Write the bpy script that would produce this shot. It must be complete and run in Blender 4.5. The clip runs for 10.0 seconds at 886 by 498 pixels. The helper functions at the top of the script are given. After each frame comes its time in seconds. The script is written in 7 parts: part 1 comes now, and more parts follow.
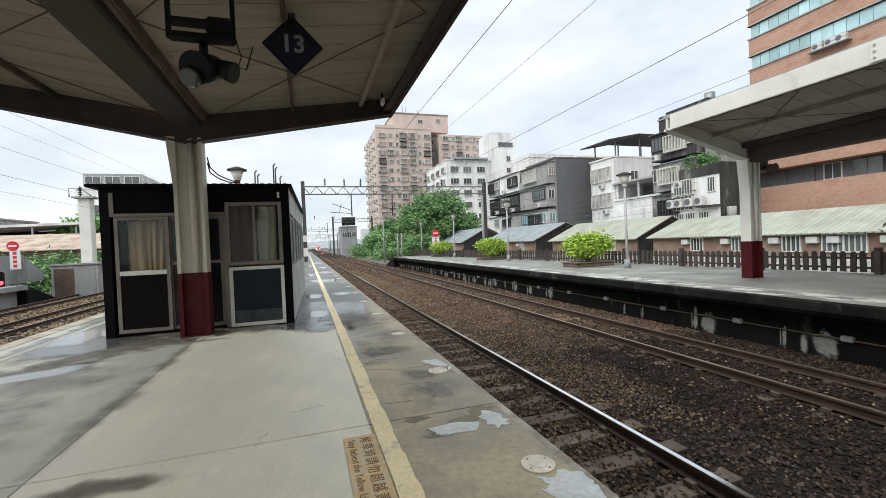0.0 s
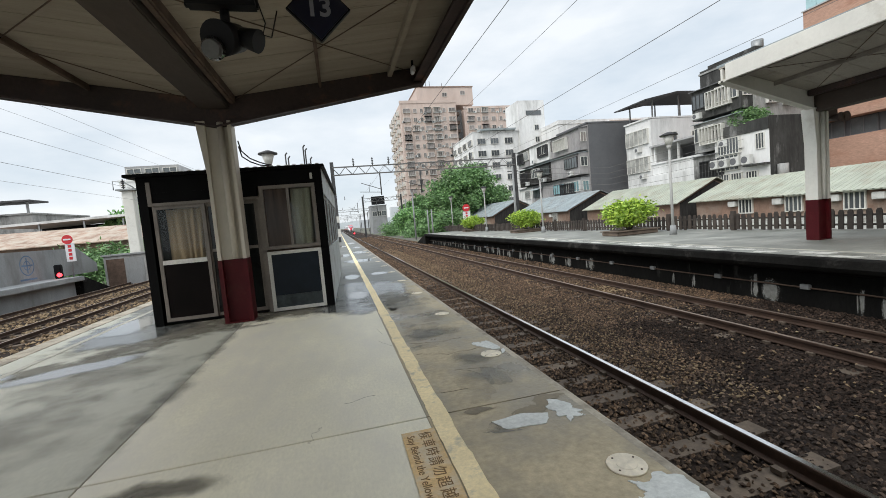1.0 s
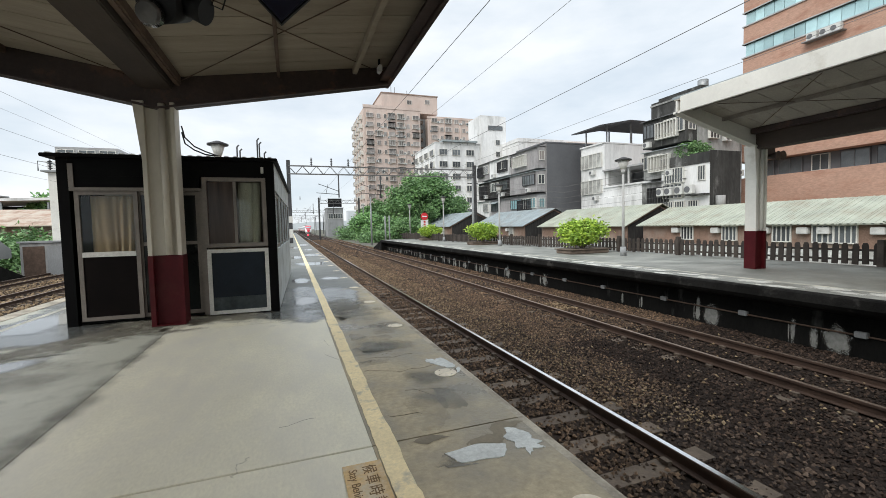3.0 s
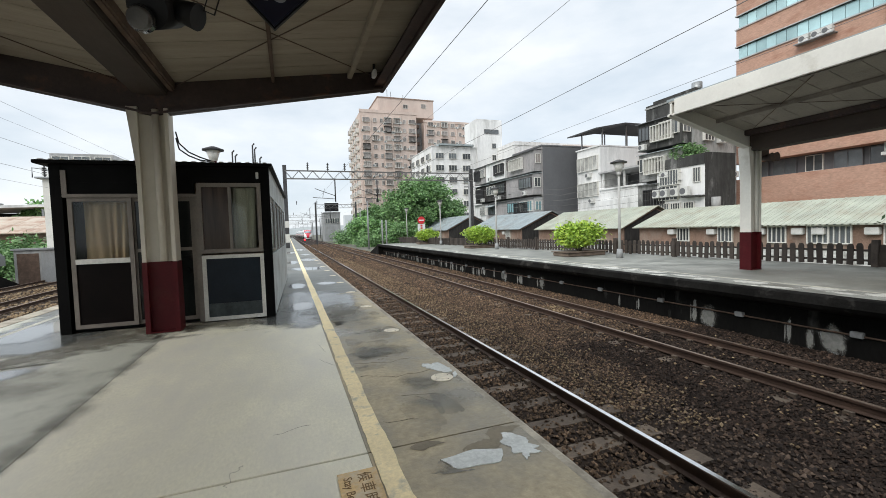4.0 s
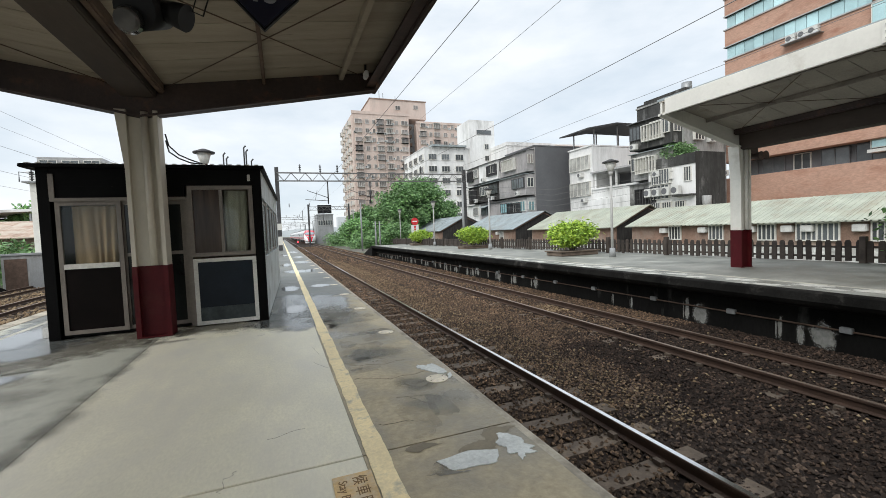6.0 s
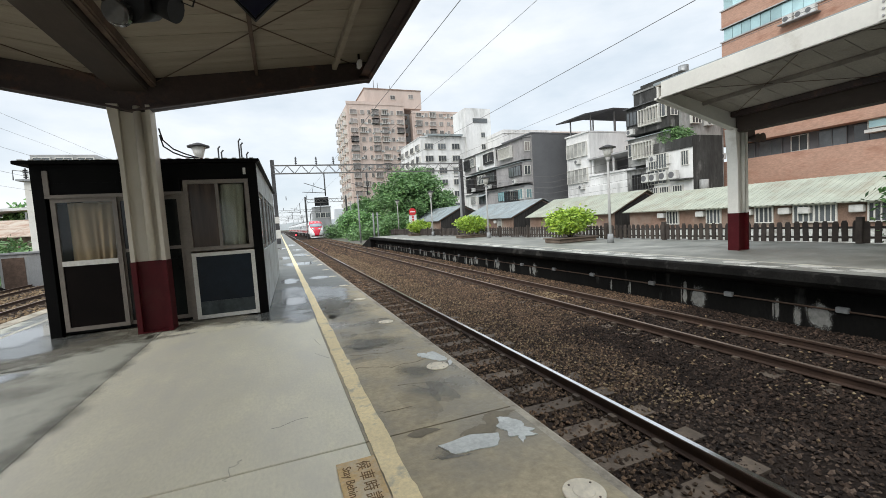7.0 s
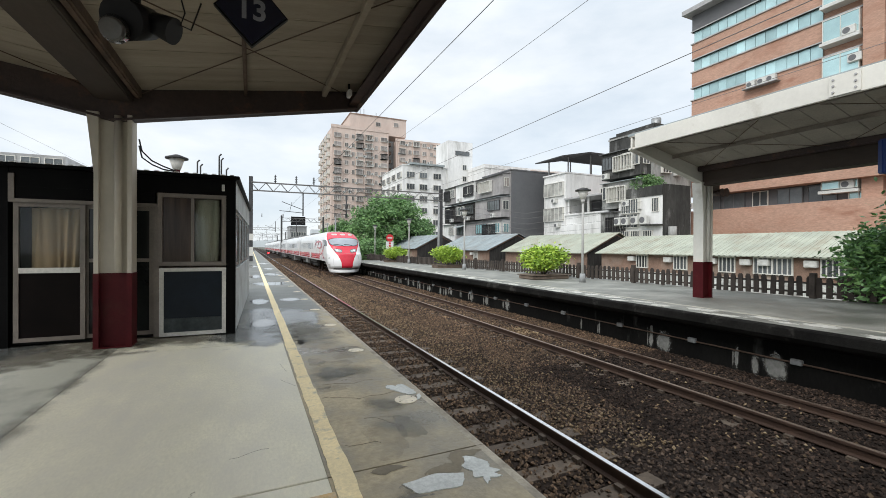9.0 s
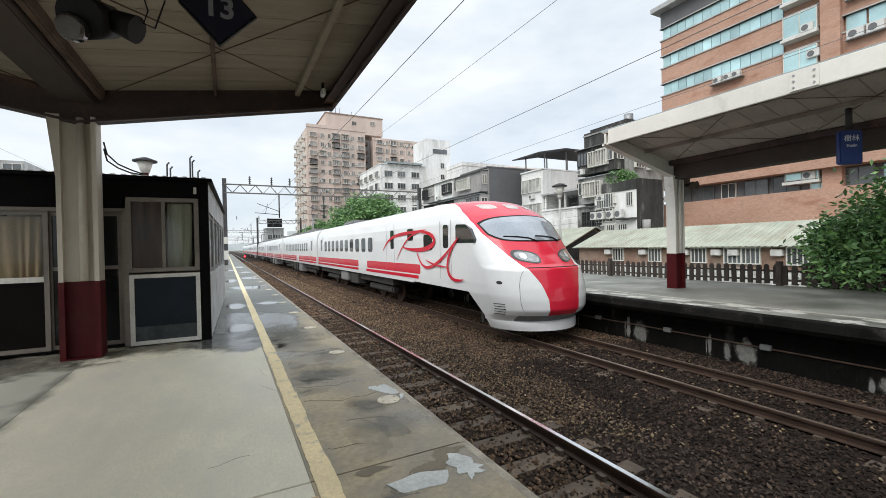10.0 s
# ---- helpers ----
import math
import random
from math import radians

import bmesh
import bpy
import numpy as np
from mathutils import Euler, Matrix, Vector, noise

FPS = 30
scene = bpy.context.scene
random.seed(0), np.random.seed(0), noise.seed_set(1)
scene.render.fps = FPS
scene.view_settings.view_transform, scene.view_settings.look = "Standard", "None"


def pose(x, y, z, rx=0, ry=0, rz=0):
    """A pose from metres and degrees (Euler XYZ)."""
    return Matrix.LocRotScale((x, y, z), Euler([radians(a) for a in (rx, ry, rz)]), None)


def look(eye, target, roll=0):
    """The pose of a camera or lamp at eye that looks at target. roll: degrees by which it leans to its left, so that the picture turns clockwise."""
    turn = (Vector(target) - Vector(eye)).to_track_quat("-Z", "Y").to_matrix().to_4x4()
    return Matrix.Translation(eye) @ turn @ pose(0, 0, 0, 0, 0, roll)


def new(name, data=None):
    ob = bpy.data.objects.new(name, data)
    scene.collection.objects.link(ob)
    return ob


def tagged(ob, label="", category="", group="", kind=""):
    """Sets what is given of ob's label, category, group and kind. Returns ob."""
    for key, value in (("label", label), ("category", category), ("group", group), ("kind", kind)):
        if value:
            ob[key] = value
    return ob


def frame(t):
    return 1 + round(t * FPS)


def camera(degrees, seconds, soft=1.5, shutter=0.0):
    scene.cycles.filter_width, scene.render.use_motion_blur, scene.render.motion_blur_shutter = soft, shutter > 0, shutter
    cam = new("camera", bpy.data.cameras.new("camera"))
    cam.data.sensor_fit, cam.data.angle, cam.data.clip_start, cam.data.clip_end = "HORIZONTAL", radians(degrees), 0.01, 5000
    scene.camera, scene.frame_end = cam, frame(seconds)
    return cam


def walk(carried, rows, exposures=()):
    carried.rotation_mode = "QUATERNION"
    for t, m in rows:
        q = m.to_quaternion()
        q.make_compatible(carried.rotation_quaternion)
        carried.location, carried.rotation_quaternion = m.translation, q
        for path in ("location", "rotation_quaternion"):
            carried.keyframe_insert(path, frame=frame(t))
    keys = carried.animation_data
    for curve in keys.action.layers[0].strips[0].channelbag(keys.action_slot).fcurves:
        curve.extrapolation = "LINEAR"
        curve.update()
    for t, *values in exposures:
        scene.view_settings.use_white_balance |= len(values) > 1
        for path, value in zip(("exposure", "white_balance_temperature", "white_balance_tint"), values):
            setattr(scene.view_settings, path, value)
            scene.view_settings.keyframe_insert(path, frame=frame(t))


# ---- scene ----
cam = camera(93.0, 10.0, soft=0.6)
PATH = [
    (0, (0.055, -0.537, 1.305), (0.673, 1.365, 1.273), -2.4),
    (0.2, (0.038, -0.472, 1.301), (0.624, 1.44, 1.262), -1.2),
    (0.5, (-0.009, -0.359, 1.306), (0.471, 1.58, 1.228), -4.2),
    (0.7, (-0.016, -0.295, 1.307), (0.425, 1.652, 1.19), -5.8),
    (1, (-0.014, -0.183, 1.316), (0.458, 1.755, 1.176), -5.1),
    (1.2, (0.001, -0.136, 1.316), (0.51, 1.794, 1.185), -4.4),
    (1.5, (0.06, -0.059, 1.33), (0.675, 1.84, 1.213), -1.3),
    (1.7, (0.045, -0.015, 1.328), (0.678, 1.878, 1.197), -0.4),
    (2, (0.024, 0.041, 1.325), (0.654, 1.935, 1.201), -2.1),
    (2.5, (0.021, 0.066, 1.317), (0.693, 1.946, 1.201), -1.2),
    (4, (0.046, 0.073, 1.321), (0.734, 1.948, 1.226), -1.8),
    (4.5, (0.052, 0.078, 1.319), (0.754, 1.949, 1.229), -1.8),
    (5, (0.052, 0.077, 1.32), (0.763, 1.944, 1.231), -1.9),
    (5.5, (0.05, 0.08, 1.324), (0.761, 1.948, 1.248), -2),
    (7, (0.052, 0.066, 1.307), (0.771, 1.927, 1.167), -3.6),
    (7.5, (0.042, 0.057, 1.312), (0.719, 1.935, 1.185), -3),
    (7.7, (0.02, 0.056, 1.32), (0.693, 1.935, 1.184), -0.9),
    (8, (0.055, 0.027, 1.328), (0.701, 1.918, 1.247), -0.4),
    (8.2, (0.066, 0.027, 1.326), (0.782, 1.894, 1.286), 0.3),
    (8.5, (0.03, 0.045, 1.325), (0.837, 1.874, 1.308), 0.1),
    (8.7, (0.028, 0.031, 1.324), (0.838, 1.859, 1.312), 0.4),
    (9, (0.019, 0.025, 1.355), (0.85, 1.844, 1.347), 0.3),
    (9.5, (0.029, 0.026, 1.349), (0.879, 1.837, 1.345), -1.4),
    (9.7, (0.029, 0.027, 1.348), (0.896, 1.83, 1.34), -1.5),
    (10, (0.028, 0.021, 1.355), (0.944, 1.798, 1.338), -1.2),
]
walk(cam, [(row[0], look(*row[1:])) for row in PATH],
     exposures=[(0, 0.42), (0.2, 0.37), (0.5, 0.3), (0.7, 0.29), (1.2, 0.36), (1.7, 0.41), (2.5, 0.39), (5, 0.38), (8, 0.4), (10, 0.38)])

# ---- light: an overcast day ----
SUN_EL, SUN_ROT = radians(40), radians(240)
world = bpy.data.worlds.new("sky")
scene.world = world
world.use_nodes = True
wn, wl = world.node_tree.nodes, world.node_tree.links
wn.clear()
w_out, w_bg = wn.new("ShaderNodeOutputWorld"), wn.new("ShaderNodeBackground")
w_sky = wn.new("ShaderNodeTexSky")
w_sky.sky_type, w_sky.sun_disc = "NISHITA", False
w_sky.sun_elevation, w_sky.sun_rotation = SUN_EL, SUN_ROT
w_co, w_map = wn.new("ShaderNodeTexCoord"), wn.new("ShaderNodeMapping")
w_map.inputs["Scale"].default_value = (1.6, 1.6, 4.5)
w_noise, w_ramp, w_mix = wn.new("ShaderNodeTexNoise"), wn.new("ShaderNodeValToRGB"), wn.new("ShaderNodeMixRGB")
w_noise.inputs["Scale"].default_value, w_noise.inputs["Detail"].default_value = 1.7, 7
w_noise.inputs["Roughness"].default_value = 0.55
w_ramp.color_ramp.elements[0].position, w_ramp.color_ramp.elements[1].position = 0.36, 0.66
w_ramp.color_ramp.elements[0].color = (6.0, 6.7, 7.35, 1)
w_ramp.color_ramp.elements[1].color = (8.3, 8.6, 8.85, 1)
w_mix.inputs[0].default_value = 0.88
wl.new(w_co.outputs["Generated"], w_map.inputs["Vector"])
wl.new(w_map.outputs["Vector"], w_noise.inputs["Vector"])
wl.new(w_noise.outputs["Fac"], w_ramp.inputs["Fac"])
wl.new(w_sky.outputs["Color"], w_mix.inputs[1])
wl.new(w_ramp.outputs["Color"], w_mix.inputs[2])
# an overcast sky is brighter overhead than at the horizon
w_sep, w_up, w_gain = wn.new("ShaderNodeSeparateXYZ"), wn.new("ShaderNodeMapRange"), wn.new("ShaderNodeVectorMath")
w_up.interpolation_type = "SMOOTHSTEP"
w_up.inputs[1].default_value, w_up.inputs[2].default_value = 0.42, 1.0
w_up.inputs[3].default_value, w_up.inputs[4].default_value = 1.0, 2.0
w_gain.operation = "SCALE"
wl.new(w_co.outputs["Generated"], w_sep.inputs[0])
wl.new(w_sep.outputs["Z"], w_up.inputs[0])
wl.new(w_up.outputs[0], w_gain.inputs["Scale"])
wl.new(w_mix.outputs[0], w_gain.inputs[0])
wl.new(w_gain.outputs[0], w_bg.inputs["Color"])
wl.new(w_bg.outputs[0], w_out.inputs["Surface"])
w_bg.inputs["Strength"].default_value = 0.1
sun = new("sun", bpy.data.lights.new("sun", "SUN"))
sun.data.energy, sun.data.angle, sun.data.color = 1.5, radians(40), (1.0, 0.96, 0.91)
sun.matrix_world = look((0, 0, 50), (52, 30, 0))


# ---- materials ----
def mat(name, base, rough=0.7, metal=0.0, scale=1.5, amount=0.25, fine=30.0, grain=0.12, bump=0.15, stretch=(1, 1, 1),
        stain=None, stain_scale=0.6, stain_at=0.6, stain_soft=0.12, rough_var=0.0, vary=0.0, spec=0.5, coat=0.0, island=None):
    """A surface with broad variation, fine grain, relief and, if wanted, stains of a second colour."""
    m = bpy.data.materials.new(name)
    m.use_nodes = True
    n, l = m.node_tree.nodes, m.node_tree.links
    b = n["Principled BSDF"]
    co, mp = n.new("ShaderNodeTexCoord"), n.new("ShaderNodeMapping")
    mp.inputs["Scale"].default_value = stretch
    l.new(co.outputs["Object"], mp.inputs["Vector"])

    def noise_of(sc, detail, rough_n=0.6):
        t = n.new("ShaderNodeTexNoise")
        t.inputs["Scale"].default_value, t.inputs["Detail"].default_value = sc, detail
        t.inputs["Roughness"].default_value = rough_n
        l.new(mp.outputs["Vector"], t.inputs["Vector"])
        return t

    broad, small = noise_of(scale, 5), noise_of(fine, 4, 0.7)
    r1 = n.new("ShaderNodeMapRange")
    r1.inputs[1].default_value, r1.inputs[2].default_value = 0.3, 0.7
    r1.inputs[3].default_value, r1.inputs[4].default_value = 1 - amount, 1 + amount
    l.new(broad.outputs["Fac"], r1.inputs[0])
    r2 = n.new("ShaderNodeMapRange")
    r2.inputs[1].default_value, r2.inputs[2].default_value = 0.3, 0.7
    r2.inputs[3].default_value, r2.inputs[4].default_value = 1 - grain, 1 + grain
    l.new(small.outputs["Fac"], r2.inputs[0])
    mul = n.new("ShaderNodeMath")
    mul.operation = "MULTIPLY"
    l.new(r1.outputs[0], mul.inputs[0])
    l.new(r2.outputs[0], mul.inputs[1])
    fac = mul.outputs[0]
    if vary:
        oi, r3, mul2 = n.new("ShaderNodeObjectInfo"), n.new("ShaderNodeMapRange"), n.new("ShaderNodeMath")
        r3.inputs[3].default_value, r3.inputs[4].default_value = 1 - vary, 1 + vary
        mul2.operation = "MULTIPLY"
        l.new(oi.outputs["Random"], r3.inputs[0])
        l.new(r3.outputs[0], mul2.inputs[0])
        l.new(fac, mul2.inputs[1])
        fac = mul2.outputs[0]
    sc = n.new("ShaderNodeVectorMath")
    sc.operation = "SCALE"
    sc.inputs[0].default_value = base
    l.new(fac, sc.inputs["Scale"])
    colour = sc.outputs[0]
    if island:
        ge, cr, mi = n.new("ShaderNodeNewGeometry"), n.new("ShaderNodeValToRGB"), n.new("ShaderNodeMixRGB")
        mi.blend_type, mi.inputs[0].default_value = "MULTIPLY", 1.0
        while len(cr.color_ramp.elements) < len(island):
            cr.color_ramp.elements.new(0.5)
        for k, c in enumerate(island):
            cr.color_ramp.elements[k].position = k / (len(island) - 1)
            cr.color_ramp.elements[k].color = (*c, 1)
        l.new(ge.outputs["Random Per Island"], cr.inputs[0])
        l.new(colour, mi.inputs[1])
        l.new(cr.outputs[0], mi.inputs[2])
        colour = mi.outputs[0]
    if stain:
        st, rr, mx = noise_of(stain_scale, 7, 0.65), n.new("ShaderNodeMapRange"), n.new("ShaderNodeMixRGB")
        rr.inputs[1].default_value, rr.inputs[2].default_value = stain_at - stain_soft, stain_at + stain_soft
        l.new(st.outputs["Fac"], rr.inputs[0])
        l.new(rr.outputs[0], mx.inputs[0])
        l.new(colour, mx.inputs[1])
        mx.inputs[2].default_value = (*stain, 1)
        colour = mx.outputs[0]
        if rough_var:
            r4 = n.new("ShaderNodeMapRange")
            r4.inputs[3].default_value, r4.inputs[4].default_value = rough, max(0.05, rough - rough_var)
            l.new(rr.outputs[0], r4.inputs[0])
            l.new(r4.outputs[0], b.inputs["Roughness"])
    l.new(colour, b.inputs["Base Color"])
    b.inputs["Roughness"].default_value, b.inputs["Metallic"].default_value = rough, metal
    b.inputs["Specular IOR Level"].default_value = spec
    b.inputs["Coat Weight"].default_value = coat
    if bump:
        bp = n.new("ShaderNodeBump")
        bp.inputs["Strength"].default_value, bp.inputs["Distance"].default_value = bump, 0.02
        l.new(small.outputs["Fac"], bp.inputs["Height"])
        l.new(bp.outputs[0], b.inputs["Normal"])
    return m


def glass(name, tint=(0.75, 0.85, 0.85), rough=0.03):
    """Dark window glass: a thin see-through sheet that mirrors the sky."""
    m = bpy.data.materials.new(name)
    m.use_nodes = True
    b = m.node_tree.nodes["Principled BSDF"]
    b.inputs["Base Color"].default_value = (*tint, 1)
    b.inputs["Roughness"].default_value = rough
    b.inputs["Transmission Weight"].default_value = 1.0
    b.inputs["IOR"].default_value = 1.3
    return m


def glow(name, colour, strength):
    m = bpy.data.materials.new(name)
    m.use_nodes = True
    b = m.node_tree.nodes["Principled BSDF"]
    b.inputs["Base Color"].default_value = (*colour, 1)
    b.inputs["Emission Color"].default_value = (*colour, 1)
    b.inputs["Emission Strength"].default_value = strength
    return m


M = {}
M["floor"] = mat("platform_concrete", (0.785, 0.74, 0.575), 0.55, scale=0.8, amount=0.13, fine=34, grain=0.1, bump=0.12,
                 stretch=(1.6, 0.7, 1), stain=(0.64, 0.605, 0.51), stain_scale=0.9, stain_at=0.54, stain_soft=0.16, rough_var=0.15, vary=0.03)
# darker copy of the floor: slab tone plus daylight fall-off put into the colour
M["floor_shaded"] = mat("shaded_grey_concrete", (0.54, 0.53, 0.435), 0.55, scale=0.7, amount=0.22, fine=30, grain=0.12, bump=0.15, stretch=(1.2, 0.6, 1),
                      stain=(0.4, 0.4, 0.335), stain_scale=0.7, stain_at=0.52, stain_soft=0.18, rough_var=0.1, vary=0.03)
M["floor_edge"] = mat("worn_edge_concrete", (0.41, 0.338, 0.215), 0.6, scale=0.7, amount=0.25, fine=22, grain=0.2, bump=0.3,
                      stain=(0.2, 0.175, 0.125), stain_scale=1.0, stain_at=0.52, stain_soft=0.1, rough_var=0.35, vary=0.05)
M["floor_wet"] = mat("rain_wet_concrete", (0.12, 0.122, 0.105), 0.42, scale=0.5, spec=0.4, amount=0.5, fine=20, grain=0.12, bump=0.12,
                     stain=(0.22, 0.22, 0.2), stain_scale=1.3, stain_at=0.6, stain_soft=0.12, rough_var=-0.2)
M["coping"] = mat("coping_concrete", (0.42, 0.37, 0.29), 0.85, scale=2, amount=0.25, fine=30, grain=0.2, bump=0.4,
                  stain=(0.15, 0.13, 0.1), stain_scale=2.5, stain_at=0.6)
M["far_floor"] = mat("far_platform_concrete", (0.28, 0.28, 0.25), 0.7, scale=0.5, amount=0.35, fine=14, grain=0.12, bump=0.1,
                     stain=(0.13, 0.135, 0.115), stain_scale=0.8, stain_at=0.52, rough_var=0.25)
# wall under the platform: its deep shadow is put into this near-black base
M["dark_wall"] = mat("shade_dark_concrete", (0.009, 0.0088, 0.008), 0.9, scale=1.2, amount=0.5, fine=18, grain=0.25, bump=0.4, spec=0.12,
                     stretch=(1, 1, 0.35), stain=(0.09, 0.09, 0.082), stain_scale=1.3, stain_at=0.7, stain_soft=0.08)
# platform lip: the shade below the top edge is darkened into the base colour
M["lip"] = mat("shade_dark_lip_concrete", (0.011, 0.0105, 0.0095), 0.9, scale=1.5, amount=0.5, fine=20, grain=0.3, bump=0.5, spec=0.1,
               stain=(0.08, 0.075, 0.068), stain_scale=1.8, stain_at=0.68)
M["yellow"] = mat("worn_yellow_paint", (0.89, 0.735, 0.44), 0.7, scale=3, amount=0.12, fine=40, grain=0.12, bump=0.15,
                  stain=(0.52, 0.46, 0.33), stain_scale=6, stain_at=0.6, stain_soft=0.06)
M["tan"] = mat("tan_paint", (0.62, 0.43, 0.21), 0.75, scale=3, amount=0.2, fine=40, grain=0.15, bump=0.1,
               stain=(0.6, 0.54, 0.42), stain_scale=7, stain_at=0.57)
M["white_line"] = mat("worn_pale_line", (0.5, 0.48, 0.4), 0.7, amount=0.2, stain=(0.3, 0.29, 0.26), stain_scale=4, stain_at=0.55)
M["ink"] = mat("brown_lettering", (0.2, 0.12, 0.05), 0.8, amount=0.3)
M["mortar"] = mat("pale_repair_mortar", (0.6, 0.61, 0.58), 0.75, scale=4, amount=0.18, fine=40, grain=0.15, bump=0.3)
M["disc"] = mat("cream_marker_disc", (0.72, 0.64, 0.5), 0.6, scale=6, amount=0.15, bump=0.1)
M["wet"] = mat("standing_water", (0.13, 0.13, 0.125), 0.1, amount=0.1, bump=0.0, spec=0.8)
M["damp_soft"] = mat("drying_damp_concrete", (0.15, 0.135, 0.1), 0.35, scale=2, amount=0.2, bump=0.1)
_n, _l = M["damp_soft"].node_tree.nodes, M["damp_soft"].node_tree.links
_c, _t, _r = _n.new("ShaderNodeTexCoord"), _n.new("ShaderNodeTexNoise"), _n.new("ShaderNodeMapRange")
_t.inputs["Scale"].default_value, _t.inputs["Detail"].default_value = 2.2, 6
_r.inputs[1].default_value, _r.inputs[2].default_value, _r.inputs[3].default_value, _r.inputs[4].default_value = 0.4, 0.7, 0.0, 0.42
_l.new(_c.outputs["Object"], _t.inputs["Vector"])
_l.new(_t.outputs["Fac"], _r.inputs[0])
_l.new(_r.outputs[0], _n["Principled BSDF"].inputs["Alpha"])
M["damp_patchy"] = M["damp_soft"].copy()
for _k in M["damp_patchy"].node_tree.nodes:
    if _k.type == "MAP_RANGE" and abs(_k.inputs[4].default_value - 0.42) < 1e-3:
        _k.inputs[1].default_value, _k.inputs[2].default_value, _k.inputs[4].default_value = 0.38, 0.5, 0.9


def soft(m, strength, noise_scale=3.0, ragged_by=0.9, sharp=0.35):
    """Lets a stain on a disc of radius 1 thin out unevenly towards its rim."""
    n, l = m.node_tree.nodes, m.node_tree.links
    co, ln, no = n.new("ShaderNodeTexCoord"), n.new("ShaderNodeVectorMath"), n.new("ShaderNodeTexNoise")
    ge = n.new("ShaderNodeNewGeometry")
    ln.operation = "LENGTH"
    no.inputs["Scale"].default_value, no.inputs["Detail"].default_value = noise_scale, 6
    l.new(co.outputs["Object"], ln.inputs[0])
    l.new(ge.outputs["Position"], no.inputs["Vector"])
    k, a, r = n.new("ShaderNodeMath"), n.new("ShaderNodeMath"), n.new("ShaderNodeMapRange")
    k.operation, a.operation, r.interpolation_type = "MULTIPLY_ADD", "SUBTRACT", "SMOOTHSTEP"
    k.inputs[1].default_value, k.inputs[2].default_value = ragged_by, 1 - 0.5 * ragged_by - 0.2
    l.new(no.outputs["Fac"], k.inputs[0])
    l.new(k.outputs[0], a.inputs[0])
    l.new(ln.outputs["Value"], a.inputs[1])
    r.inputs[1].default_value, r.inputs[2].default_value, r.inputs[4].default_value = 0.0, sharp, strength
    l.new(a.outputs[0], r.inputs[0])
    l.new(r.outputs[0], n["Principled BSDF"].inputs["Alpha"])
    return m


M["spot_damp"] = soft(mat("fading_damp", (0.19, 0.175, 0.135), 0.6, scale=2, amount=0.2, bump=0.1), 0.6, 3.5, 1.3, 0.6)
M["spot_streak"] = soft(mat("fading_grey_mark", (0.26, 0.25, 0.215), 0.6, scale=2, amount=0.2, bump=0.1), 0.5, 3.0, 1.3, 0.8)
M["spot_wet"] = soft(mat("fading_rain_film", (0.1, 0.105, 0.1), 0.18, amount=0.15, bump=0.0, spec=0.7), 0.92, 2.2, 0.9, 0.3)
M["spot_water"] = soft(mat("thin_standing_water", (0.2, 0.2, 0.195), 0.07, amount=0.1, bump=0.0, spec=1.0), 1.0, 2.0, 0.8, 0.35)
M["spot_lime"] = soft(mat("lime_bloom", (0.4, 0.4, 0.37), 0.9, scale=4, amount=0.3, bump=0.1), 0.6, 6.0, 0.9, 0.4)
M["spot_worn"] = soft(mat("worn_bare_concrete", (0.66, 0.65, 0.59), 0.8, scale=4, amount=0.2, bump=0.1), 0.8, 5.0, 1.4, 0.35)
M["damp"] = mat("damp_concrete", (0.2, 0.165, 0.11), 0.7, scale=2, amount=0.2, bump=0.1)
M["rail"] = mat("rusty_rail", (0.06, 0.034, 0.022), 0.75, metal=0.2, scale=3, amount=0.3, bump=0.2)
M["railtop"] = mat("polished_rail_head", (0.8, 0.8, 0.8), 0.14, metal=1.0, scale=2, amount=0.1, bump=0.03)
M["railtop2"] = mat("dull_rail_head", (0.36, 0.27, 0.21), 0.4, metal=0.8, scale=2, amount=0.2, bump=0.05)
M["sleeper"] = mat("dusty_concrete_sleeper", (0.135, 0.1, 0.07), 0.9, scale=2, amount=0.45, bump=0.4, vary=0.25, stain=(0.075, 0.056, 0.042), stain_scale=3.5, stain_at=0.56, stain_soft=0.12)
M["ballast_bed"] = mat("ballast_bed", (0.027, 0.018, 0.013), 0.95, spec=0.2, scale=2.2, amount=0.5, fine=26, grain=0.6, bump=1.0)
M["ground"] = mat("earth", (0.13, 0.12, 0.1), 0.95, scale=0.15, amount=0.35, fine=4, grain=0.3, bump=0.3,
                  stain=(0.07, 0.09, 0.045), stain_scale=0.1, stain_at=0.55)
M["cream"] = mat("cream_paint", (0.54, 0.5, 0.42), 0.55, scale=1.2, amount=0.1, fine=14, grain=0.05, bump=0.06,
                 stretch=(1, 1, 0.4), stain=(0.36, 0.29, 0.21), stain_scale=1.8, stain_at=0.68)
M["cream2"] = mat("pale_painted_steel", (0.73, 0.715, 0.65), 0.5, scale=1.0, amount=0.08, fine=14, grain=0.04, bump=0.05,
                  stain=(0.42, 0.38, 0.3), stain_scale=1.2, stain_at=0.7)
M["maroon"] = mat("maroon_paint", (0.066, 0.0055, 0.008), 0.5, scale=2, amount=0.2, bump=0.06, spec=0.2, stain=(0.08, 0.02, 0.016), stain_scale=3, stain_at=0.66)
M["beam"] = mat("dark_brown_steel", (0.045, 0.03, 0.027), 0.6, scale=1.5, amount=0.35, fine=20, grain=0.2, bump=0.15,
                stain=(0.19, 0.09, 0.05), stain_scale=2.2, stain_at=0.68)
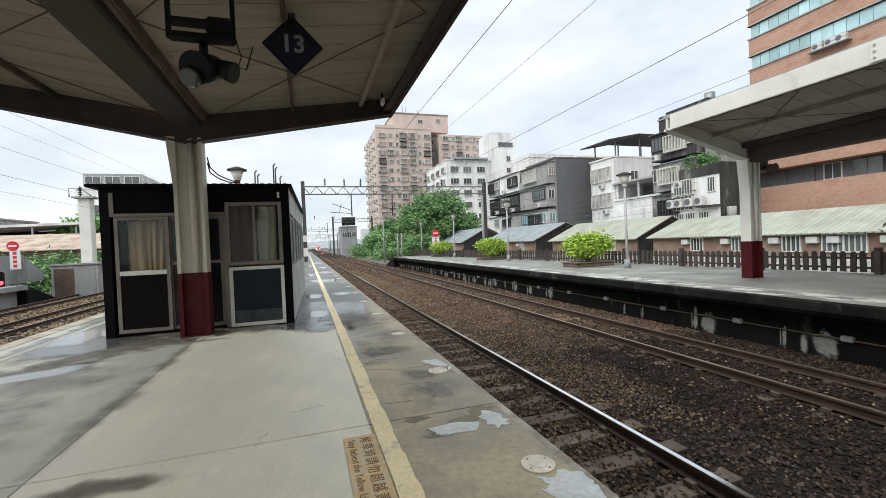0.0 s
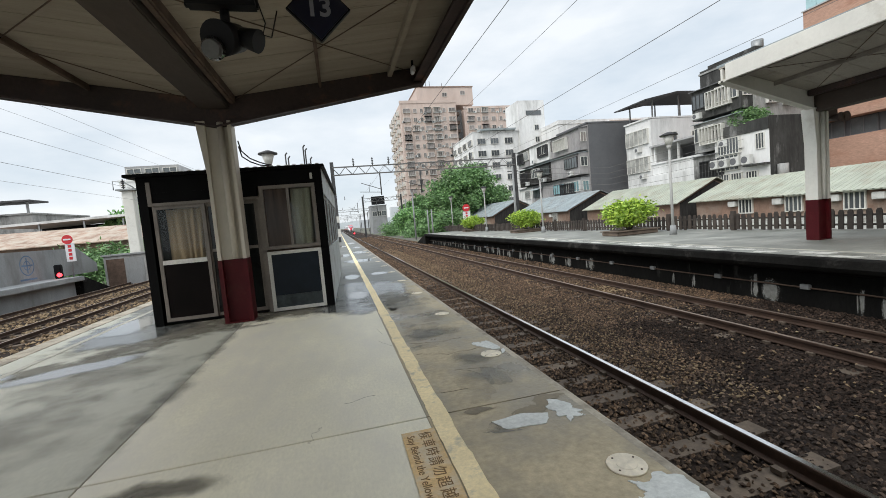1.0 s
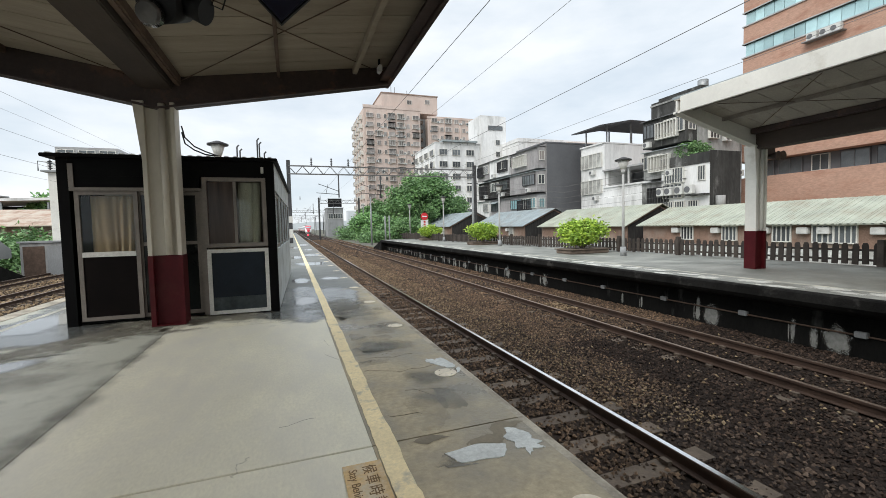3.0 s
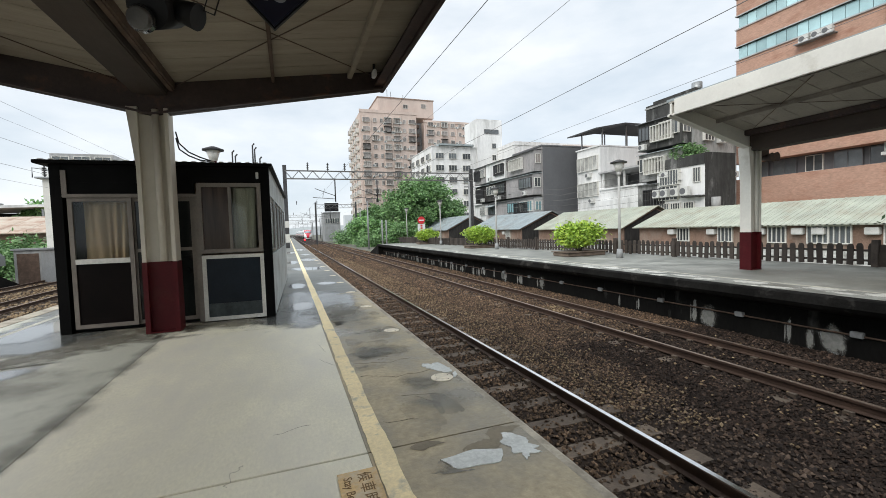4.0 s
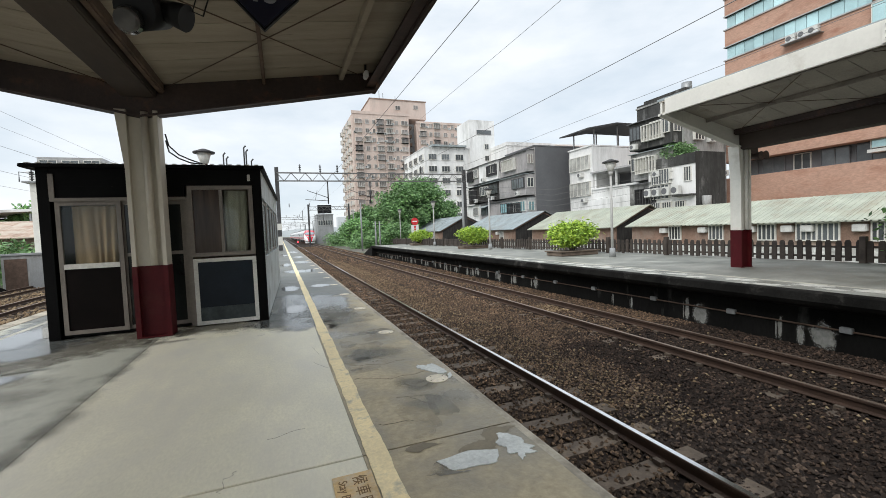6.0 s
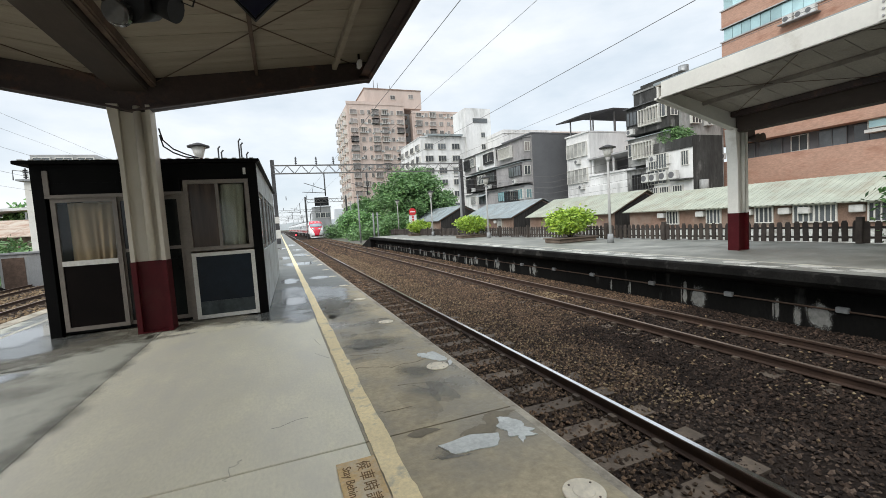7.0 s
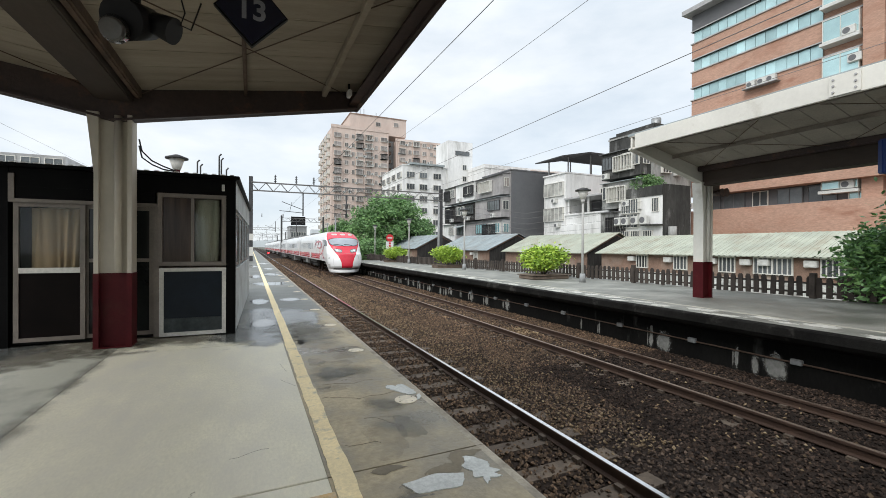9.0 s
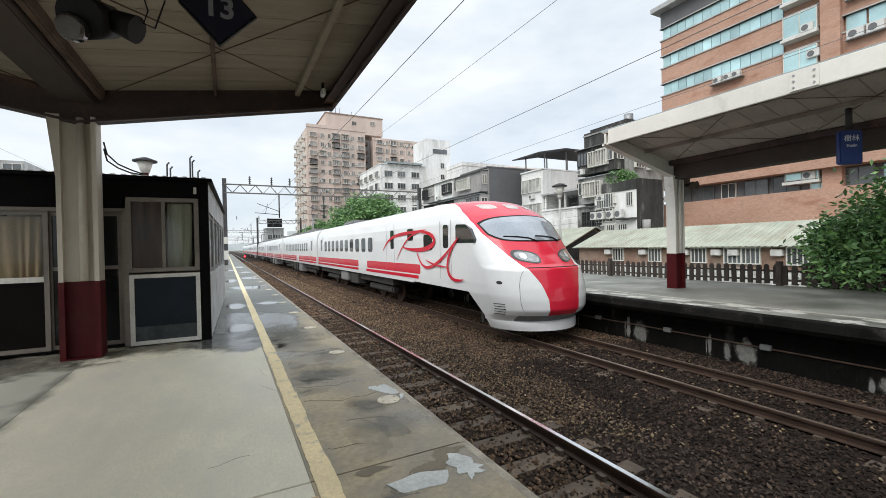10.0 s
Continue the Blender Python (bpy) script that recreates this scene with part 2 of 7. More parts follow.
M["soffit"] = mat("dusty_soffit_board", (0.33, 0.285, 0.225), 0.85, scale=1.6, amount=0.14, fine=22, grain=0.08, bump=0.1,
                  stretch=(0.55, 3.4, 1), stain=(0.07, 0.045, 0.03), stain_scale=2.4, stain_at=0.69, stain_soft=0.05, vary=0.06)
M["soffit2"] = mat("grey_soffit_board", (0.4, 0.37, 0.32), 0.8, scale=1.5, amount=0.12, stain=(0.2, 0.16, 0.12), stain_scale=2, stain_at=0.7)
# cream girder seen from below: under-roof shade is put into this brown
M["spine"] = mat("shade_brown_girder", (0.06, 0.045, 0.036), 0.75, scale=1.2, amount=0.25, fine=16, grain=0.12, bump=0.1,
                stretch=(1, 0.3, 1), stain=(0.05, 0.032, 0.024), stain_scale=1.6, stain_at=0.6)
M["purlin_grey"] = mat("grey_purlin", (0.33, 0.305, 0.27), 0.7, scale=3, amount=0.3, bump=0.1)
M["rust"] = mat("rusted_pipe", (0.105, 0.068, 0.048), 0.8, scale=4, amount=0.4, bump=0.3)
M["kiosk_dark"] = mat("blackish_green_panel", (0.0045, 0.0045, 0.0045), 0.55, scale=2, amount=0.4, bump=0.04, spec=0.06)
M["door_black"] = mat("brown_black_panel", (0.006, 0.004, 0.0035), 0.5, scale=2, amount=0.4, bump=0.03, spec=0.08)
# kick plate: a reflection low on the panel is put into its grey-green
M["kick"] = mat("reflection_grey_kick_plate", (0.05, 0.062, 0.064), 0.45, scale=3, amount=0.35, bump=0.05, stain=(0.02, 0.028, 0.03), stain_scale=4, stain_at=0.55, spec=0.3)
M["kiosk_side"] = mat("grey_kiosk_siding", (0.46, 0.49, 0.49), 0.5, scale=1.5, amount=0.15, stain=(0.15, 0.15, 0.14), stain_scale=2, stain_at=0.64)
M["navy"] = mat("navy_lacquered_panel", (0.008, 0.014, 0.022), 0.3, scale=2, amount=0.4, bump=0.03, spec=0.2)
M["alu"] = mat("weathered_aluminium", (0.2, 0.175, 0.15), 0.5, metal=0.35, scale=3, amount=0.2, bump=0.08)
M["white_frame"] = mat("off_white_frame", (0.66, 0.65, 0.6), 0.5, scale=3, amount=0.12, bump=0.05)
M["curtain"] = mat("brown_curtain", (0.36, 0.225, 0.13), 0.95, scale=3, amount=0.2, fine=60, bump=0.2, stretch=(3, 3, 0.4))
M["curtain2"] = mat("pale_curtain", (0.6, 0.49, 0.37), 0.95, scale=3, amount=0.2, fine=60, bump=0.2, stretch=(3, 3, 0.4))
M["glass"] = glass("window_glass")
M["black"] = mat("black_enamel", (0.009, 0.009, 0.01), 0.5, amount=0.3, bump=0.03, spec=0.2)
M["navy_sign"] = mat("navy_sign_enamel", (0.006, 0.008, 0.026), 0.35, amount=0.15, bump=0.02)
M["sign_blue"] = mat("blue_sign_enamel", (0.015, 0.04, 0.16), 0.35, amount=0.15, bump=0.02)
M["sign_white"] = mat("white_lettering", (0.72, 0.73, 0.74), 0.5, amount=0.05, bump=0)
M["sign_grey"] = mat("dusty_white_numerals", (0.26, 0.27, 0.31), 0.6, amount=0.2, bump=0)
M["steel"] = mat("galvanised_steel", (0.33, 0.34, 0.34), 0.5, metal=0.6, scale=2, amount=0.2, bump=0.08)
M["lamp_grey"] = mat("dusty_pale_paint", (0.46, 0.46, 0.44), 0.6, scale=3, amount=0.15, bump=0.05, stretch=(1, 1, 0.3), stain=(0.28, 0.27, 0.25), stain_scale=3, stain_at=0.58)
# opaque pane: the dimly lit curtain behind is put into this brown
M["brown_glass"] = mat("dim_curtain_glass", (0.055, 0.036, 0.024), 0.16, scale=3, amount=0.5, bump=0, spec=0.25, stretch=(4, 1, 0.3))
M["dark_glass"] = mat("unlit_door_glass", (0.012, 0.014, 0.013), 0.12, scale=2, amount=0.4, bump=0, spec=0.35)
M["dark_steel"] = mat("dark_mast_steel", (0.07, 0.07, 0.072), 0.6, metal=0.4, scale=2, amount=0.3, bump=0.1)
M["wire"] = mat("overhead_wire", (0.19, 0.185, 0.18), 0.6, metal=0.5, amount=0.1, bump=0)
M["fence"] = mat("dark_weathered_pickets", (0.06, 0.048, 0.04), 0.85, scale=3, amount=0.4, bump=0.3, vary=0.3)
# darker stones for the nearest stretch between the tracks
M["stones_dark"] = mat("darker_ballast_stones", (0.041, 0.031, 0.025), 0.95, spec=0.25, scale=1.2, amount=0.35, fine=60, grain=0.2, bump=0.2,
                   island=((0.25, 0.22, 0.22), (0.55, 0.5, 0.47), (0.85, 0.8, 0.75), (1.15, 1.0, 0.9), (2.4, 2.1, 1.9)))
M["stones_rust"] = mat("rust_dusted_ballast_stones", (0.112, 0.083, 0.06), 0.95, scale=1.2, amount=0.35, fine=60, grain=0.2, bump=0.2,
                   island=((0.25, 0.22, 0.2), (0.6, 0.5, 0.42), (0.9, 0.8, 0.7), (1.25, 1.05, 0.85), (2.2, 1.9, 1.6)))
M["stones"] = mat("ballast_stones", (0.066, 0.05, 0.039), 0.95, scale=1.2, amount=0.3, fine=60, grain=0.2, bump=0.2,
                   island=((0.25, 0.22, 0.22), (0.55, 0.47, 0.42), (0.85, 0.78, 0.72), (1.15, 0.95, 0.8), (2.6, 2.4, 2.2)))
M["litter"] = mat("dry_litter", (0.22, 0.165, 0.105), 0.95, amount=0.3, bump=0, island=((0.4, 0.35, 0.3), (1, 0.9, 0.8), (1.5, 1.5, 1.4)))
M["green_roof"] = mat("pale_green_sheet_roof", (0.38, 0.4, 0.325), 0.6, scale=0.8, amount=0.18, fine=12, grain=0.1, bump=0.1,
                      stain=(0.3, 0.27, 0.2), stain_scale=0.7, stain_at=0.6)
M["grey_roof"] = mat("blue_grey_sheet_roof", (0.3, 0.345, 0.355), 0.6, scale=0.8, amount=0.2, stain=(0.25, 0.24, 0.21), stain_scale=0.6, stain_at=0.62)
M["shed_brick"] = mat("weathered_shed_brick", (0.24, 0.155, 0.115), 0.9, scale=1.2, amount=0.25, fine=14, grain=0.2, bump=0.3,
                      stain=(0.34, 0.29, 0.24), stain_scale=0.5, stain_at=0.6)
# black for dark bays, and for gable ends with shade put into the colour
M["gable_dark"] = mat("shade_black_panel", (0.03, 0.028, 0.026), 0.9, scale=1.5, amount=0.5, fine=6, grain=0.3, bump=0.2, stretch=(3, 1, 0.3))
M["bay_brown"] = mat("brown_grey_bay_cladding", (0.33, 0.315, 0.31), 0.75, scale=0.6, amount=0.2, fine=5, grain=0.15, bump=0.1, stretch=(1, 1, 0.4), stain=(0.2, 0.2, 0.2), stain_scale=0.8, stain_at=0.62)
M["teal_pane"] = mat("teal_tinted_glass", (0.2, 0.33, 0.35), 0.15, scale=0.5, amount=0.4, bump=0, vary=0.4)
M["leaf"] = mat("green_leaves", (0.16, 0.29, 0.115), 0.6, scale=0.5, amount=0.4, fine=6, grain=0.2, bump=0, island=((0.6, 0.65, 0.6), (1, 1, 1), (1.5, 1.4, 1.25)))
M["leaf_bright"] = mat("bright_green_leaves", (0.34, 0.5, 0.07), 0.6, scale=3, amount=0.3, fine=12, grain=0.2, bump=0, island=((0.45, 0.55, 0.5), (1, 1, 1), (1.4, 1.25, 1)))
M["leaf_dark"] = mat("deep_green_leaves", (0.2, 0.37, 0.145), 0.5, scale=2, amount=0.4, fine=10, grain=0.2, bump=0, island=((0.45, 0.5, 0.5), (1, 1, 1), (1.6, 1.5, 1.2)))
M["bark"] = mat("bark", (0.12, 0.09, 0.065), 0.95, scale=4, amount=0.4, bump=0.5)
M["planter"] = mat("planter_timber", (0.17, 0.13, 0.1), 0.85, scale=3, amount=0.3, bump=0.2)
M["pink"] = mat("pink_tile_cladding", (0.57, 0.46, 0.4), 0.75, scale=0.08, amount=0.1, fine=1.2, grain=0.08, bump=0.05,
                stretch=(1, 1, 0.3), stain=(0.36, 0.25, 0.2), stain_scale=0.15, stain_at=0.66)
M["white_wall"] = mat("stained_white_render", (0.76, 0.76, 0.745), 0.8, scale=0.2, amount=0.12, fine=2, grain=0.08, bump=0.05,
                      stretch=(1, 1, 0.3), stain=(0.42, 0.42, 0.4), stain_scale=0.35, stain_at=0.62)
M["grey_wall"] = mat("grey_metal_cladding", (0.13, 0.132, 0.138), 0.6, scale=0.3, amount=0.12, fine=3, grain=0.06, bump=0.05)
M["grey_wall2"] = mat("mid_grey_facade", (0.42, 0.42, 0.42), 0.8, scale=0.3, amount=0.2, stretch=(1, 1, 0.4), stain=(0.25, 0.25, 0.25), stain_scale=0.5, stain_at=0.6)
M["old_wall"] = mat("mouldy_concrete", (0.4, 0.4, 0.385), 0.9, scale=0.5, amount=0.3, fine=3, grain=0.2, bump=0.1,
                    stretch=(1, 1, 0.35), stain=(0.06, 0.06, 0.056), stain_scale=0.5, stain_at=0.54, stain_soft=0.1)
M["mould_black"] = mat("black_moulded_render", (0.05, 0.05, 0.047), 0.95, scale=0.6, amount=0.5, fine=4, grain=0.3, bump=0.15,
                       stretch=(1, 1, 0.3), stain=(0.24, 0.24, 0.23), stain_scale=0.7, stain_at=0.6, stain_soft=0.06)
M["whitewash"] = mat("pebbled_whitewash", (0.55, 0.56, 0.53), 0.9, scale=1.2, amount=0.25, fine=9, grain=0.3, bump=0.4,
                     stain=(0.25, 0.23, 0.2), stain_scale=2.2, stain_at=0.58)
M["orange"] = mat("orange_brown_brick_tile", (0.46, 0.28, 0.205), 0.8, scale=0.15, amount=0.14, fine=3.2, grain=0.2, bump=0.1,
                  stretch=(1, 1, 3), stain=(0.3, 0.14, 0.09), stain_scale=0.3, stain_at=0.62)
M["band_glass"] = mat("blue_green_office_glass", (0.45, 0.64, 0.65), 0.1, metal=0.35, scale=0.3, amount=0.2, bump=0.0, vary=0.2)
M["pane_dark"] = mat("dark_far_glass", (0.1, 0.11, 0.115), 0.12, scale=0.5, amount=0.4, bump=0, vary=0.5)
M["pane_mid"] = mat("dull_far_glass", (0.24, 0.215, 0.2), 0.25, scale=0.5, amount=0.4, bump=0, vary=0.6)
M["pane_pale"] = mat("pale_curtained_glass", (0.42, 0.42, 0.39), 0.2, scale=0.9, amount=0.45, bump=0, vary=0.3)
M["ac_white"] = mat("off_white_plastic", (0.6, 0.6, 0.57), 0.5, amount=0.1, bump=0.03)
# far city and hills, paled by haze put into the base colours
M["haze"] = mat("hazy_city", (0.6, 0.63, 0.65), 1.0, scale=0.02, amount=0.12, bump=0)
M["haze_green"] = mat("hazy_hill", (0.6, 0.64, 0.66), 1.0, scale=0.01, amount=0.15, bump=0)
M["tile_roof"] = mat("faded_clay_roof_sheets", (0.4, 0.27, 0.2), 0.85, scale=0.6, amount=0.3, stain=(0.5, 0.44, 0.36), stain_scale=1.2, stain_at=0.52)
M["grey_conc"] = mat("pale_grey_concrete", (0.3, 0.31, 0.31), 0.85, scale=0.5, amount=0.2, stretch=(1, 1, 0.4), stain=(0.18, 0.18, 0.17), stain_scale=0.8, stain_at=0.6)
M["blue_mark"] = mat("faded_blue_paint", (0.13, 0.2, 0.3), 0.8, amount=0.3, bump=0.05)
M["train_white"] = mat("train_white_enamel", (0.8, 0.805, 0.8), 0.25, scale=0.6, amount=0.03, fine=8, grain=0.02, bump=0.0, coat=0.4)
M["train_red"] = mat("train_red_enamel", (0.66, 0.018, 0.045), 0.25, scale=0.8, amount=0.05, bump=0.0, coat=0.4)
M["seam_grey"] = mat("panel_gap_grey", (0.36, 0.37, 0.37), 0.6, amount=0.1, bump=0)
M["train_under"] = mat("underframe_grime", (0.035, 0.033, 0.03), 0.8, scale=2, amount=0.4, bump=0.2)
M["train_grey"] = mat("train_grey_box", (0.2, 0.2, 0.195), 0.7, scale=2, amount=0.3, bump=0.1)
M["train_glass"] = mat("train_tinted_glass", (0.02, 0.024, 0.026), 0.06, amount=0.3, bump=0, coat=0.5)
# windscreen: part of the sky's reflection is put into this grey-blue base
M["windshield"] = mat("train_windscreen", (0.3, 0.33, 0.36), 0.04, amount=0.15, bump=0, metal=0.35, coat=1.0)
M["lens_rim"] = mat("dark_lamp_surround", (0.05, 0.05, 0.05), 0.2, amount=0.2, bump=0, coat=0.6)
M["lens_bright"] = mat("polished_reflector", (0.85, 0.85, 0.82), 0.15, amount=0.1, metal=0.6, bump=0)
M["lens_pink"] = mat("dusty_lamp_glass", (0.55, 0.44, 0.4), 0.2, amount=0.3, bump=0, coat=0.8)
M["lens"] = mat("headlight_lens", (0.32, 0.32, 0.31), 0.12, scale=7, amount=0.5, metal=0.5, bump=0, coat=1.0)
M["red_light"] = glow("red_signal_light", (1.0, 0.03, 0.04), 6.0)
M["sign_red"] = mat("red_sign_paint", (0.6, 0.03, 0.04), 0.5, amount=0.1, bump=0.02)


# ---- building blocks ----
def box(bm, x0, x1, y0, y1, z0, z1, bevel=0.0):
    x0, x1, y0, y1, z0, z1 = min(x0, x1), max(x0, x1), min(y0, y1), max(y0, y1), min(z0, z1), max(z0, z1)
    v = [bm.verts.new(c) for c in ((x0, y0, z0), (x1, y0, z0), (x1, y1, z0), (x0, y1, z0), (x0, y0, z1), (x1, y0, z1), (x1, y1, z1), (x0, y1, z1))]
    fs = [bm.faces.new([v[i] for i in q]) for q in ((0, 3, 2, 1), (4, 5, 6, 7), (0, 1, 5, 4), (1, 2, 6, 5), (2, 3, 7, 6), (3, 0, 4, 7))]
    if bevel:
        bmesh.ops.bevel(bm, geom=list({e for f in fs for e in f.edges}), offset=bevel, segments=2, affect="EDGES")
    return bm


def tube(bm, a, b, r0, r1=None, sides=8, caps=True):
    """A round bar from a to b."""
    a, b = Vector(a), Vector(b)
    r1 = r0 if r1 is None else r1
    q = (b - a).to_track_quat("Z", "Y")
    rings = []
    for p, r in ((a, r0), (b, r1)):
        rings.append([bm.verts.new(p + q @ Vector((r * math.cos(k * math.tau / sides), r * math.sin(k * math.tau / sides), 0))) for k in range(sides)])
    for k in range(sides):
        f = bm.faces.new((rings[0][k], rings[0][(k + 1) % sides], rings[1][(k + 1) % sides], rings[1][k]))
        f.smooth = True
    if caps:
        bm.faces.new(rings[0][::-1])
        bm.faces.new(rings[1])
    return bm


def path_tube(bm, pts, r, sides=5):
    """A bent round bar in one connected piece."""
    P = [Vector(p) for p in pts]
    rings = []
    for k, p in enumerate(P):
        d = (P[min(k + 1, len(P) - 1)] - P[max(k - 1, 0)]).normalized()
        q = d.to_track_quat("Z", "Y")
        rings.append([bm.verts.new(p + q @ Vector((r * math.cos(j * math.tau / sides), r * math.sin(j * math.tau / sides), 0))) for j in range(sides)])
    for a, b in zip(rings, rings[1:]):
        for j in range(sides):
            f = bm.faces.new((a[j], a[(j + 1) % sides], b[(j + 1) % sides], b[j]))
            f.smooth = True
    bm.faces.new(rings[0][::-1])
    bm.faces.new(rings[-1])
    return bm


def prism(bm, outline, z0, z1, axis="z"):
    """An outline of (u, v) pushed from z0 to z1 along an axis."""
    def at(u, v, w):
        return {"z": (u, v, w), "y": (u, w, v), "x": (w, u, v)}[axis]
    lo = [bm.verts.new(at(u, v, z0)) for u, v in outline]
    hi = [bm.verts.new(at(u, v, z1)) for u, v in outline]
    n = len(outline)
    bm.faces.new(lo[::-1])
    bm.faces.new(hi)
    for i in range(n):
        bm.faces.new((lo[i], lo[(i + 1) % n], hi[(i + 1) % n], hi[i]))
    bmesh.ops.recalc_face_normals(bm, faces=bm.faces)
    return bm


def part(name, bm, material, parent=None, label=""):
    me = bpy.data.meshes.new(name)
    bm.to_mesh(me)
    bm.free()
    me.materials.append(material)
    ob = new(name, me)
    ob.parent = parent
    if label:
        ob["label"] = label
    return ob


def on_mesh(name, me, parent, m):
    """One more piece on a shared mesh."""
    ob = new(name, me)
    ob.parent = parent
    ob.matrix_basis = m
    return ob


def B(*a, **k):
    return box(bmesh.new(), *a, **k)


def thing(name, label, category, x=0, y=0, z=0, group="", kind="", turn=0):
    e = new(name)
    e.matrix_basis = pose(x, y, z, 0, 0, turn)
    e.empty_display_size = 0.2
    return tagged(e, label, category, group, kind)


def blob(bm, cx, cy, rx, ry, z, seed, sides=26, rough=0.35):
    """A thin irregular patch lying on the ground."""
    rnd = random.Random(seed)
    ph = [rnd.uniform(0, 6.28) for _ in range(4)]
    ring = []
    for k in range(sides):
        a = k * math.tau / sides
        r = 1 + rough * (0.5 * math.sin(2 * a + ph[0]) + 0.35 * math.sin(3 * a + ph[1]) + 0.25 * math.sin(5 * a + ph[2]) + 0.2 * math.sin(9 * a + ph[3]))
        ring.append(bm.verts.new((cx + rx * r * math.cos(a), cy + ry * r * math.sin(a), z)))
    bm.faces.new(ring)
    return bm


DISC = {}


def spot(name, label, x, y, rx, ry, key, turn=0.0, z=0.002, wall=None, parent=None, group="stains on the platform"):
    """A thin uneven stain lying on a floor, or on a wall at x = wall (then y, z is its middle)."""
    if key not in DISC:
        bm = bmesh.new()
        bm.faces.new([bm.verts.new((math.cos(a * math.pi / 16), math.sin(a * math.pi / 16), 0)) for a in range(32)])
        me = bpy.data.meshes.new("stain")
        bm.to_mesh(me)
        bm.free()
        me.materials.append(M[key])
        DISC[key] = me
    m = pose(x, y, z, 0, 0, turn) if wall is None else pose(wall, y, z, 90, 0, -90)
    m = m @ Matrix.Diagonal((rx, ry, 1, 1))
    if parent:
        return on_mesh(name, DISC[key], parent, m)
    o = new(name, DISC[key])
    o.matrix_basis = m
    return tagged(o, label, "stain", group=group)


def text_mesh(name, words, size, m, material, parent, depth=0.002, align="CENTER", gap=1.0, bold=0.0):
    cu = bpy.data.curves.new(name, "FONT")
    cu.body, cu.size, cu.extrude, cu.align_x, cu.align_y = words, size, depth, align, "CENTER"
    cu.space_character, cu.offset = gap, bold
    tmp = new(name + "_src", cu)
    me = bpy.data.meshes.new_from_object(tmp.evaluated_get(bpy.context.evaluated_depsgraph_get()))
    bpy.data.objects.remove(tmp)
    bpy.data.curves.remove(cu)
    me.materials.clear()
    me.materials.append(material)
    ob = new(name, me)
    ob.parent, ob.matrix_basis = parent, m
    return ob


# ---- ground and tracks ----
RAIL = -0.92
tagged(part("ground", B(-600, 700, -150, 1500, -1.6, -1.25), M["ground"]), "brown earth and scrub round the railway", "ground", kind="structure")
tagged(part("track_bed", B(1.6, 8.95, -40, 600, -1.24, -1.09), M["ballast_bed"]), "dark brown stone ballast bed between the platforms", "track bed", kind="structure")
tagged(part("track_bed", B(-14.6, -4.6, -40, 600, -1.24, -1.09), M["ballast_bed"]), "dark brown stone ballast bed beside the platform", "track bed", kind="structure")


def rail_mesh(y0, y1, steps=1):
    """A flat-bottomed rail with foot, web and head."""
    prof = [(-0.062, -0.14), (0.062, -0.14), (0.062, -0.128), (0.012, -0.112), (0.009, -0.045), (0.034, -0.036), (0.034, -0.008), (0.026, -0.002),
            (-0.026, -0.002), (-0.034, -0.008), (-0.034, -0.036), (-0.009, -0.045), (-0.012, -0.112), (-0.062, -0.128)]
    return prism(bmesh.new(), prof, y0, y1, "y")


def track(cx, shiny, group, y0=-30, y1=560):
    t = thing("railway_track", "straight narrow-gauge railway track on concrete sleepers in ballast", "track", cx, 0, RAIL, group=group)
    for sx in (-0.5665, 0.5665):
        r = part("rail", rail_mesh(y0, y1), M["rail"], t, "rusty steel rail")
        r.location.x = sx
        h = part("rail_head", B(-0.027, 0.027, y0, y1, -0.006, 0.0), M["railtop"] if shiny else M["railtop2"], r, "worn shiny running surface")
    return t


tracks = {c: track(c, s, "railway tracks") for c, s in ((2.915, True), (7.02, False), (-5.95, False), (-9.6, False), (-12.8, False))}


def sleeper_bm():
    bm = bmesh.new()
    prism(bm, [(-1.0, -0.2), (1.0, -0.2), (1.0, -0.14), (0.3, -0.165), (-0.3, -0.165), (-1.0, -0.14)], -0.115, 0.115, "y")
    for sx in (-0.5665, 0.5665):
        for k in (-0.1, 0.1):
            box(bm, sx + k - 0.03, sx + k + 0.03, -0.05, 0.05, -0.15, -0.105)
    return bm


slp_bm = sleeper_bm()
SLEEPER = bpy.data.meshes.new("sleeper")
slp_bm.to_mesh(SLEEPER)
slp_bm.free()
SLEEPER.materials.append(M["sleeper"])
for c, n in ((2.915, 95), (7.02, 75), (-9.6, 60), (-12.8, 40)):
    rnd = random.Random(int(c * 10))
    for k in range(n):
        on_mesh("sleeper", SLEEPER, tracks[c], pose(rnd.uniform(-0.02, 0.02), (-3.1 if c > 0 else 8) + 0.62 * k, rnd.uniform(-0.004, 0.012) - (0.03 if c > 5 else 0), 0, 0, rnd.uniform(-0.8, 0.8)))


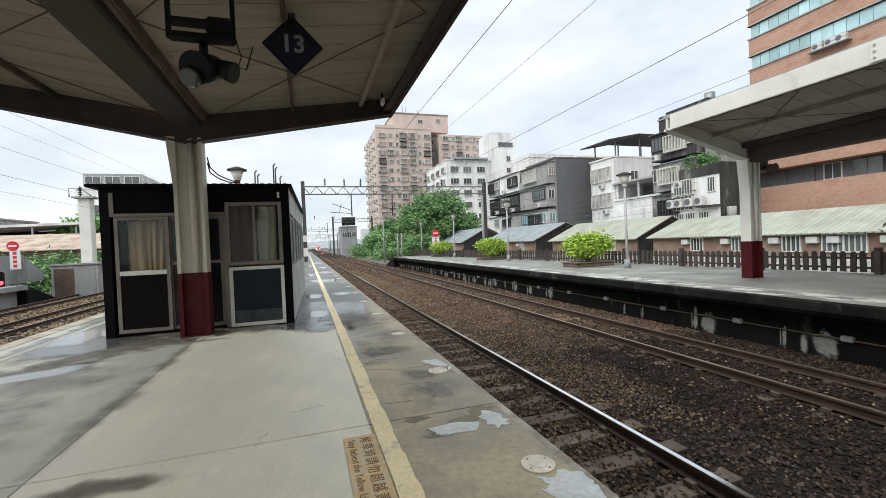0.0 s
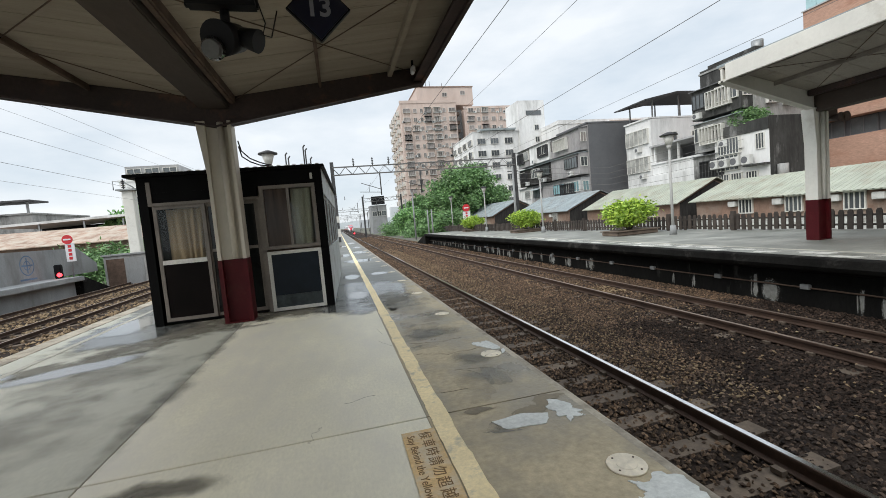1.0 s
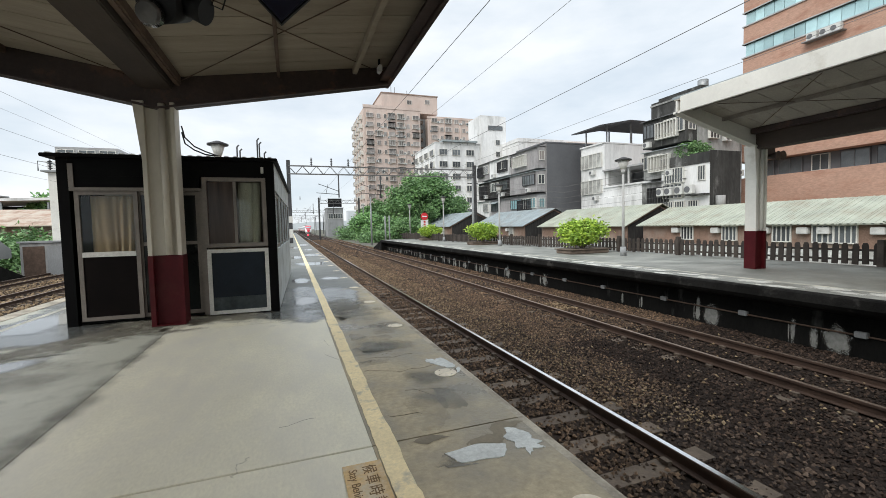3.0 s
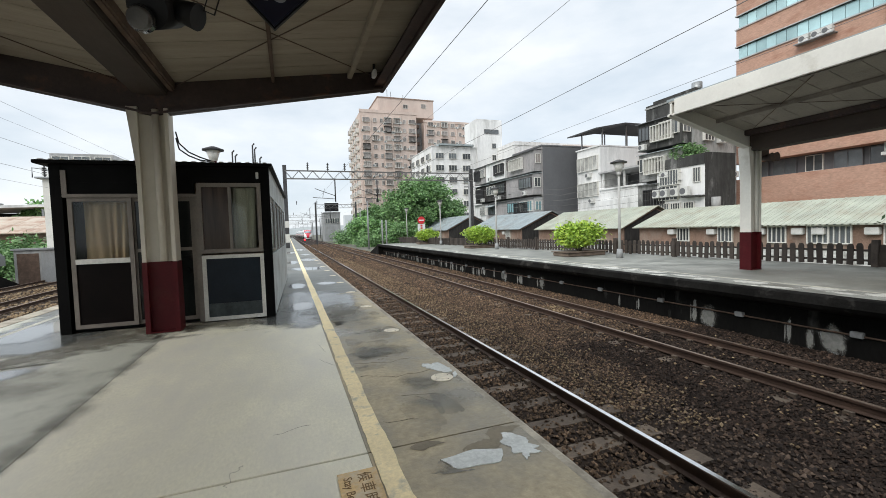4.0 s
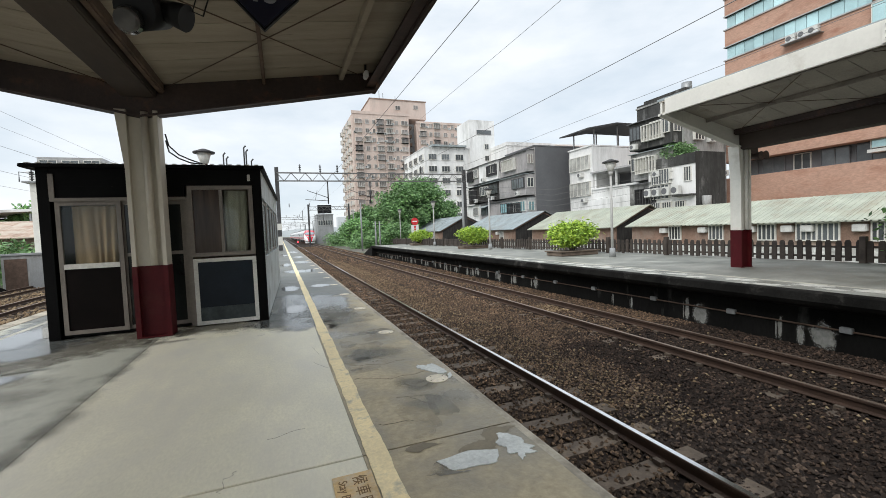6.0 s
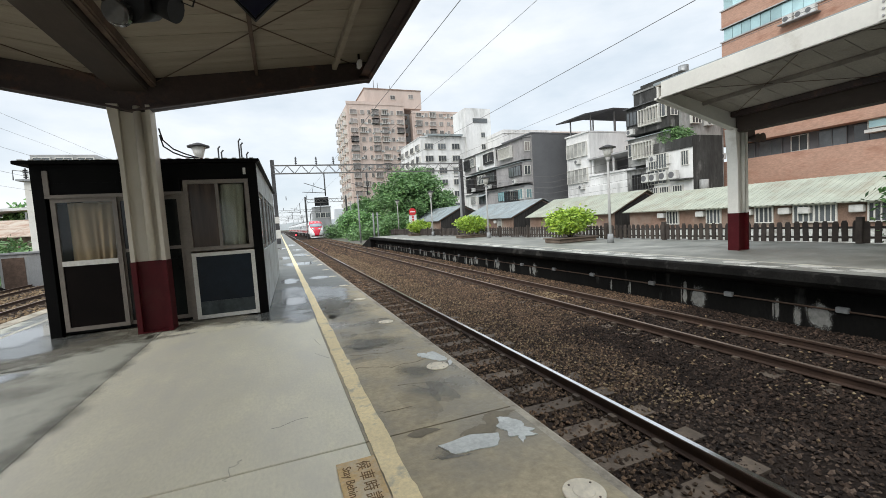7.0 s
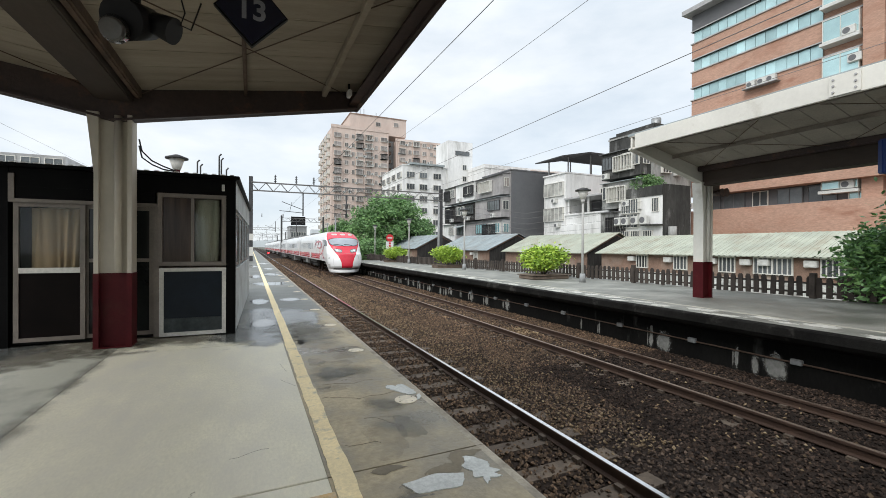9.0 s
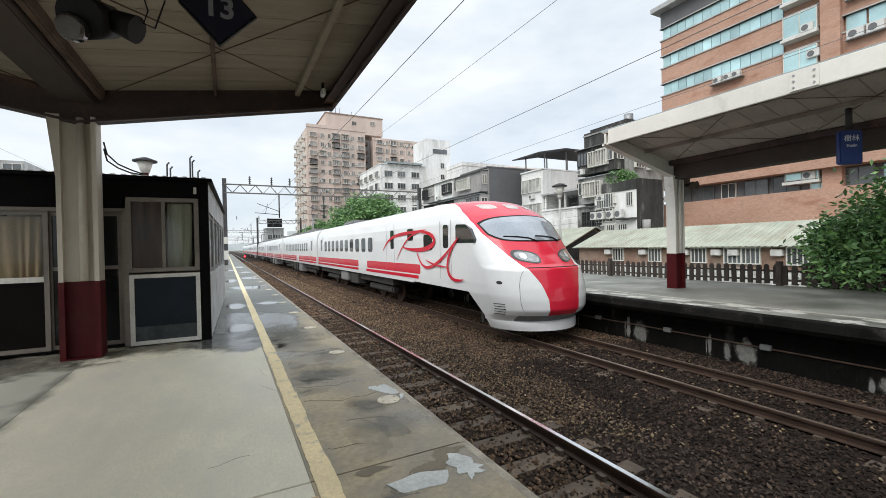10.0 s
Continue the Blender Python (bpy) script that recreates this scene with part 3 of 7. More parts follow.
# ---- near platform ----
plat = thing("platform", "grey concrete island platform with worn painted edge lines", "platform", kind="structure")
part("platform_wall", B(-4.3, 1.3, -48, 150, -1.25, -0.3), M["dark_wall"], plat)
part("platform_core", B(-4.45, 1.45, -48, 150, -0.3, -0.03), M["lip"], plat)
y_joints = [-48, -36, -25, -14, -7.4, -2.4, 2.54, 6.45, 9.4, 12.5, 17.5, 22.5, 27.5, 32.5, 38, 44, 50, 58, 66, 76, 90, 110, 150]
# left strip takes the copy darkened for weaker light away from the track
strips = ((-4.2, -1.575, "floor_shaded"), (-1.568, 0.4332, "floor"), (0.434, 1.425, "floor_edge"))
for y0, y1 in zip(y_joints, y_joints[1:]):
    for x0, x1, key in strips:
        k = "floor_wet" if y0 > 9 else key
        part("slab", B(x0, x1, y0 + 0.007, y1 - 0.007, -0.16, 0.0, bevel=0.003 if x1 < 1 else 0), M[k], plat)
    rim = [(1.4252, -0.16), (1.49, -0.16), (1.5, -0.03), (1.488, -0.006), (1.47, 0.0), (1.4252, 0.0)]
    part("coping_stone", prism(bmesh.new(), rim, y0 + 0.002, y1 - 0.002, "y"), M["coping"], plat)
    part("coping_stone", B(-4.5, -4.204, y0 + 0.004, y1 - 0.004, -0.16, 0.002, bevel=0.012), M["coping"], plat)
part("joint_filler", B(-4.2, 1.43, -48, 150, -0.16, -0.012), M["dark_wall"], plat)
rnd = random.Random(4)
ys_ = [-14 + 0.055 * k for k in range(650)] + [22.4, 120]
def worn_edge(x, y, sgn, seed):
    """The line's edge, chipped inwards at two scales and broken where a brush stroke ended."""
    if y > 22:
        return x, y
    step = 0.008 if noise.noise(Vector((seed, y * 1.4, 0))) > 0.12 else 0.0
    return x - sgn * (0.008 * abs(noise.noise(Vector((y * 3.1, seed, 0)))) + rnd.uniform(0, 0.006) - step), y


edge_r = [worn_edge(0.578, y, 1, 3.0) for y in ys_]
edge_l = [worn_edge(0.45, y, -1, 9.0) for y in ys_]
bm = bmesh.new()
for (a, b), (c, d) in zip(zip(edge_l, edge_r), zip(edge_l[1:], edge_r[1:])):
    bm.faces.new([bm.verts.new((*p, 0.004)) for p in (a, b, d, c)])
bmesh.ops.remove_doubles(bm, verts=bm.verts, dist=0.0001)
tagged(part("edge_line", bm, M["yellow"]), "worn yellow safety line painted along the platform edge", "painted line", kind="structure")
tagged(part("edge_line", B(-3.85, -3.76, -48, 120, 0.0, 0.004), M["white_line"]), "worn pale line painted along the platform edge", "painted line", kind="structure")


# ---- canopies: gull-wing roofs on single posts ----
def canopy(name, label, x_left, spine, x_right, y_end, y_back, z_low, z_tip, soffit, beam_mat, fascia_mat, purlin_mat, post_ys, post_mat, half, spine_mat, drop=0.28, fascia_end=0.08):
    """A V-shaped roof: cross beams at the posts, boards between, purlins and edge fascias."""
    t = thing(name, label, "canopy", kind="structure")
    part("spine_beam", B(spine - 0.21, spine + 0.2, y_back, y_end - 0.1, z_low + drop, z_low + 0.5, bevel=0.015), spine_mat, t, "long painted box girder")
    part("gutter", B(spine + 0.215, spine + 0.3, y_back, y_end - 0.1, z_low + 0.34, z_low + 0.49, bevel=0.02), M["rust"], t, "rust-streaked gutter")
    if drop < 0.1:
        part("gutter", B(spine - 0.42, spine - 0.24, y_back, y_end - 0.1, z_low + 0.36, z_low + 0.5, bevel=0.02), M["beam"], t)
    for s, xt in ((-1, x_left), (1, x_right)):
        xi = spine + 0.2 * s
        za, zb = z_low + 0.46, z_tip + 0.3
        n = int((y_end - y_back) / 0.46)
        for k in range(n):
            ya = y_end - (k + 1) * (y_end - y_back) / n
            yb = y_end - k * (y_end - y_back) / n
            dz = 0.004 * math.sin(k * 12.9)
            bm = prism(bmesh.new(), [(xi, za + dz), (xt, zb - dz), (xt, zb + 0.03), (xi, za + 0.03)], ya + 0.005, yb - 0.005, "y")
            part("soffit_board", bm, soffit, t)
        bm = prism(bmesh.new(), [(xi, za + 0.035), (xt, zb + 0.035), (xt, zb + 0.09), (xi, za + 0.09)], y_back, y_end + 0.05, "y")
        part("roof_sheet", bm, M["grey_roof"], t)
        part("fascia", B(xt - 0.03, xt + 0.03, y_back, y_end + fascia_end, z_tip, z_tip + 0.36, bevel=0.008), fascia_mat, t, "painted steel edge fascia")
        part("fascia_flange", B(xt - 0.16 * s, xt - 0.03 * s, y_back, y_end + 0.05, z_tip + 0.04, z_tip + 0.06), fascia_mat, t)
        for u, h, w in ((0.47, 0.09, 0.03), (0.82, 0.1, 0.035)):
            xx = xi + (xt - xi) * u
            zz = za + (zb - za) * u
            if u > 0.5:
                part("purlin", B(xx - w, xx + w, y_back, y_end - 0.1, zz - h, zz - 0.006, bevel=0.008), purlin_mat, t, "weathered steel purlin")
        ys = [y_end] + [y for y in post_ys if y < y_end - 1]
        for yb in ys:
            bm = prism(bmesh.new(), [(spine, z_low), (xt, z_tip), (xt, zb - 0.01), (spine, z_low + 0.46)], yb - 0.09, yb - 0.04, "y")
            prism(bm, [(spine, z_low), (xt, z_tip), (xt, z_tip + 0.03), (spine, z_low + 0.03)], yb - 0.16, yb + 0.03, "y")
            part("cantilever_beam", bm, beam_mat, t, "tapered steel cantilever beam")
        for y0, y1 in zip(sorted(ys), sorted(ys)[1:]):
            xm, zm = xi + (xt - xi) * 0.45, za + (zb - za) * 0.45 - 0.05
            a0, b0 = (xi + 0.1 * s, za - 0.04), (xt - 0.2 * s, zb - 0.09)
            m = 3
            for k in range(m):
                q0, q1 = y1 - 0.1 - (y1 - y0) * k / m, y1 - 0.1 - (y1 - y0) * (k + 1) / m
                part("tie_rod", tube(bmesh.new(), (a0[0], q0, a0[1]), (b0[0], q1, b0[1]), 0.007, sides=5), M["rust"], t)
                part("tie_rod", tube(bmesh.new(), (b0[0], q0, b0[1]), (a0[0], q1, a0[1]), 0.007, sides=5), M["rust"], t)
            part("middle_purlin", B(xm - 0.022, xm + 0.022, y0, y1 - 0.1, zm - 0.04, zm + 0.05, bevel=0.008), M["rust"] if beam_mat is fascia_mat and purlin_mat is soffit else purlin_mat, t)
    for k, yp in enumerate(post_ys):
        zt = z_low + 0.1
        hw = half
        bm = bmesh.new()
        prism(bm, [(spine - hw - 0.018, 0.98), (spine - hw - 0.018 + 0.05, 0.98), (spine - hw - 0.018 + 0.05, zt), (spine - hw - 0.018 - 0.08, zt), (spine - hw - 0.018, 2.3)], yp - 0.14, yp + 0.14, "y")
        box(bm, spine + hw - 0.05, spine + hw, yp - 0.14, yp + 0.14, 0.98, zt)
        box(bm, spine - hw + 0.032, spine + hw - 0.05, yp - 0.06, yp + 0.06, 0.98, zt)
        p = part("post", bm, post_mat, t, "cream-painted steel column with maroon foot")
        bm = bmesh.new()
        box(bm, spine - hw - 0.023, spine - hw + 0.037, yp - 0.146, yp + 0.146, 0.0, 0.99)
        box(bm, spine + hw - 0.055, spine + hw + 0.005, yp - 0.146, yp + 0.146, 0.0, 0.99)
        box(bm, spine - hw + 0.037, spine + hw - 0.055, yp - 0.066, yp + 0.066, 0.0, 0.99)
        box(bm, spine - hw - 0.012, spine + hw + 0.012, yp - 0.155, yp + 0.155, 0.001, 0.02, bevel=0.005)
        part("maroon_foot", bm, M["maroon"], p, "maroon-painted foot of the column")
        part("downpipe", tube(bmesh.new(), (spine + 0.04, yp - 0.11, zt - 0.02), (spine + 0.04, yp - 0.11, 1.0), 0.045, sides=10), post_mat, p)
    return t


# both roofs are extended unseen behind the camera to darken the kiosk's reflections
canopy("canopy", "gull-wing platform roof with dusty soffit boards and dark steel beams", -4.95, -1.63, 1.62, 7.02, -46, 3.0, 3.62,
       M["soffit"], M["beam"], M["beam"], M["soffit"], (7.02, -2.0, -11, -20, -29, -38), M["cream"], 0.195, M["spine"])
canopy("canopy", "pale gull-wing roof over the opposite platform", 8.6, 11.45, 14.3, 7.65, -46, 3.08, 3.8,
       M["soffit2"], M["cream2"], M["cream2"], M["purlin_grey"], (7.65, -1.4, -10.5, -19.5, -28.5, -37.5), M["cream2"], 0.19, M["spine"], 0.0, -0.18)


# ---- opposite platform ----
opp = thing("opposite_platform", "opposite concrete platform with a shade-darkened undercut wall", "platform", kind="structure")
# undercut wall, coloured as dark as its shadow
part("platform_wall", B(9.0, 14.1, -48, 42, -1.25, -0.34), M["dark_wall"], opp, "retaining wall below the platform lip, shadow put into its colour")
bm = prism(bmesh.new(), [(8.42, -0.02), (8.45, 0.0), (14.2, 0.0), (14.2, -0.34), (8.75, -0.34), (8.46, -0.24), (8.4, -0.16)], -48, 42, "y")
part("platform_lip", bm, M["lip"], opp, "rounded lip, shadow put into its dark colour")
part("platform_top", B(8.62, 14.2, -48, 41.9, 0.0, 0.006), M["far_floor"], opp)
bm = prism(bmesh.new(), [(42, 0.0), (47.5, -1.2), (42, -1.2)], 8.5, 14.1, "x")
part("ramp", bm, M["lip"], opp)
part("edge_line", B(9.35, 9.45, -48, 41.5, 0.006, 0.01), M["white_line"], opp, "worn pale line")
rnd = random.Random(5)
LIME = [(6.95, -0.87, 0.5, 0.32), (7.3, -0.8, 0.14, 0.36), (4.6, -0.87, 0.5, 0.34), (5.3, -0.85, 0.1, 0.32), (15.25, -0.85, 0.36, 0.32), (13.7, -0.82, 0.4, 0.32), (9.0, -0.9, 0.09, 0.24), (9.7, -0.9, 0.07, 0.25),
        (2.6, -0.95, 0.3, 0.22)]
LIME += [(16.5 + k * 0.95 + rnd.uniform(-0.35, 0.35), rnd.uniform(-0.92, -0.78), rnd.uniform(0.14, 0.46), rnd.uniform(0.24, 0.36)) for k in range(26)]
for k, (y, z, w, h) in enumerate(LIME):
    spot("lime_stain", "", 0, y, w * 0.62, h * 1.1, "spot_lime", z=z, wall=8.995, parent=opp)
    spot("lime_stain", "", 0, y + w * 0.7, w * 0.2, h * 0.9, "spot_lime", z=z - 0.03, wall=8.994, parent=opp)
for k in range(60):
    y = 1.2 + k * 0.62 + rnd.uniform(-0.3, 0.3)
    spot("worn_patch", "", rnd.uniform(8.72, 9.2), y, rnd.uniform(0.12, 0.34), rnd.uniform(0.2, 0.7), "spot_worn", rnd.uniform(-12, 12), 0.0075, parent=opp)
for y in (2.3, 4.25, 6.22, 8.23, 10.46, 12.4, 14.5, 16.6, 18.7, 20.8, 23, 25.2, 27.4, 30, 33):
    part("junction_box", B(8.92, 9.0, y - 0.09, y + 0.09, -0.73, -0.63, bevel=0.01), M["grey_conc"], opp, "small weathered junction box")
part("conduit", path_tube(bmesh.new(), [(8.97, -16, -0.7), (8.97, 42, -0.7)], 0.018), M["rust"], opp)

# picket fence at the back of the opposite platform
fence = thing("picket_fence", "dark weathered picket fence at the back of the opposite platform", "fence", 13.95, 0, 0)
FX = lambda y: -0.075 * (y - 8)
pk = prism(bmesh.new(), [(-0.065, 0.04), (0.065, 0.04), (0.065, 0.53), (0.035, 0.6), (-0.035, 0.6), (-0.065, 0.53)], -0.02, 0.02, "x")
PICKET = bpy.data.meshes.new("picket")
pk.to_mesh(PICKET)
pk.free()
PICKET.materials.append(M["fence"])
rnd = random.Random(9)
for k in range(215):
    y = -2.0 + 0.215 * k
    on_mesh("picket", PICKET, fence, pose(FX(y), y, rnd.uniform(-0.02, 0.02), rnd.uniform(-2, 2), 0, 4.3))
for k in range(17):
    y = -2.1 + 2.8 * k
    part("fence_post", B(FX(y) - 0.07, FX(y) + 0.07, y - 0.07, y + 0.07, 0, 0.7, bevel=0.01), M["fence"], fence)
for z in (0.16, 0.42):
    bm = bmesh.new()
    tube(bm, (FX(-2) + 0.03, -2, z), (FX(45) + 0.03, 45, z), 0.03, sides=4)
    part("fence_rail", bm, M["fence"], fence)


# ---- kiosk ----
def sash(bm, x0, x1, z0, z1, y, w=0.045, d=0.05, bars=0):
    """A rectangular frame in the plane y, with upright bars, in one connected piece."""
    xs = [x0, x0 + w]
    for k in range(bars):
        c = x0 + (x1 - x0) * (k + 1) / (bars + 1)
        xs += [c - 0.025, c + 0.025]
    xs += [x1 - w, x1]
    zs_ = [z0, z0 + w, z1 - w, z1]
    solid = lambda i, j: 0 <= i < len(xs) - 1 and 0 <= j < 3 and (j != 1 or i % 2 == 0)
    vs = {}

    def v(i, j, k):
        if (i, j, k) not in vs:
            vs[i, j, k] = bm.verts.new((xs[i], y + d * k, zs_[j]))
        return vs[i, j, k]
    for i in range(len(xs) - 1):
        for j in range(3):
            if not solid(i, j):
                continue
            bm.faces.new((v(i, j, 0), v(i + 1, j, 0), v(i + 1, j + 1, 0), v(i, j + 1, 0)))
            bm.faces.new((v(i, j, 1), v(i, j + 1, 1), v(i + 1, j + 1, 1), v(i + 1, j, 1)))
            for di, dj, a, b in ((-1, 0, (i, j), (i, j + 1)), (1, 0, (i + 1, j + 1), (i + 1, j)), (0, -1, (i + 1, j), (i, j)), (0, 1, (i, j + 1), (i + 1, j + 1))):
                if not solid(i + di, j + dj):
                    bm.faces.new((v(*a, 0), v(*b, 0), v(*b, 1), v(*a, 1)))
    return bm


def curtain(x0, x1, z0, z1, y, folds, amp=0.013):
    """A hanging cloth with uneven folds."""
    bm = bmesh.new()
    n, rows = folds * 12, []
    for q in range(7):
        v = q / 6
        row = []
        for k in range(n + 1):
            u = k / n
            w = u + 0.035 * math.sin(u * 9 + 1.0) * (1 - 0.5 * v) + 0.012 * math.sin(v * 3 + u * 21)
            yy = y + amp * math.sin(w * folds * math.tau) * (0.55 + 0.45 * math.sin(u * 7 + 2)) * (1 - 0.35 * v) + 0.016 * math.sin(u * 13 + v)
            row.append(bm.verts.new((x0 + (x1 - x0) * (u * (0.97 + 0.03 * v)) + 0.02 * (1 - v) * math.sin(u * 5), yy, z0 + (z1 - z0) * v)))
        rows.append(row)
    for a, b in zip(rows, rows[1:]):
        for k in range(n):
            f = bm.faces.new((a[k], a[k + 1], b[k + 1], b[k]))
            f.smooth = True
    return bm


kiosk = thing("platform_kiosk", "dark panelled platform office cabin with aluminium windows and brown curtains", "kiosk", -0.2, 7.31, 0, turn=-1.6)
KD, KH, KW = 6.2, 2.38, 2.8
part("side_wall", B(-0.05, 0, 0.06, KD, 0.02, 1.0), M["kiosk_side"], kiosk, "grey lower side wall")
bm = bmesh.new()
box(bm, -0.05, 0, 0.06, KD, 1.95, KH)
for k in range(6):
    box(bm, -0.05, 0, 0.06 + k * 1.2, 0.16 + k * 1.2, 1.0, 1.95)
part("side_frame", bm, M["kiosk_side"], kiosk)
for k in range(5):
    w = part("side_window", sash(bmesh.new(), 0, 1.1, 1.02, 1.93, 0, 0.05, 0.03), M["alu"], kiosk, "aluminium side window")
    w.matrix_basis = pose(-0.02, 0.16 + k * 1.2, 0, 0, 0, 90)
    part("pane", B(0.05, 1.05, 0.01, 0.014, 1.07, 1.88), M["pane_dark"], w)
part("side_wall", B(-KW, -KW + 0.05, 0.06, KD, 0.02, KH), M["kiosk_dark"], kiosk)
part("back_wall", B(-KW + 0.05, -0.05, KD - 0.05, KD, 0.02, KH), M["kiosk_side"], kiosk)
part("floor_plate", B(-KW + 0.05, -0.05, 0.07, KD - 0.05, 0.02, 0.06), M["kiosk_dark"], kiosk)
bm = B(-KW - 0.14, 0.06, -0.1, KD + 0.1, KH, KH + 0.05, bevel=0.008)
roof = part("roof", bm, M["kiosk_dark"], kiosk, "flat roof with ribbed sheet")
for k in range(24):
    x = -KW - 0.08 + k * 0.122
    part("roof_rib", B(x, x + 0.055, -0.08, KD + 0.08, KH + 0.05, KH + 0.065), M["white_frame"], roof)
part("corner_post", B(-KW, -KW + 0.13, 0, 0.1, 0, KH), M["kiosk_dark"], kiosk)
part("corner_post", B(-0.13, 0, 0, 0.1, 0, KH), M["kiosk_dark"], kiosk)
part("header_panel", B(-KW + 0.13, -0.13, 0.01, 0.06, 2.13, KH), M["kiosk_dark"], kiosk, "blackish panel above the windows")
part("header_panel", B(-KW + 0.13, -1.06, 0.012, 0.06, 1.97, 2.13), M["kiosk_dark"], kiosk)
part("header_strip", B(-KW + 0.13, -KW + 0.19, -0.008, 0.01, 1.97, 2.3), M["alu"], kiosk)
part("transom", B(-KW + 0.13, -1.02, -0.012, 0.05, 1.92, 1.97, bevel=0.006), M["alu"], kiosk, "aluminium transom")
# sliding door leaf with curtain
door = part("sliding_door", sash(bmesh.new(), -KW + 0.17, -1.87, 0.06, 1.92, 0.02, 0.055, 0.04), M["alu"], kiosk, "aluminium sliding door with curtained glass")
part("door_rail", B(-KW + 0.225, -1.925, 0.012, 0.06, 0.98, 1.05), M["white_frame"], door, "pale middle rail")
part("door_panel", B(-KW + 0.225, -1.925, 0.035, 0.05, 0.115, 0.98), M["door_black"], door, "black lower panel")
part("pane", B(-KW + 0.225, -1.925, 0.04, 0.045, 1.05, 1.865), M["glass"], door).visible_shadow = False
part("curtain", curtain(-KW + 0.32, -1.93, 1.03, 1.86, 0.1, 5, 0.03), M["curtain"], kiosk, "gathered brown curtain")
leaf = part("sliding_door", sash(bmesh.new(), -1.9, -1.08, 0.06, 1.92, 0.06, 0.055, 0.04), M["alu"], kiosk, "dark glazed sliding door")
part("door_rail", B(-1.845, -1.135, 0.055, 0.1, 1.12, 1.17), M["alu"], leaf)
part("pane", B(-1.845, -1.135, 0.08, 0.085, 0.115, 1.12), M["dark_glass"], leaf)
part("pane", B(-1.845, -1.135, 0.08, 0.085, 1.17, 1.865), M["dark_glass"], leaf)
part("door_jamb", B(-1.07, -1.0, 0.0, 0.08, 0.02, 1.97), M["alu"], kiosk)
# window unit and panel
win = part("window", sash(bmesh.new(), -1.02, -0.13, 1.06, 2.13, -0.02, 0.06, 0.07), M["alu"], kiosk, "two-leaf aluminium window")
part("mullion", B(-0.6, -0.555, -0.005, 0.04, 1.12, 2.07), M["alu"], win)
part("pane", B(-0.96, -0.6, 0.02, 0.025, 1.12, 2.07), M["brown_glass"], win, "opaque dark pane, dim brown curtain put into its colour")
part("pane", B(-0.555, -0.19, 0.012, 0.017, 1.12, 2.07), M["glass"], win).visible_shadow = False
part("curtain", curtain(-0.54, -0.22, 1.1, 2.06, 0.09, 4), M["curtain2"], kiosk, "pale gathered curtain")
fr = part("panel_frame", sash(bmesh.new(), -1.0, -0.13, 0.02, 1.03, -0.012, 0.055, 0.05), M["white_frame"], kiosk, "off-white panel frame")
part("panel", B(-0.945, -0.185, 0.012, 0.03, 0.28, 0.975), M["navy"], fr, "glossy navy panel")
part("kick_plate", B(-0.945, -0.185, 0.008, 0.03, 0.075, 0.278), M["kick"], fr, "dark kick plate, reflection put into its grey")
part("inner_partition", B(-KW + 0.06, -0.06, 1.3, 1.34, 0.07, KH - 0.02), M["curtain2"], kiosk)
part("door_lamp", B(-0.19, -0.15, -0.02, 0.01, 2.2, 2.3, bevel=0.005), M["white_frame"], kiosk)
for lift in (0.0, 0.09):
    hang = [(-1.22, -0.12, 2.86 - lift), (-1.19, -0.1, 2.7 - lift), (-1.08, -0.06, 2.58 - lift * 0.6), (-0.95, 0.0, 2.52 - lift * 0.5), (-0.78, 0.15, 2.47)]
    part("cable", path_tube(bmesh.new(), hang, 0.011), M["black"], kiosk)


# ---- buildings ----
WIN = {}


def window_on(parent, face, u, z, w, h, plane, frame_mat, pane_mat, bars=1, deep=0.12, name="window"):
    """A framed window on a wall; face '-x' or '-y', u the place along it. Alike ones share their meshes."""
    key = (round(w, 2), round(h, 2), frame_mat.name, pane_mat.name, bars, deep)
    if key not in WIN:
        bm = sash(bmesh.new(), -w / 2, w / 2, 0, h, -deep, 0.06, deep + 0.02, bars)
        a = bpy.data.meshes.new("window")
        bm.to_mesh(a)
        bm.free()
        a.materials.append(frame_mat)
        bm = B(-w / 2 + 0.06, w / 2 - 0.06, -deep + 0.05, -deep + 0.06, 0.06, h - 0.06)
        b = bpy.data.meshes.new("pane")
        bm.to_mesh(b)
        bm.free()
        b.materials.append(pane_mat)
        WIN[key] = a, b
    a, b = WIN[key]
    m = pose(u, plane, z) if face == "-y" else pose(plane, u, z, 0, 0, -90)
    o = on_mesh(name, a, parent, m)
    on_mesh("pane", b, o, Matrix())
    return o


def ac_unit(parent, face, u, z, plane, w=0.9, h=0.6, d=0.45):
    bm = B(-w / 2, w / 2, -d, 0, 0, h, bevel=0.03)
    for k in range(5 if w < 0.8 else 0):
        box(bm, -w / 2 + 0.08, w / 2 - 0.3, -d - 0.012, -d, 0.08 + k * h * 0.17, 0.1 + k * h * 0.17)
    o = part("air_conditioner", bm, M["ac_white"], parent, "off-white air conditioner")
    o.matrix_basis = pose(u, plane, z) if face == "-y" else pose(plane, u, z, 0, 0, -90)
    if w >= 0.8:
        bm = bmesh.new()
        bmesh.ops.create_cone(bm, cap_ends=True, segments=20, radius1=h * 0.36, radius2=h * 0.36, depth=0.02,
                              matrix=pose(-w * 0.14, -d - 0.008, h * 0.5, 90))
        part("fan_grille", bm, M["grey_wall"], o, "round grey fan grille")
    return o


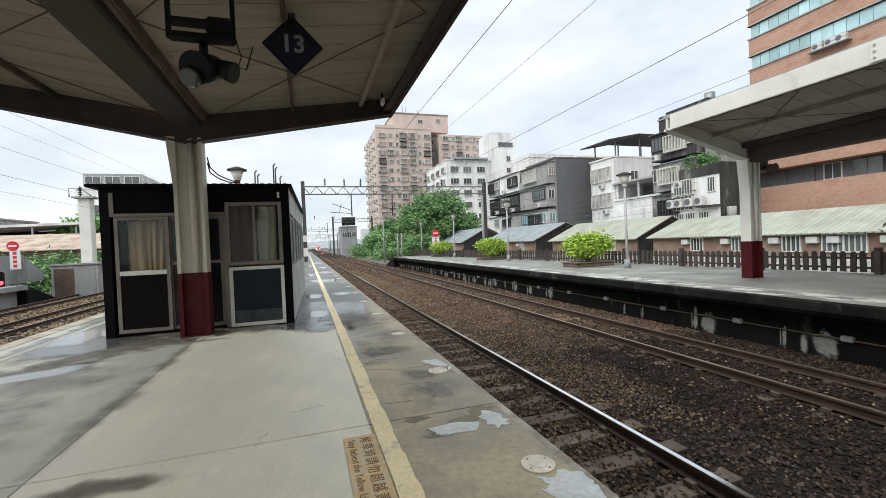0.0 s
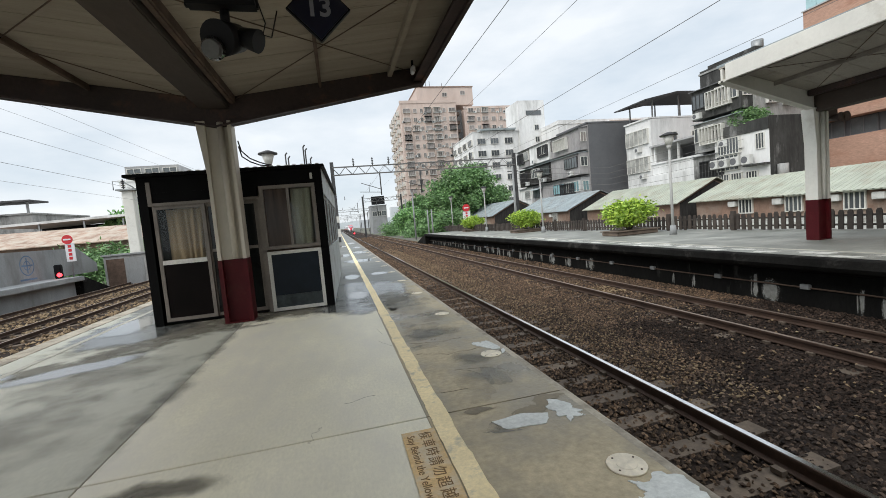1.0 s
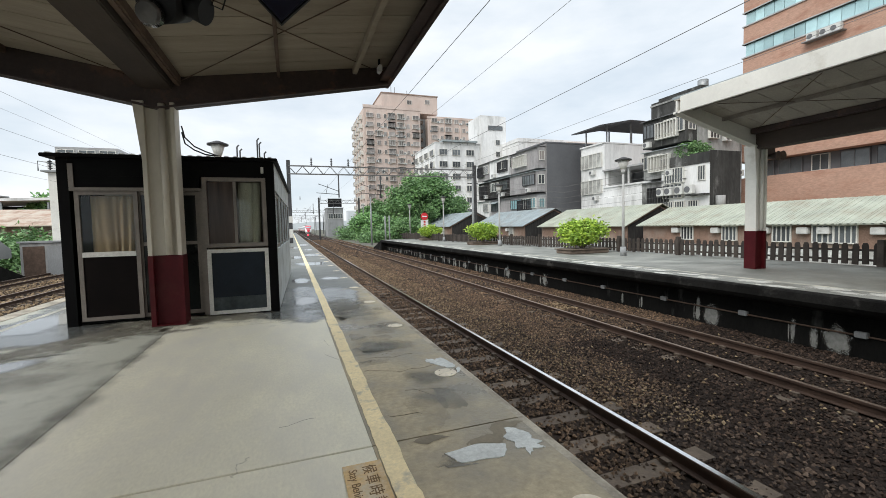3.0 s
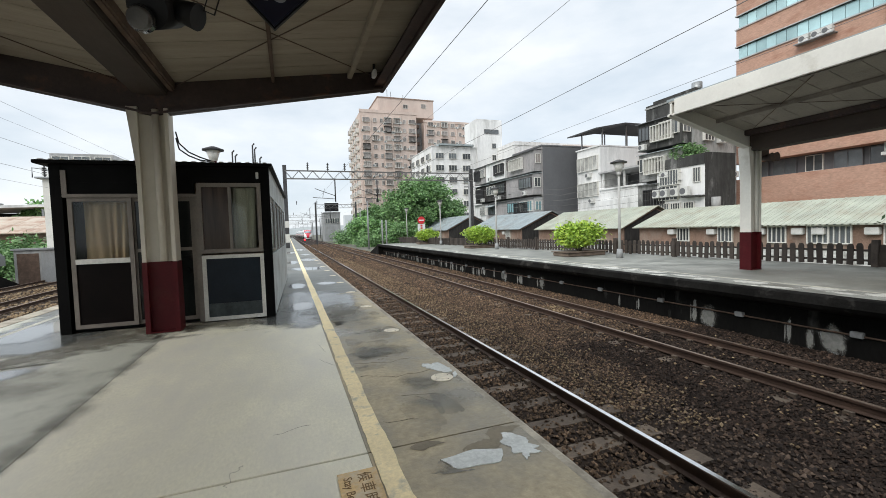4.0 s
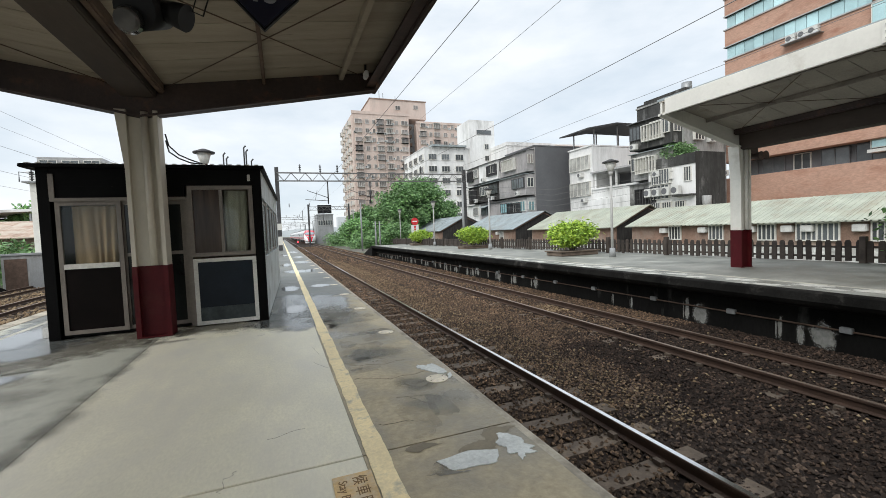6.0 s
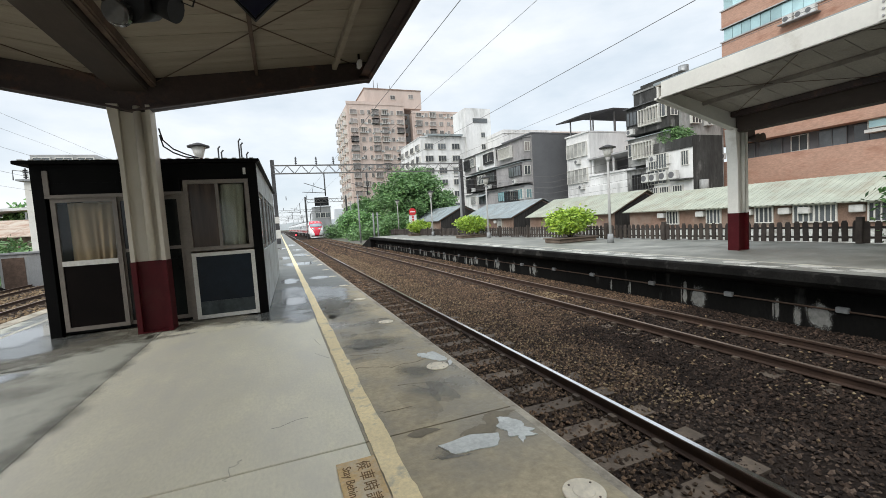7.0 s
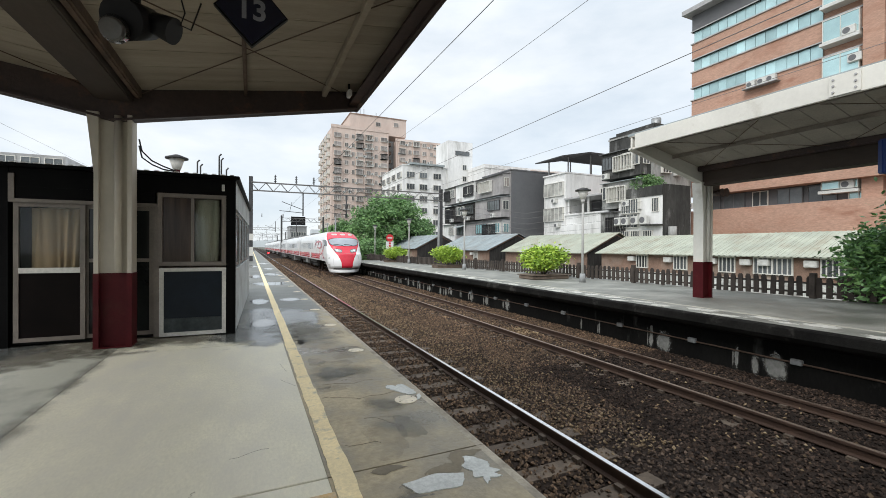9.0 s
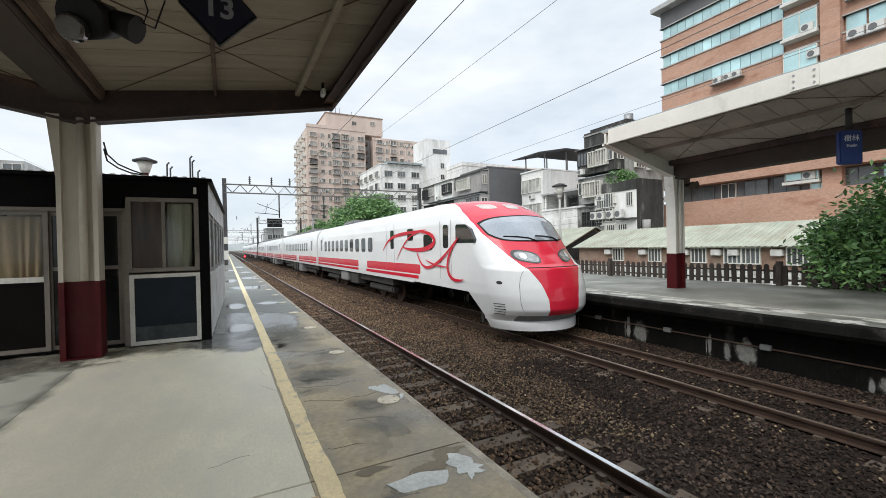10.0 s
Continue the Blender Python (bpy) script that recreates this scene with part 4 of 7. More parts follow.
def house(name, label, x0, x1, y0, y1, z1, wall, category="building", z0=-1.3, parapet=0.0, group=""):
    t = thing(name, label, category, x0, y0, z0, group=group)
    part("wall", B(0, x1 - x0, 0, y1 - y0, 0, z1 - z0), wall, t)
    bm = B(-0.15, x1 - x0 + 0.15, -0.15, y1 - y0 + 0.15, z1 - z0, z1 - z0 + 0.2)
    if parapet:
        for a in ((-0.1, 0.1, -0.1, y1 - y0 + 0.1), (x1 - x0 - 0.1, x1 - x0 + 0.1, -0.1, y1 - y0 + 0.1), (0.1, x1 - x0 - 0.1, -0.1, 0.1)):
            box(bm, *a, z1 - z0 + 0.2, z1 - z0 + 0.2 + parapet)
    part("roof", bm, wall, t)
    return t


WF, PD = M["white_frame"], M["pane_dark"]
# pink apartment tower
tw = thing("apartment_tower", "tall pink-tiled apartment tower with rows of small windows", "building", 25.5, 150, -1.3)
part("wall", B(0, 20.7, 0, 26, 0, 44.6), M["pink"], tw)
# the recess is grey, not pink, to carry its shade
part("wall", B(20.7, 24.0, 4.5, 26, 0, 43.0), M["train_grey"], tw, "recess between the wings, shade put in as grey")
part("wall", B(24.0, 43.5, 1.5, 26, 0, 42.6), M["pink"], tw)
part("roof", B(7.2, 28.5, 3, 22, 44.6, 51.0), M["pink"], tw, "rooftop plant block")
part("parapet", B(-0.2, 20.9, -0.2, 0.2, 44.6, 45.6), M["pink"], tw)
for f in range(13):
    z = 3.4 + 3.15 * f
    for k, u in enumerate((2.0, 5.2, 7.6, 9.8, 13.2, 16.0, 18.8)):
        window_on(tw, "-y", u, z, (2.4, 1.3, 1.0, 2.2, 1.5, 1.1, 2.4)[k], 1.5, 0, WF, M["pane_mid"], 1, (0.7, 0.3, 0.2, 0.7, 0.3, 0.2, 0.7)[k])
    for u in (3.6, 11.6):
        part("pilaster", B(u - 0.25, u + 0.25, -0.3, 0.0, z - 1.6, z + 1.55), M["pink"], tw)
    for k, u in enumerate((26.5, 29.6, 32.0, 35.5, 38.5, 41.5)):
        window_on(tw, "-y", u, z, (2.0, 1.2, 2.4, 1.6, 1.2, 2.0)[k], 1.5, 1.5, WF, M["pane_mid"], 1, (0.7, 0.3, 0.7, 0.3, 0.2, 0.7)[k])
    for k in range(4):
        window_on(tw, "-x", 4 + 6 * k, z, 2.6, 1.5, 0, WF, M["pane_mid"], 1, 1.1)
    part("balcony", B(20.6, 22.4, 2.2, 4.6, z - 0.6, z + 0.5), M["rust"], tw, "rusty balcony rail")
rnd = random.Random(71)
for k in range(64):
    u = rnd.choice((1.0, 4.4, 6.4, 8.8, 11.8, 14.6, 17.4, 19.8, 25.2, 28.2, 30.9, 33.8, 37.2, 40.0))
    ac_unit(tw, "-y", u, 2.7 + 3.15 * rnd.randrange(4, 13) + rnd.uniform(0, 0.8), 0 if u < 21 else 1.5, rnd.uniform(0.9, 1.3), rnd.uniform(0.6, 0.9))
for k in range(44):
    left = rnd.random() < 0.65
    u = rnd.choice((2.0, 5.2, 9.8, 13.2, 18.8)) if left else rnd.choice((26.5, 32.0, 35.5, 41.5))
    bm = sash(bmesh.new(), u - 1.3, u + 1.3, 0, 1.9, (0 if left else 1.5) - 0.95, 0.09, 0.12, 3)
    o = part("window_cage", bm, WF if rnd.random() < 0.7 else M["train_grey"], tw, "barred window cage")
    o.location.z = 3.2 + 3.15 * rnd.randrange(4, 13)
    part("cage_floor", B(u - 1.3, u + 1.3, (0 if left else 1.5) - 0.9, 0 if left else 1.5, -0.08, 0.0), M["train_grey"], o)
    part("cage_roof", B(u - 1.35, u + 1.35, (0 if left else 1.5) - 1.05, 0 if left else 1.5, 1.9, 1.98), M["ac_white"], o)
for u in (1.0, 8.6, 14.6, 20.2, 25.0, 31.0, 37.0, 43.0):
    part("pilaster", B(u - 0.3, u + 0.3, (0 if u < 21 else 1.5) - 0.25, 0 if u < 21 else 1.5, 1, 44.0 if u < 21 else 42.0), M["pink"], tw)
part("parapet", B(23.8, 43.7, 1.3, 1.6, 42.6, 43.5), M["pink"], tw)
part("roof_cap", B(7.0, 28.7, 2.8, 22.2, 51.0, 51.4), M["shed_brick"], tw, "dark coping of the plant block")
for u, h in ((11, 3.2), (12.4, 2.4), (17, 1.6)):
    part("roof_aerial", tube(bmesh.new(), (u, 4, 51.3), (u, 4, 51.3 + h), 0.09, sides=5), M["dark_steel"], tw)
for u, z_ in ((17.5, 47.6), (24.5, 48.2)):
    window_on(tw, "-y", u, z_, 1.8, 1.5, 3, WF, M["pane_mid"], 1, 0.2)

# white block with stair tower
wb = house("apartment_block", "white rendered apartment block with a stair tower", 38.0, 62, 110, 130, 24.0, M["white_wall"])
part("stair_tower", B(13.4, 21.4, -0.6, 8, 0, 33.4), M["white_wall"], wb)
part("roof_shed", B(2, 12.3, -0.8, 8, 25.6, 26.1), M["grey_roof"], wb, "sheet roof over the terrace")
for k in range(5):
    part("shed_post", B(2.2 + k * 2.4, 2.35 + k * 2.4, -0.5, -0.35, 24.9, 25.6), M["steel"], wb)
for f in range(6):
    z = 5.5 + 3.3 * f
    for k, u in enumerate((2.2, 6.0, 10.2)):
        window_on(wb, "-y", u, z, 2.4, 1.6, 0, WF, PD, 2, 0.3)
    for k in range(4):
        window_on(wb, "-x", 2.5 + 5 * k, z, 3.2, 1.6, 0, WF, PD, 2, 0.4)
    window_on(wb, "-y", 18.7, z + 3.2, 1.3, 1.5, -0.6, WF, PD, 1, 0.2)
window_on(wb, "-y", 18.0, 29.4, 4.5, 1.2, -0.6, M["grey_wall"], PD, 0, 0.2)
b2 = house("apartment_block", "long low white block with roof rails", 58, 92, 100, 118, 23.2, M["white_wall"], parapet=0.8)
for f in range(5):
    for k in range(10):
        window_on(b2, "-y", 2 + 3.2 * k, 8 + 3.2 * f, 2.0, 1.5, 0, WF, PD, 1, 0.2)
b3 = house("apartment_block", "long terracotta-roofed block behind the houses", 62, 110, 84, 96, 20.0, M["pink"])

# row houses along the railway
BAYS = {13: ((M["old_wall"], PD), (M["old_wall"], PD), (M["mould_black"], PD)), 1: ((M["white_wall"], PD), (M["gable_dark"], PD), (M["bay_brown"], PD)), 2: ((M["bay_brown"], PD), (M["gable_dark"], PD), (M["white_wall"], PD)),
        3: ((M["grey_wall2"], M["teal_pane"]), (M["bay_brown"], PD), (M["bay_brown"], M["pane_mid"]))}


def row_house(y0, y1, x, z1, wall, side, label, floors, seed, balcony=True, deep=16):
    t = thing("row_house", label, "house", x, y0, -1.3, group="houses along the railway")
    rnd = random.Random(seed)
    W, Hh = y1 - y0, z1 + 1.3
    part("wall", B(0, deep, 0.02, W - 0.02, 0, Hh), wall, t)
    part("side_wall", B(0.05, deep, -0.06, 0.02, 0, Hh - 0.05), side, t)
    part("roof", B(-0.2, deep + 0.2, -0.1, W + 0.05, Hh, Hh + 0.18), side, t)
    for f in range(floors):
        z = 1.2 + f * 3.3 if balcony else (2.2, 6.1, 9.5)[f]
        if balcony and f > 0:
            skin, pane = BAYS.get(seed, ((M["old_wall"], PD), (M["white_wall"], PD), (M["old_wall"], PD)))[f - 1]
            reach = 1.25 + 0.12 * ((f + seed) % 3)
            bay = part("enclosed_balcony", B(-reach, 0.02, 0.2, W - 0.15, z - 0.75, z + 2.2), skin, t, "closed-in balcony bay")
            half_w = (W - 0.35) / 2
            for q in range(2):
                if (q + f + seed) % 3:
                    window_on(bay, "-x", 0.2 + half_w * (q + 0.5), z + 0.3, half_w * 0.86, 1.45, -reach, WF if (f + q) % 2 else M["dark_steel"], pane, 4, 0.22)
            window_on(bay, "-y", -reach * 0.5, z + 0.35, reach * 0.7, 1.3, 0.2, WF, pane, 1, 0.08)
            part("bay_roof", prism(bmesh.new(), [(-reach - 0.35, z + 2.12), (0, z + 2.3), (0, z + 2.36), (-reach - 0.35, z + 2.18)], 0.1, W - 0.05, "y"), M["grey_wall"] if f % 2 else M["grey_roof"], bay, "sheet roof over the bay")
        n = max(1, int(W / 2.6)) if balcony else 1
        for k in range(n):
            if balcony:
                window_on(t, "-x", W * (k + 0.5) / n, z + 0.4, W / n * 0.74, 1.5, 0, WF, PD, 2, 0.1)
            else:
                window_on(t, "-x", W * 0.5, z + 0.2, W * 0.88, 1.85, 0, WF, M["pane_pale"], 4, 0.28)
        if balcony and f > 0:
            u0 = rnd.uniform(0.3, W * 0.5)
            kind = rnd.choice(("awning", "cage", "panel", "cage"))
            if kind == "awning":
                part("awning", prism(bmesh.new(), [(-2.3, z + 1.5), (-1.3, z + 1.9), (-1.3, z + 1.95), (-2.3, z + 1.55)], u0, u0 + W * 0.4, "y"), M["grey_roof"], t, "sheet awning")
            elif kind == "cage":
                bm = sash(bmesh.new(), u0, u0 + W * 0.45, z - 0.1, z + 1.6, 0, 0.07, 0.45, 6)
                o = part("window_cage", bm, WF if rnd.random() < 0.6 else M["dark_steel"], t, "barred window cage")
                o.matrix_basis = pose(-1.8, u0 * 2 + W * 0.45, 0, 0, 0, -90)
            else:
                part("laundry_rail", path_tube(bmesh.new(), [(-1.4, u0, z - 0.2), (-1.9, u0, z - 0.2), (-1.9, u0 + W * 0.4, z - 0.2), (-1.4, u0 + W * 0.4, z - 0.2)], 0.03), M["steel"], t, "steel drying rail")
        if rnd.random() < 0.7:
            ac_unit(t, "-x", rnd.uniform(1, W - 1), z - 0.7, -1.45 if balcony and f > 0 else 0)
    return t


row_house(66, 71, 34, 10.4, M["grey_wall2"], M["grey_wall2"], "narrow grey row house with caged balconies", 4, 1)
row_house(59, 66, 34, 12.2, M["white_wall"], M["grey_wall2"], "pale row house with a dark caged balcony", 4, 2)
row_house(51.0, 59, 34, 12.5, M["bay_brown"], M["grey_wall"], "grey row house with a blank dark gable wall", 4, 3)
wh = row_house(44.1, 48.6, 38, 11.3, M["white_wall"], M["white_wall"], "white rendered house with a rooftop shelter", 3, 4, balcony=False)
for u, z in ((3.2, 9.6), (6.6, 9.6)):
    window_on(wh, "-y", u, z, 1.2, 1.3, -0.06, WF, PD, 1, 0.1)
for x in (0.6, 4.5, 8.5, 12.5):
    for y in (0.2, 4.2):
        part("shelter_post", B(x, x + 0.14, y, y + 0.14, 12.7, 15.4 if x > 4 else 15.0), M["steel"], wh)
bm = prism(bmesh.new(), [(-1.2, 14.7), (3.5, 15.6), (13, 15.6), (13, 15.4), (3.5, 15.4), (-1.2, 14.55)], -0.8, 5.0, "y")
part("shelter_roof", bm, M["dark_steel"], wh, "dark sheet shelter roof on posts")
lw = house("row_house", "low white house with an open covered terrace", 38.0, 52, 36.6, 44.0, 5.6, M["white_wall"], "house", group="houses along the railway")
part("terrace_wall", B(-0.3, 0.0, 0, 7.4, 4.2, 5.6), M["white_wall"], lw)
for y in (0.2, 3.5, 7.1):
    part("terrace_post", B(0.2, 0.4, y, y + 0.2, 7.0, 9.0), M["white_wall"], lw)
part("terrace_roof", B(-0.3, 8, -0.2, 7.5, 9.0, 9.2), M["grey_wall2"], lw)
part("terrace_back", B(4.5, 4.7, 0, 7.4, 7.1, 9.0), M["grey_wall"], lw)
window_on(lw, "-x", 3.6, 7.3, 2.2, 1.4, 4.5, WF, PD, 1, 0.1)
ob_ = row_house(30.8, 36.55, 38, 13.7, M["old_wall"], M["old_wall"], "mould-blackened concrete house with caged windows", 4, 13, deep=6)
part("roof_room", B(0.6, 5.5, 0.3, 5.4, 15.2, 15.9), M["mould_black"], ob_)
part("parapet", B(-0.12, 0.0, 0.05, 5.7, 13.2, 15.4), M["mould_black"], ob_, "mould-black parapet")
for u, z in ((1.6, 3.6), (3.6, 7.2), (1.8, 10.6)):
    window_on(ob_, "-y", u, z, 1.3, 1.4, -0.06, WF, PD, 2, 0.3)
    ac_unit(ob_, "-y", u + 1.7, z - 0.2, -0.06)
part("water_tank", tube(bmesh.new(), (3, 2, 15.9), (3, 2, 17.1), 0.5, sides=14), M["steel"], ob_, "steel water tank")
fh = thing("row_house", "stained lower house with an overgrown terrace and a mould-black side wall", "house", 36.5, 28.4, -1.3, group="houses along the railway")
part("wall", B(0, 1.42, 0.03, 5.4, 0, 8.4), M["white_wall"], fh)
part("side_wall", B(0.02, 4.0, 0.0, 0.03, 0, 9.0), M["mould_black"], fh, "mould-black side wall")
part("wall", B(1.42, 4.0, 0.03, 2.3, 0, 8.9), M["mould_black"], fh)
part("parapet", B(-0.1, 0.0, 0.0, 5.4, 7.9, 8.9), M["mould_black"], fh, "mould-black parapet")
window_on(fh, "-x", 3.7, 6.3, 2.2, 1.5, 0, WF, PD, 6, 0.35)
window_on(fh, "-x", 0.8, 6.3, 0.8, 1.4, 0, WF, PD, 2, 0.12)
for u in (0.6, 1.7, 2.8, 4.0, 5.0):
    if u > 1:
        ac_unit(fh, "-x", u, 5.1, -0.25, 0.85, 0.85)
for u in (1.6, 3.1, 4.4):
    window_on(fh, "-x", u, 3.4, 1.1, 1.1, 0, WF, PD, 3, 0.2)
part("ledge", B(-0.7, 0, 0.0, 2.0, 4.9, 5.05), M["mould_black"], fh)
part("water_tank", tube(bmesh.new(), (0.8, -0.45, 3.6), (0.8, -0.45, 4.8), 0.4, sides=14), M["old_wall"], fh, "stained water tank")
part("tank_shelf", B(0.3, 1.4, -0.95, 0.0, 3.45, 3.6), M["mould_black"], fh)

# orange office building
of = thing("office_building", "orange-brown brick office building with blue-green window bands", "building", 46, -34, -1.3)
part("wall", B(0.3, 30, 0, 66, 0, 29.2), M["orange"], of)
for f in range(8):
    z = 3.52 + 3.22 * f
    if f >= 4:
        part("spandrel", B(-0.1, 0.3, 34, 66.1, z + 1.3, z + 3.12), M["orange"] if f < 7 else M["grey_wall"], of, "brick spandrel band" if f < 7 else "grey parapet band")
        part("ledge", B(-0.22, 0.3, 33.9, 66.2, z - 0.12, z), M["grey_wall2"], of, "grey window ledge")
        part("ledge", B(-0.2, 0.3, 33.9, 66.2, z + 1.3, z + 1.4), M["grey_wall2"], of)
        for k in range(13):
            part("pane", B(0.1, 0.2, 54.05 + k * 0.92, 54.93 + k * 0.92, z, z + 1.3), M["band_glass"], of)
        for k in range(9):
            part("pane", B(0.1, 0.2, 37.2 + k * 1.4, 38.45 + k * 1.4, z, z + 1.3), M["band_glass"], of)
for f in range(9):
    z = 4.6 + 3.22 * f
    part("pier", B(-0.6, 0.295, 49.8, 51.1, z - 3.015, z + 0.2), M["orange"], of)
    window_on(of, "-x", 52.6, z, 2.5, 1.9, 0.0, WF, M["band_glass"], 1, 0.5)
    part("balcony", B(-0.75, 0.3, 51.25, 53.95, z - 0.36, z - 0.1), M["ac_white"], of, "pale projecting window sill")
    ac_unit(of, "-x", 51.6 + (f % 2) * 0.4, z + 0.75 - (f % 2) * 0.8, -0.25, 0.9, 0.7)
    if f >= 4:
        for u in (48.9, 47.7):
            ac_unit(of, "-x", u, z - 1.95, -0.12, 1.05, 0.75)
        part("ac_shelf", B(-0.65, -0.1, 47.1, 49.5, z - 2.03, z - 1.955), M["steel"], of)
for z0, z1 in ((3.2, 6.8), (8.5, 13.6)):
    part("brick_balcony", B(-1.3, 0.3, 42, 66, z0, z1), M["orange"], of, "brick balcony parapet")
# thin dark sheet on the brick: shade between the balconies, put in as colour
part("balcony_recess", B(0.28, 0.31, 42, 66, 6.4, 9.0), M["grey_wall"], of)
for k in range(9):
    window_on(of, "-x", 44 + k * 2.5, 6.9, 2.1 if k % 3 else 1.4, 1.5, 0.25, M["grey_wall"] if k % 3 else WF, M["band_glass"] if k < 5 and k % 2 else PD, 1, 0.2)
for y in (59.6, 58.6, 57.8):
    ac_unit(of, "-x", y, 18.8, -0.2, 0.8, 0.62)
part("ac_shelf", B(-0.8, -0.1, 57.2, 60.3, 18.7, 18.78), M["steel"], of, "steel shelf for air conditioners")
part("roof", B(-1.2, 30, -0.5, 66.6, 29.2, 29.7), M["grey_wall2"], of)
part("roof_room", B(0.5, 12, 40, 62, 29.7, 33), M["grey_wall"], of)


# ---- sheds behind the fence ----
def shed(x0, x1, y0, y1, eave, ridge, roof, label, gable=False, windows=()):
    t = thing("shed", label, "shed", x0, y0, -1.3, group="sheds behind the fence")
    W, D = y1 - y0, x1 - x0
    e, r = eave + 1.3, ridge + 1.3
    part("wall", prism(bmesh.new(), [(0, 0), (D, 0), (D, e), (D / 2, r - 0.1), (0, e)], 0, W, "y"), M["shed_brick"], t, "weathered brick wall")
    # black sheet added over the brick gable in place of its shade
    part("gable_panel", prism(bmesh.new(), [(0.1, 0), (D - 0.1, 0), (D - 0.1, e - 0.1), (D / 2, r - 0.25), (0.1, e - 0.1)], -0.06, -0.004, "y"), M["gable_dark"], t, "added black panel for the gable's shade")
    part("plinth", B(-0.06, -0.003, 0, W, 0.0, 0.98), M["whitewash"], t, "pebbled whitewashed plinth")
    for s in (0, 1):
        n = max(4, int(W / 0.9))
        for k in range(n):
            a, b = -0.3 + (W + 0.6) * k / n, -0.3 + (W + 0.6) * (k + 1) / n
            if s == 0:
                sec = [(-0.45, e - 0.12), (D / 2, r), (D / 2, r + 0.05), (-0.45, e - 0.06)]
            else:
                sec = [(D + 0.45, e - 0.12), (D / 2, r), (D / 2, r + 0.05), (D + 0.45, e - 0.06)]
            bm = prism(bmesh.new(), sec, a, b - 0.02, "y")
            for j in range(3):
                yy = a + (b - a) * (j + 0.5) / 3
                prism(bm, [(p[0], p[1] + (0.016 if i > 1 else 0.01)) for i, p in enumerate(sec)], yy - 0.05, yy + 0.05, "y")
            part("roof_sheet", bm, roof, t)
    for u in windows:
        window_on(t, "-x", u, 1.24, 0.98, 0.95, 0, WF, PD, 3, 0.12)
        ac_unit(t, "-x", u + 0.85, 1.72, 0, 0.55, 0.36, 0.3)
    return t


shed(26, 32, -6, 25.8, 1.02, 2.3, M["green_roof"], "brick shed with a pale green sheet roof and grilled windows", windows=(13.0, 16.8, 18.95, 19.9, 21.85, 24.85, 27.85, 9.0, 6))
shed(26, 33, 27.5, 40, 1.0, 2.7, M["green_roof"], "brick shed with a pale green gabled sheet roof", windows=(3, 8))
shed(25, 33, 42, 56, 1.1, 3.0, M["grey_roof"], "shed with a blue-grey sheet roof", windows=(3, 8, 12))
shed(23, 31, 60, 76, 1.2, 3.3, M["grey_roof"], "shed with a blue-grey sheet roof", windows=(4, 9))


# ---- train ----
def plan(x, w):
    """How far the nose is drawn back at x across a width of w to each side."""
    return 1.2 * (1 - (1 - min(abs(x) / w, 1) ** 2) ** 0.48)


def ramp(v, pts):
    for (a, p), (b, q) in zip(pts, pts[1:]):
        if v <= b:
            return p + (q - p) * (v - a) / (b - a)
    return pts[-1][1]


NOSE = [(0.22, -0.5), (0.4, -0.46), (0.44, -0.4), (0.5, -0.44), (0.6, -0.62), (0.72, -0.72), (0.95, -0.71), (1.23, -0.66), (1.66, -0.53), (1.7, -0.5), (1.74, -0.38),
        (2.0, -0.12), (2.43, 0.2), (2.84, 0.55), (3.05, 0.86), (3.32, 1.37), (3.45, 1.75), (3.54, 2.2), (3.6, 3.2), (3.64, 4.6)]
HALF = [(0.22, 1.16), (0.45, 1.26), (1.05, 1.39), (1.3, 1.4), (2.5, 1.4), (2.9, 1.37), (3.2, 1.29), (3.4, 1.16), (3.52, 1.0), (3.58, 0.8), (3.62, 0.5), (3.64, 0.05)]
MASK = [(0.6, 0.42), (1.0, 0.46), (1.35, 0.58), (1.72, 0.8), (2.0, 0.96), (2.3, 1.12), (2.55, 1.23), (2.9, 1.28), (3.2, 1.22), (3.4, 1.1), (3.54, 0.94)]
train = thing("express_train", "white and red express train with a sloping streamlined nose", "train", 7.02, 0, RAIL)
def nose_point(z, u):
    w, s0 = ramp(z, HALF), ramp(z, NOSE)
    if abs(u) <= 1:
        x = w * math.sin(u * math.pi / 2)
        return x, s0 + plan(x, w), z
    s1 = s0 + 1.2
    back = 0.5 + (z - 0.22) * 1.05 if z < 1.06 else 5.0
    return math.copysign(w, u), s1 + (abs(u) - 1) * max(back - s1, 0.02), z


def nose_at(x, z, out=0.0):
    """The nose surface at x and height z, lifted by out."""
    w = ramp(z, HALF)
    return x, ramp(z, NOSE) + plan(x, w) - out, z


def grid_mesh(bm, rows, flip=False):
    """A smooth sheet through rows of points."""
    vs = [[bm.verts.new(p) for p in row] for row in rows]
    for a, b in zip(vs, vs[1:]):
        for k in range(len(a) - 1):
            f = bm.faces.new((a[k], a[k + 1], b[k + 1], b[k]))
            f.smooth = True
    return bm


Z_LOW = [0.22, 0.3, 0.4, 0.44]
Z_MID = [0.6 + 2.94 * k / 84 for k in range(85)]
Z_TOP = [3.54, 3.555, 3.57, 3.58, 3.59, 3.6, 3.615, 3.63, 3.64]
U_ALL = [-2, -1.5] + [-1 + k / 40 for k in range(81)] + [1.5, 2]
mask_u = lambda z: math.asin(min(ramp(z, MASK) / ramp(z, HALF), 1.0)) * 2 / math.pi
shell = bmesh.new()
grid_mesh(shell, [[nose_point(z, u) for u in U_ALL] for z in Z_LOW])
grid_mesh(shell, [[nose_point(z, u) for u in U_ALL] for z in Z_TOP])
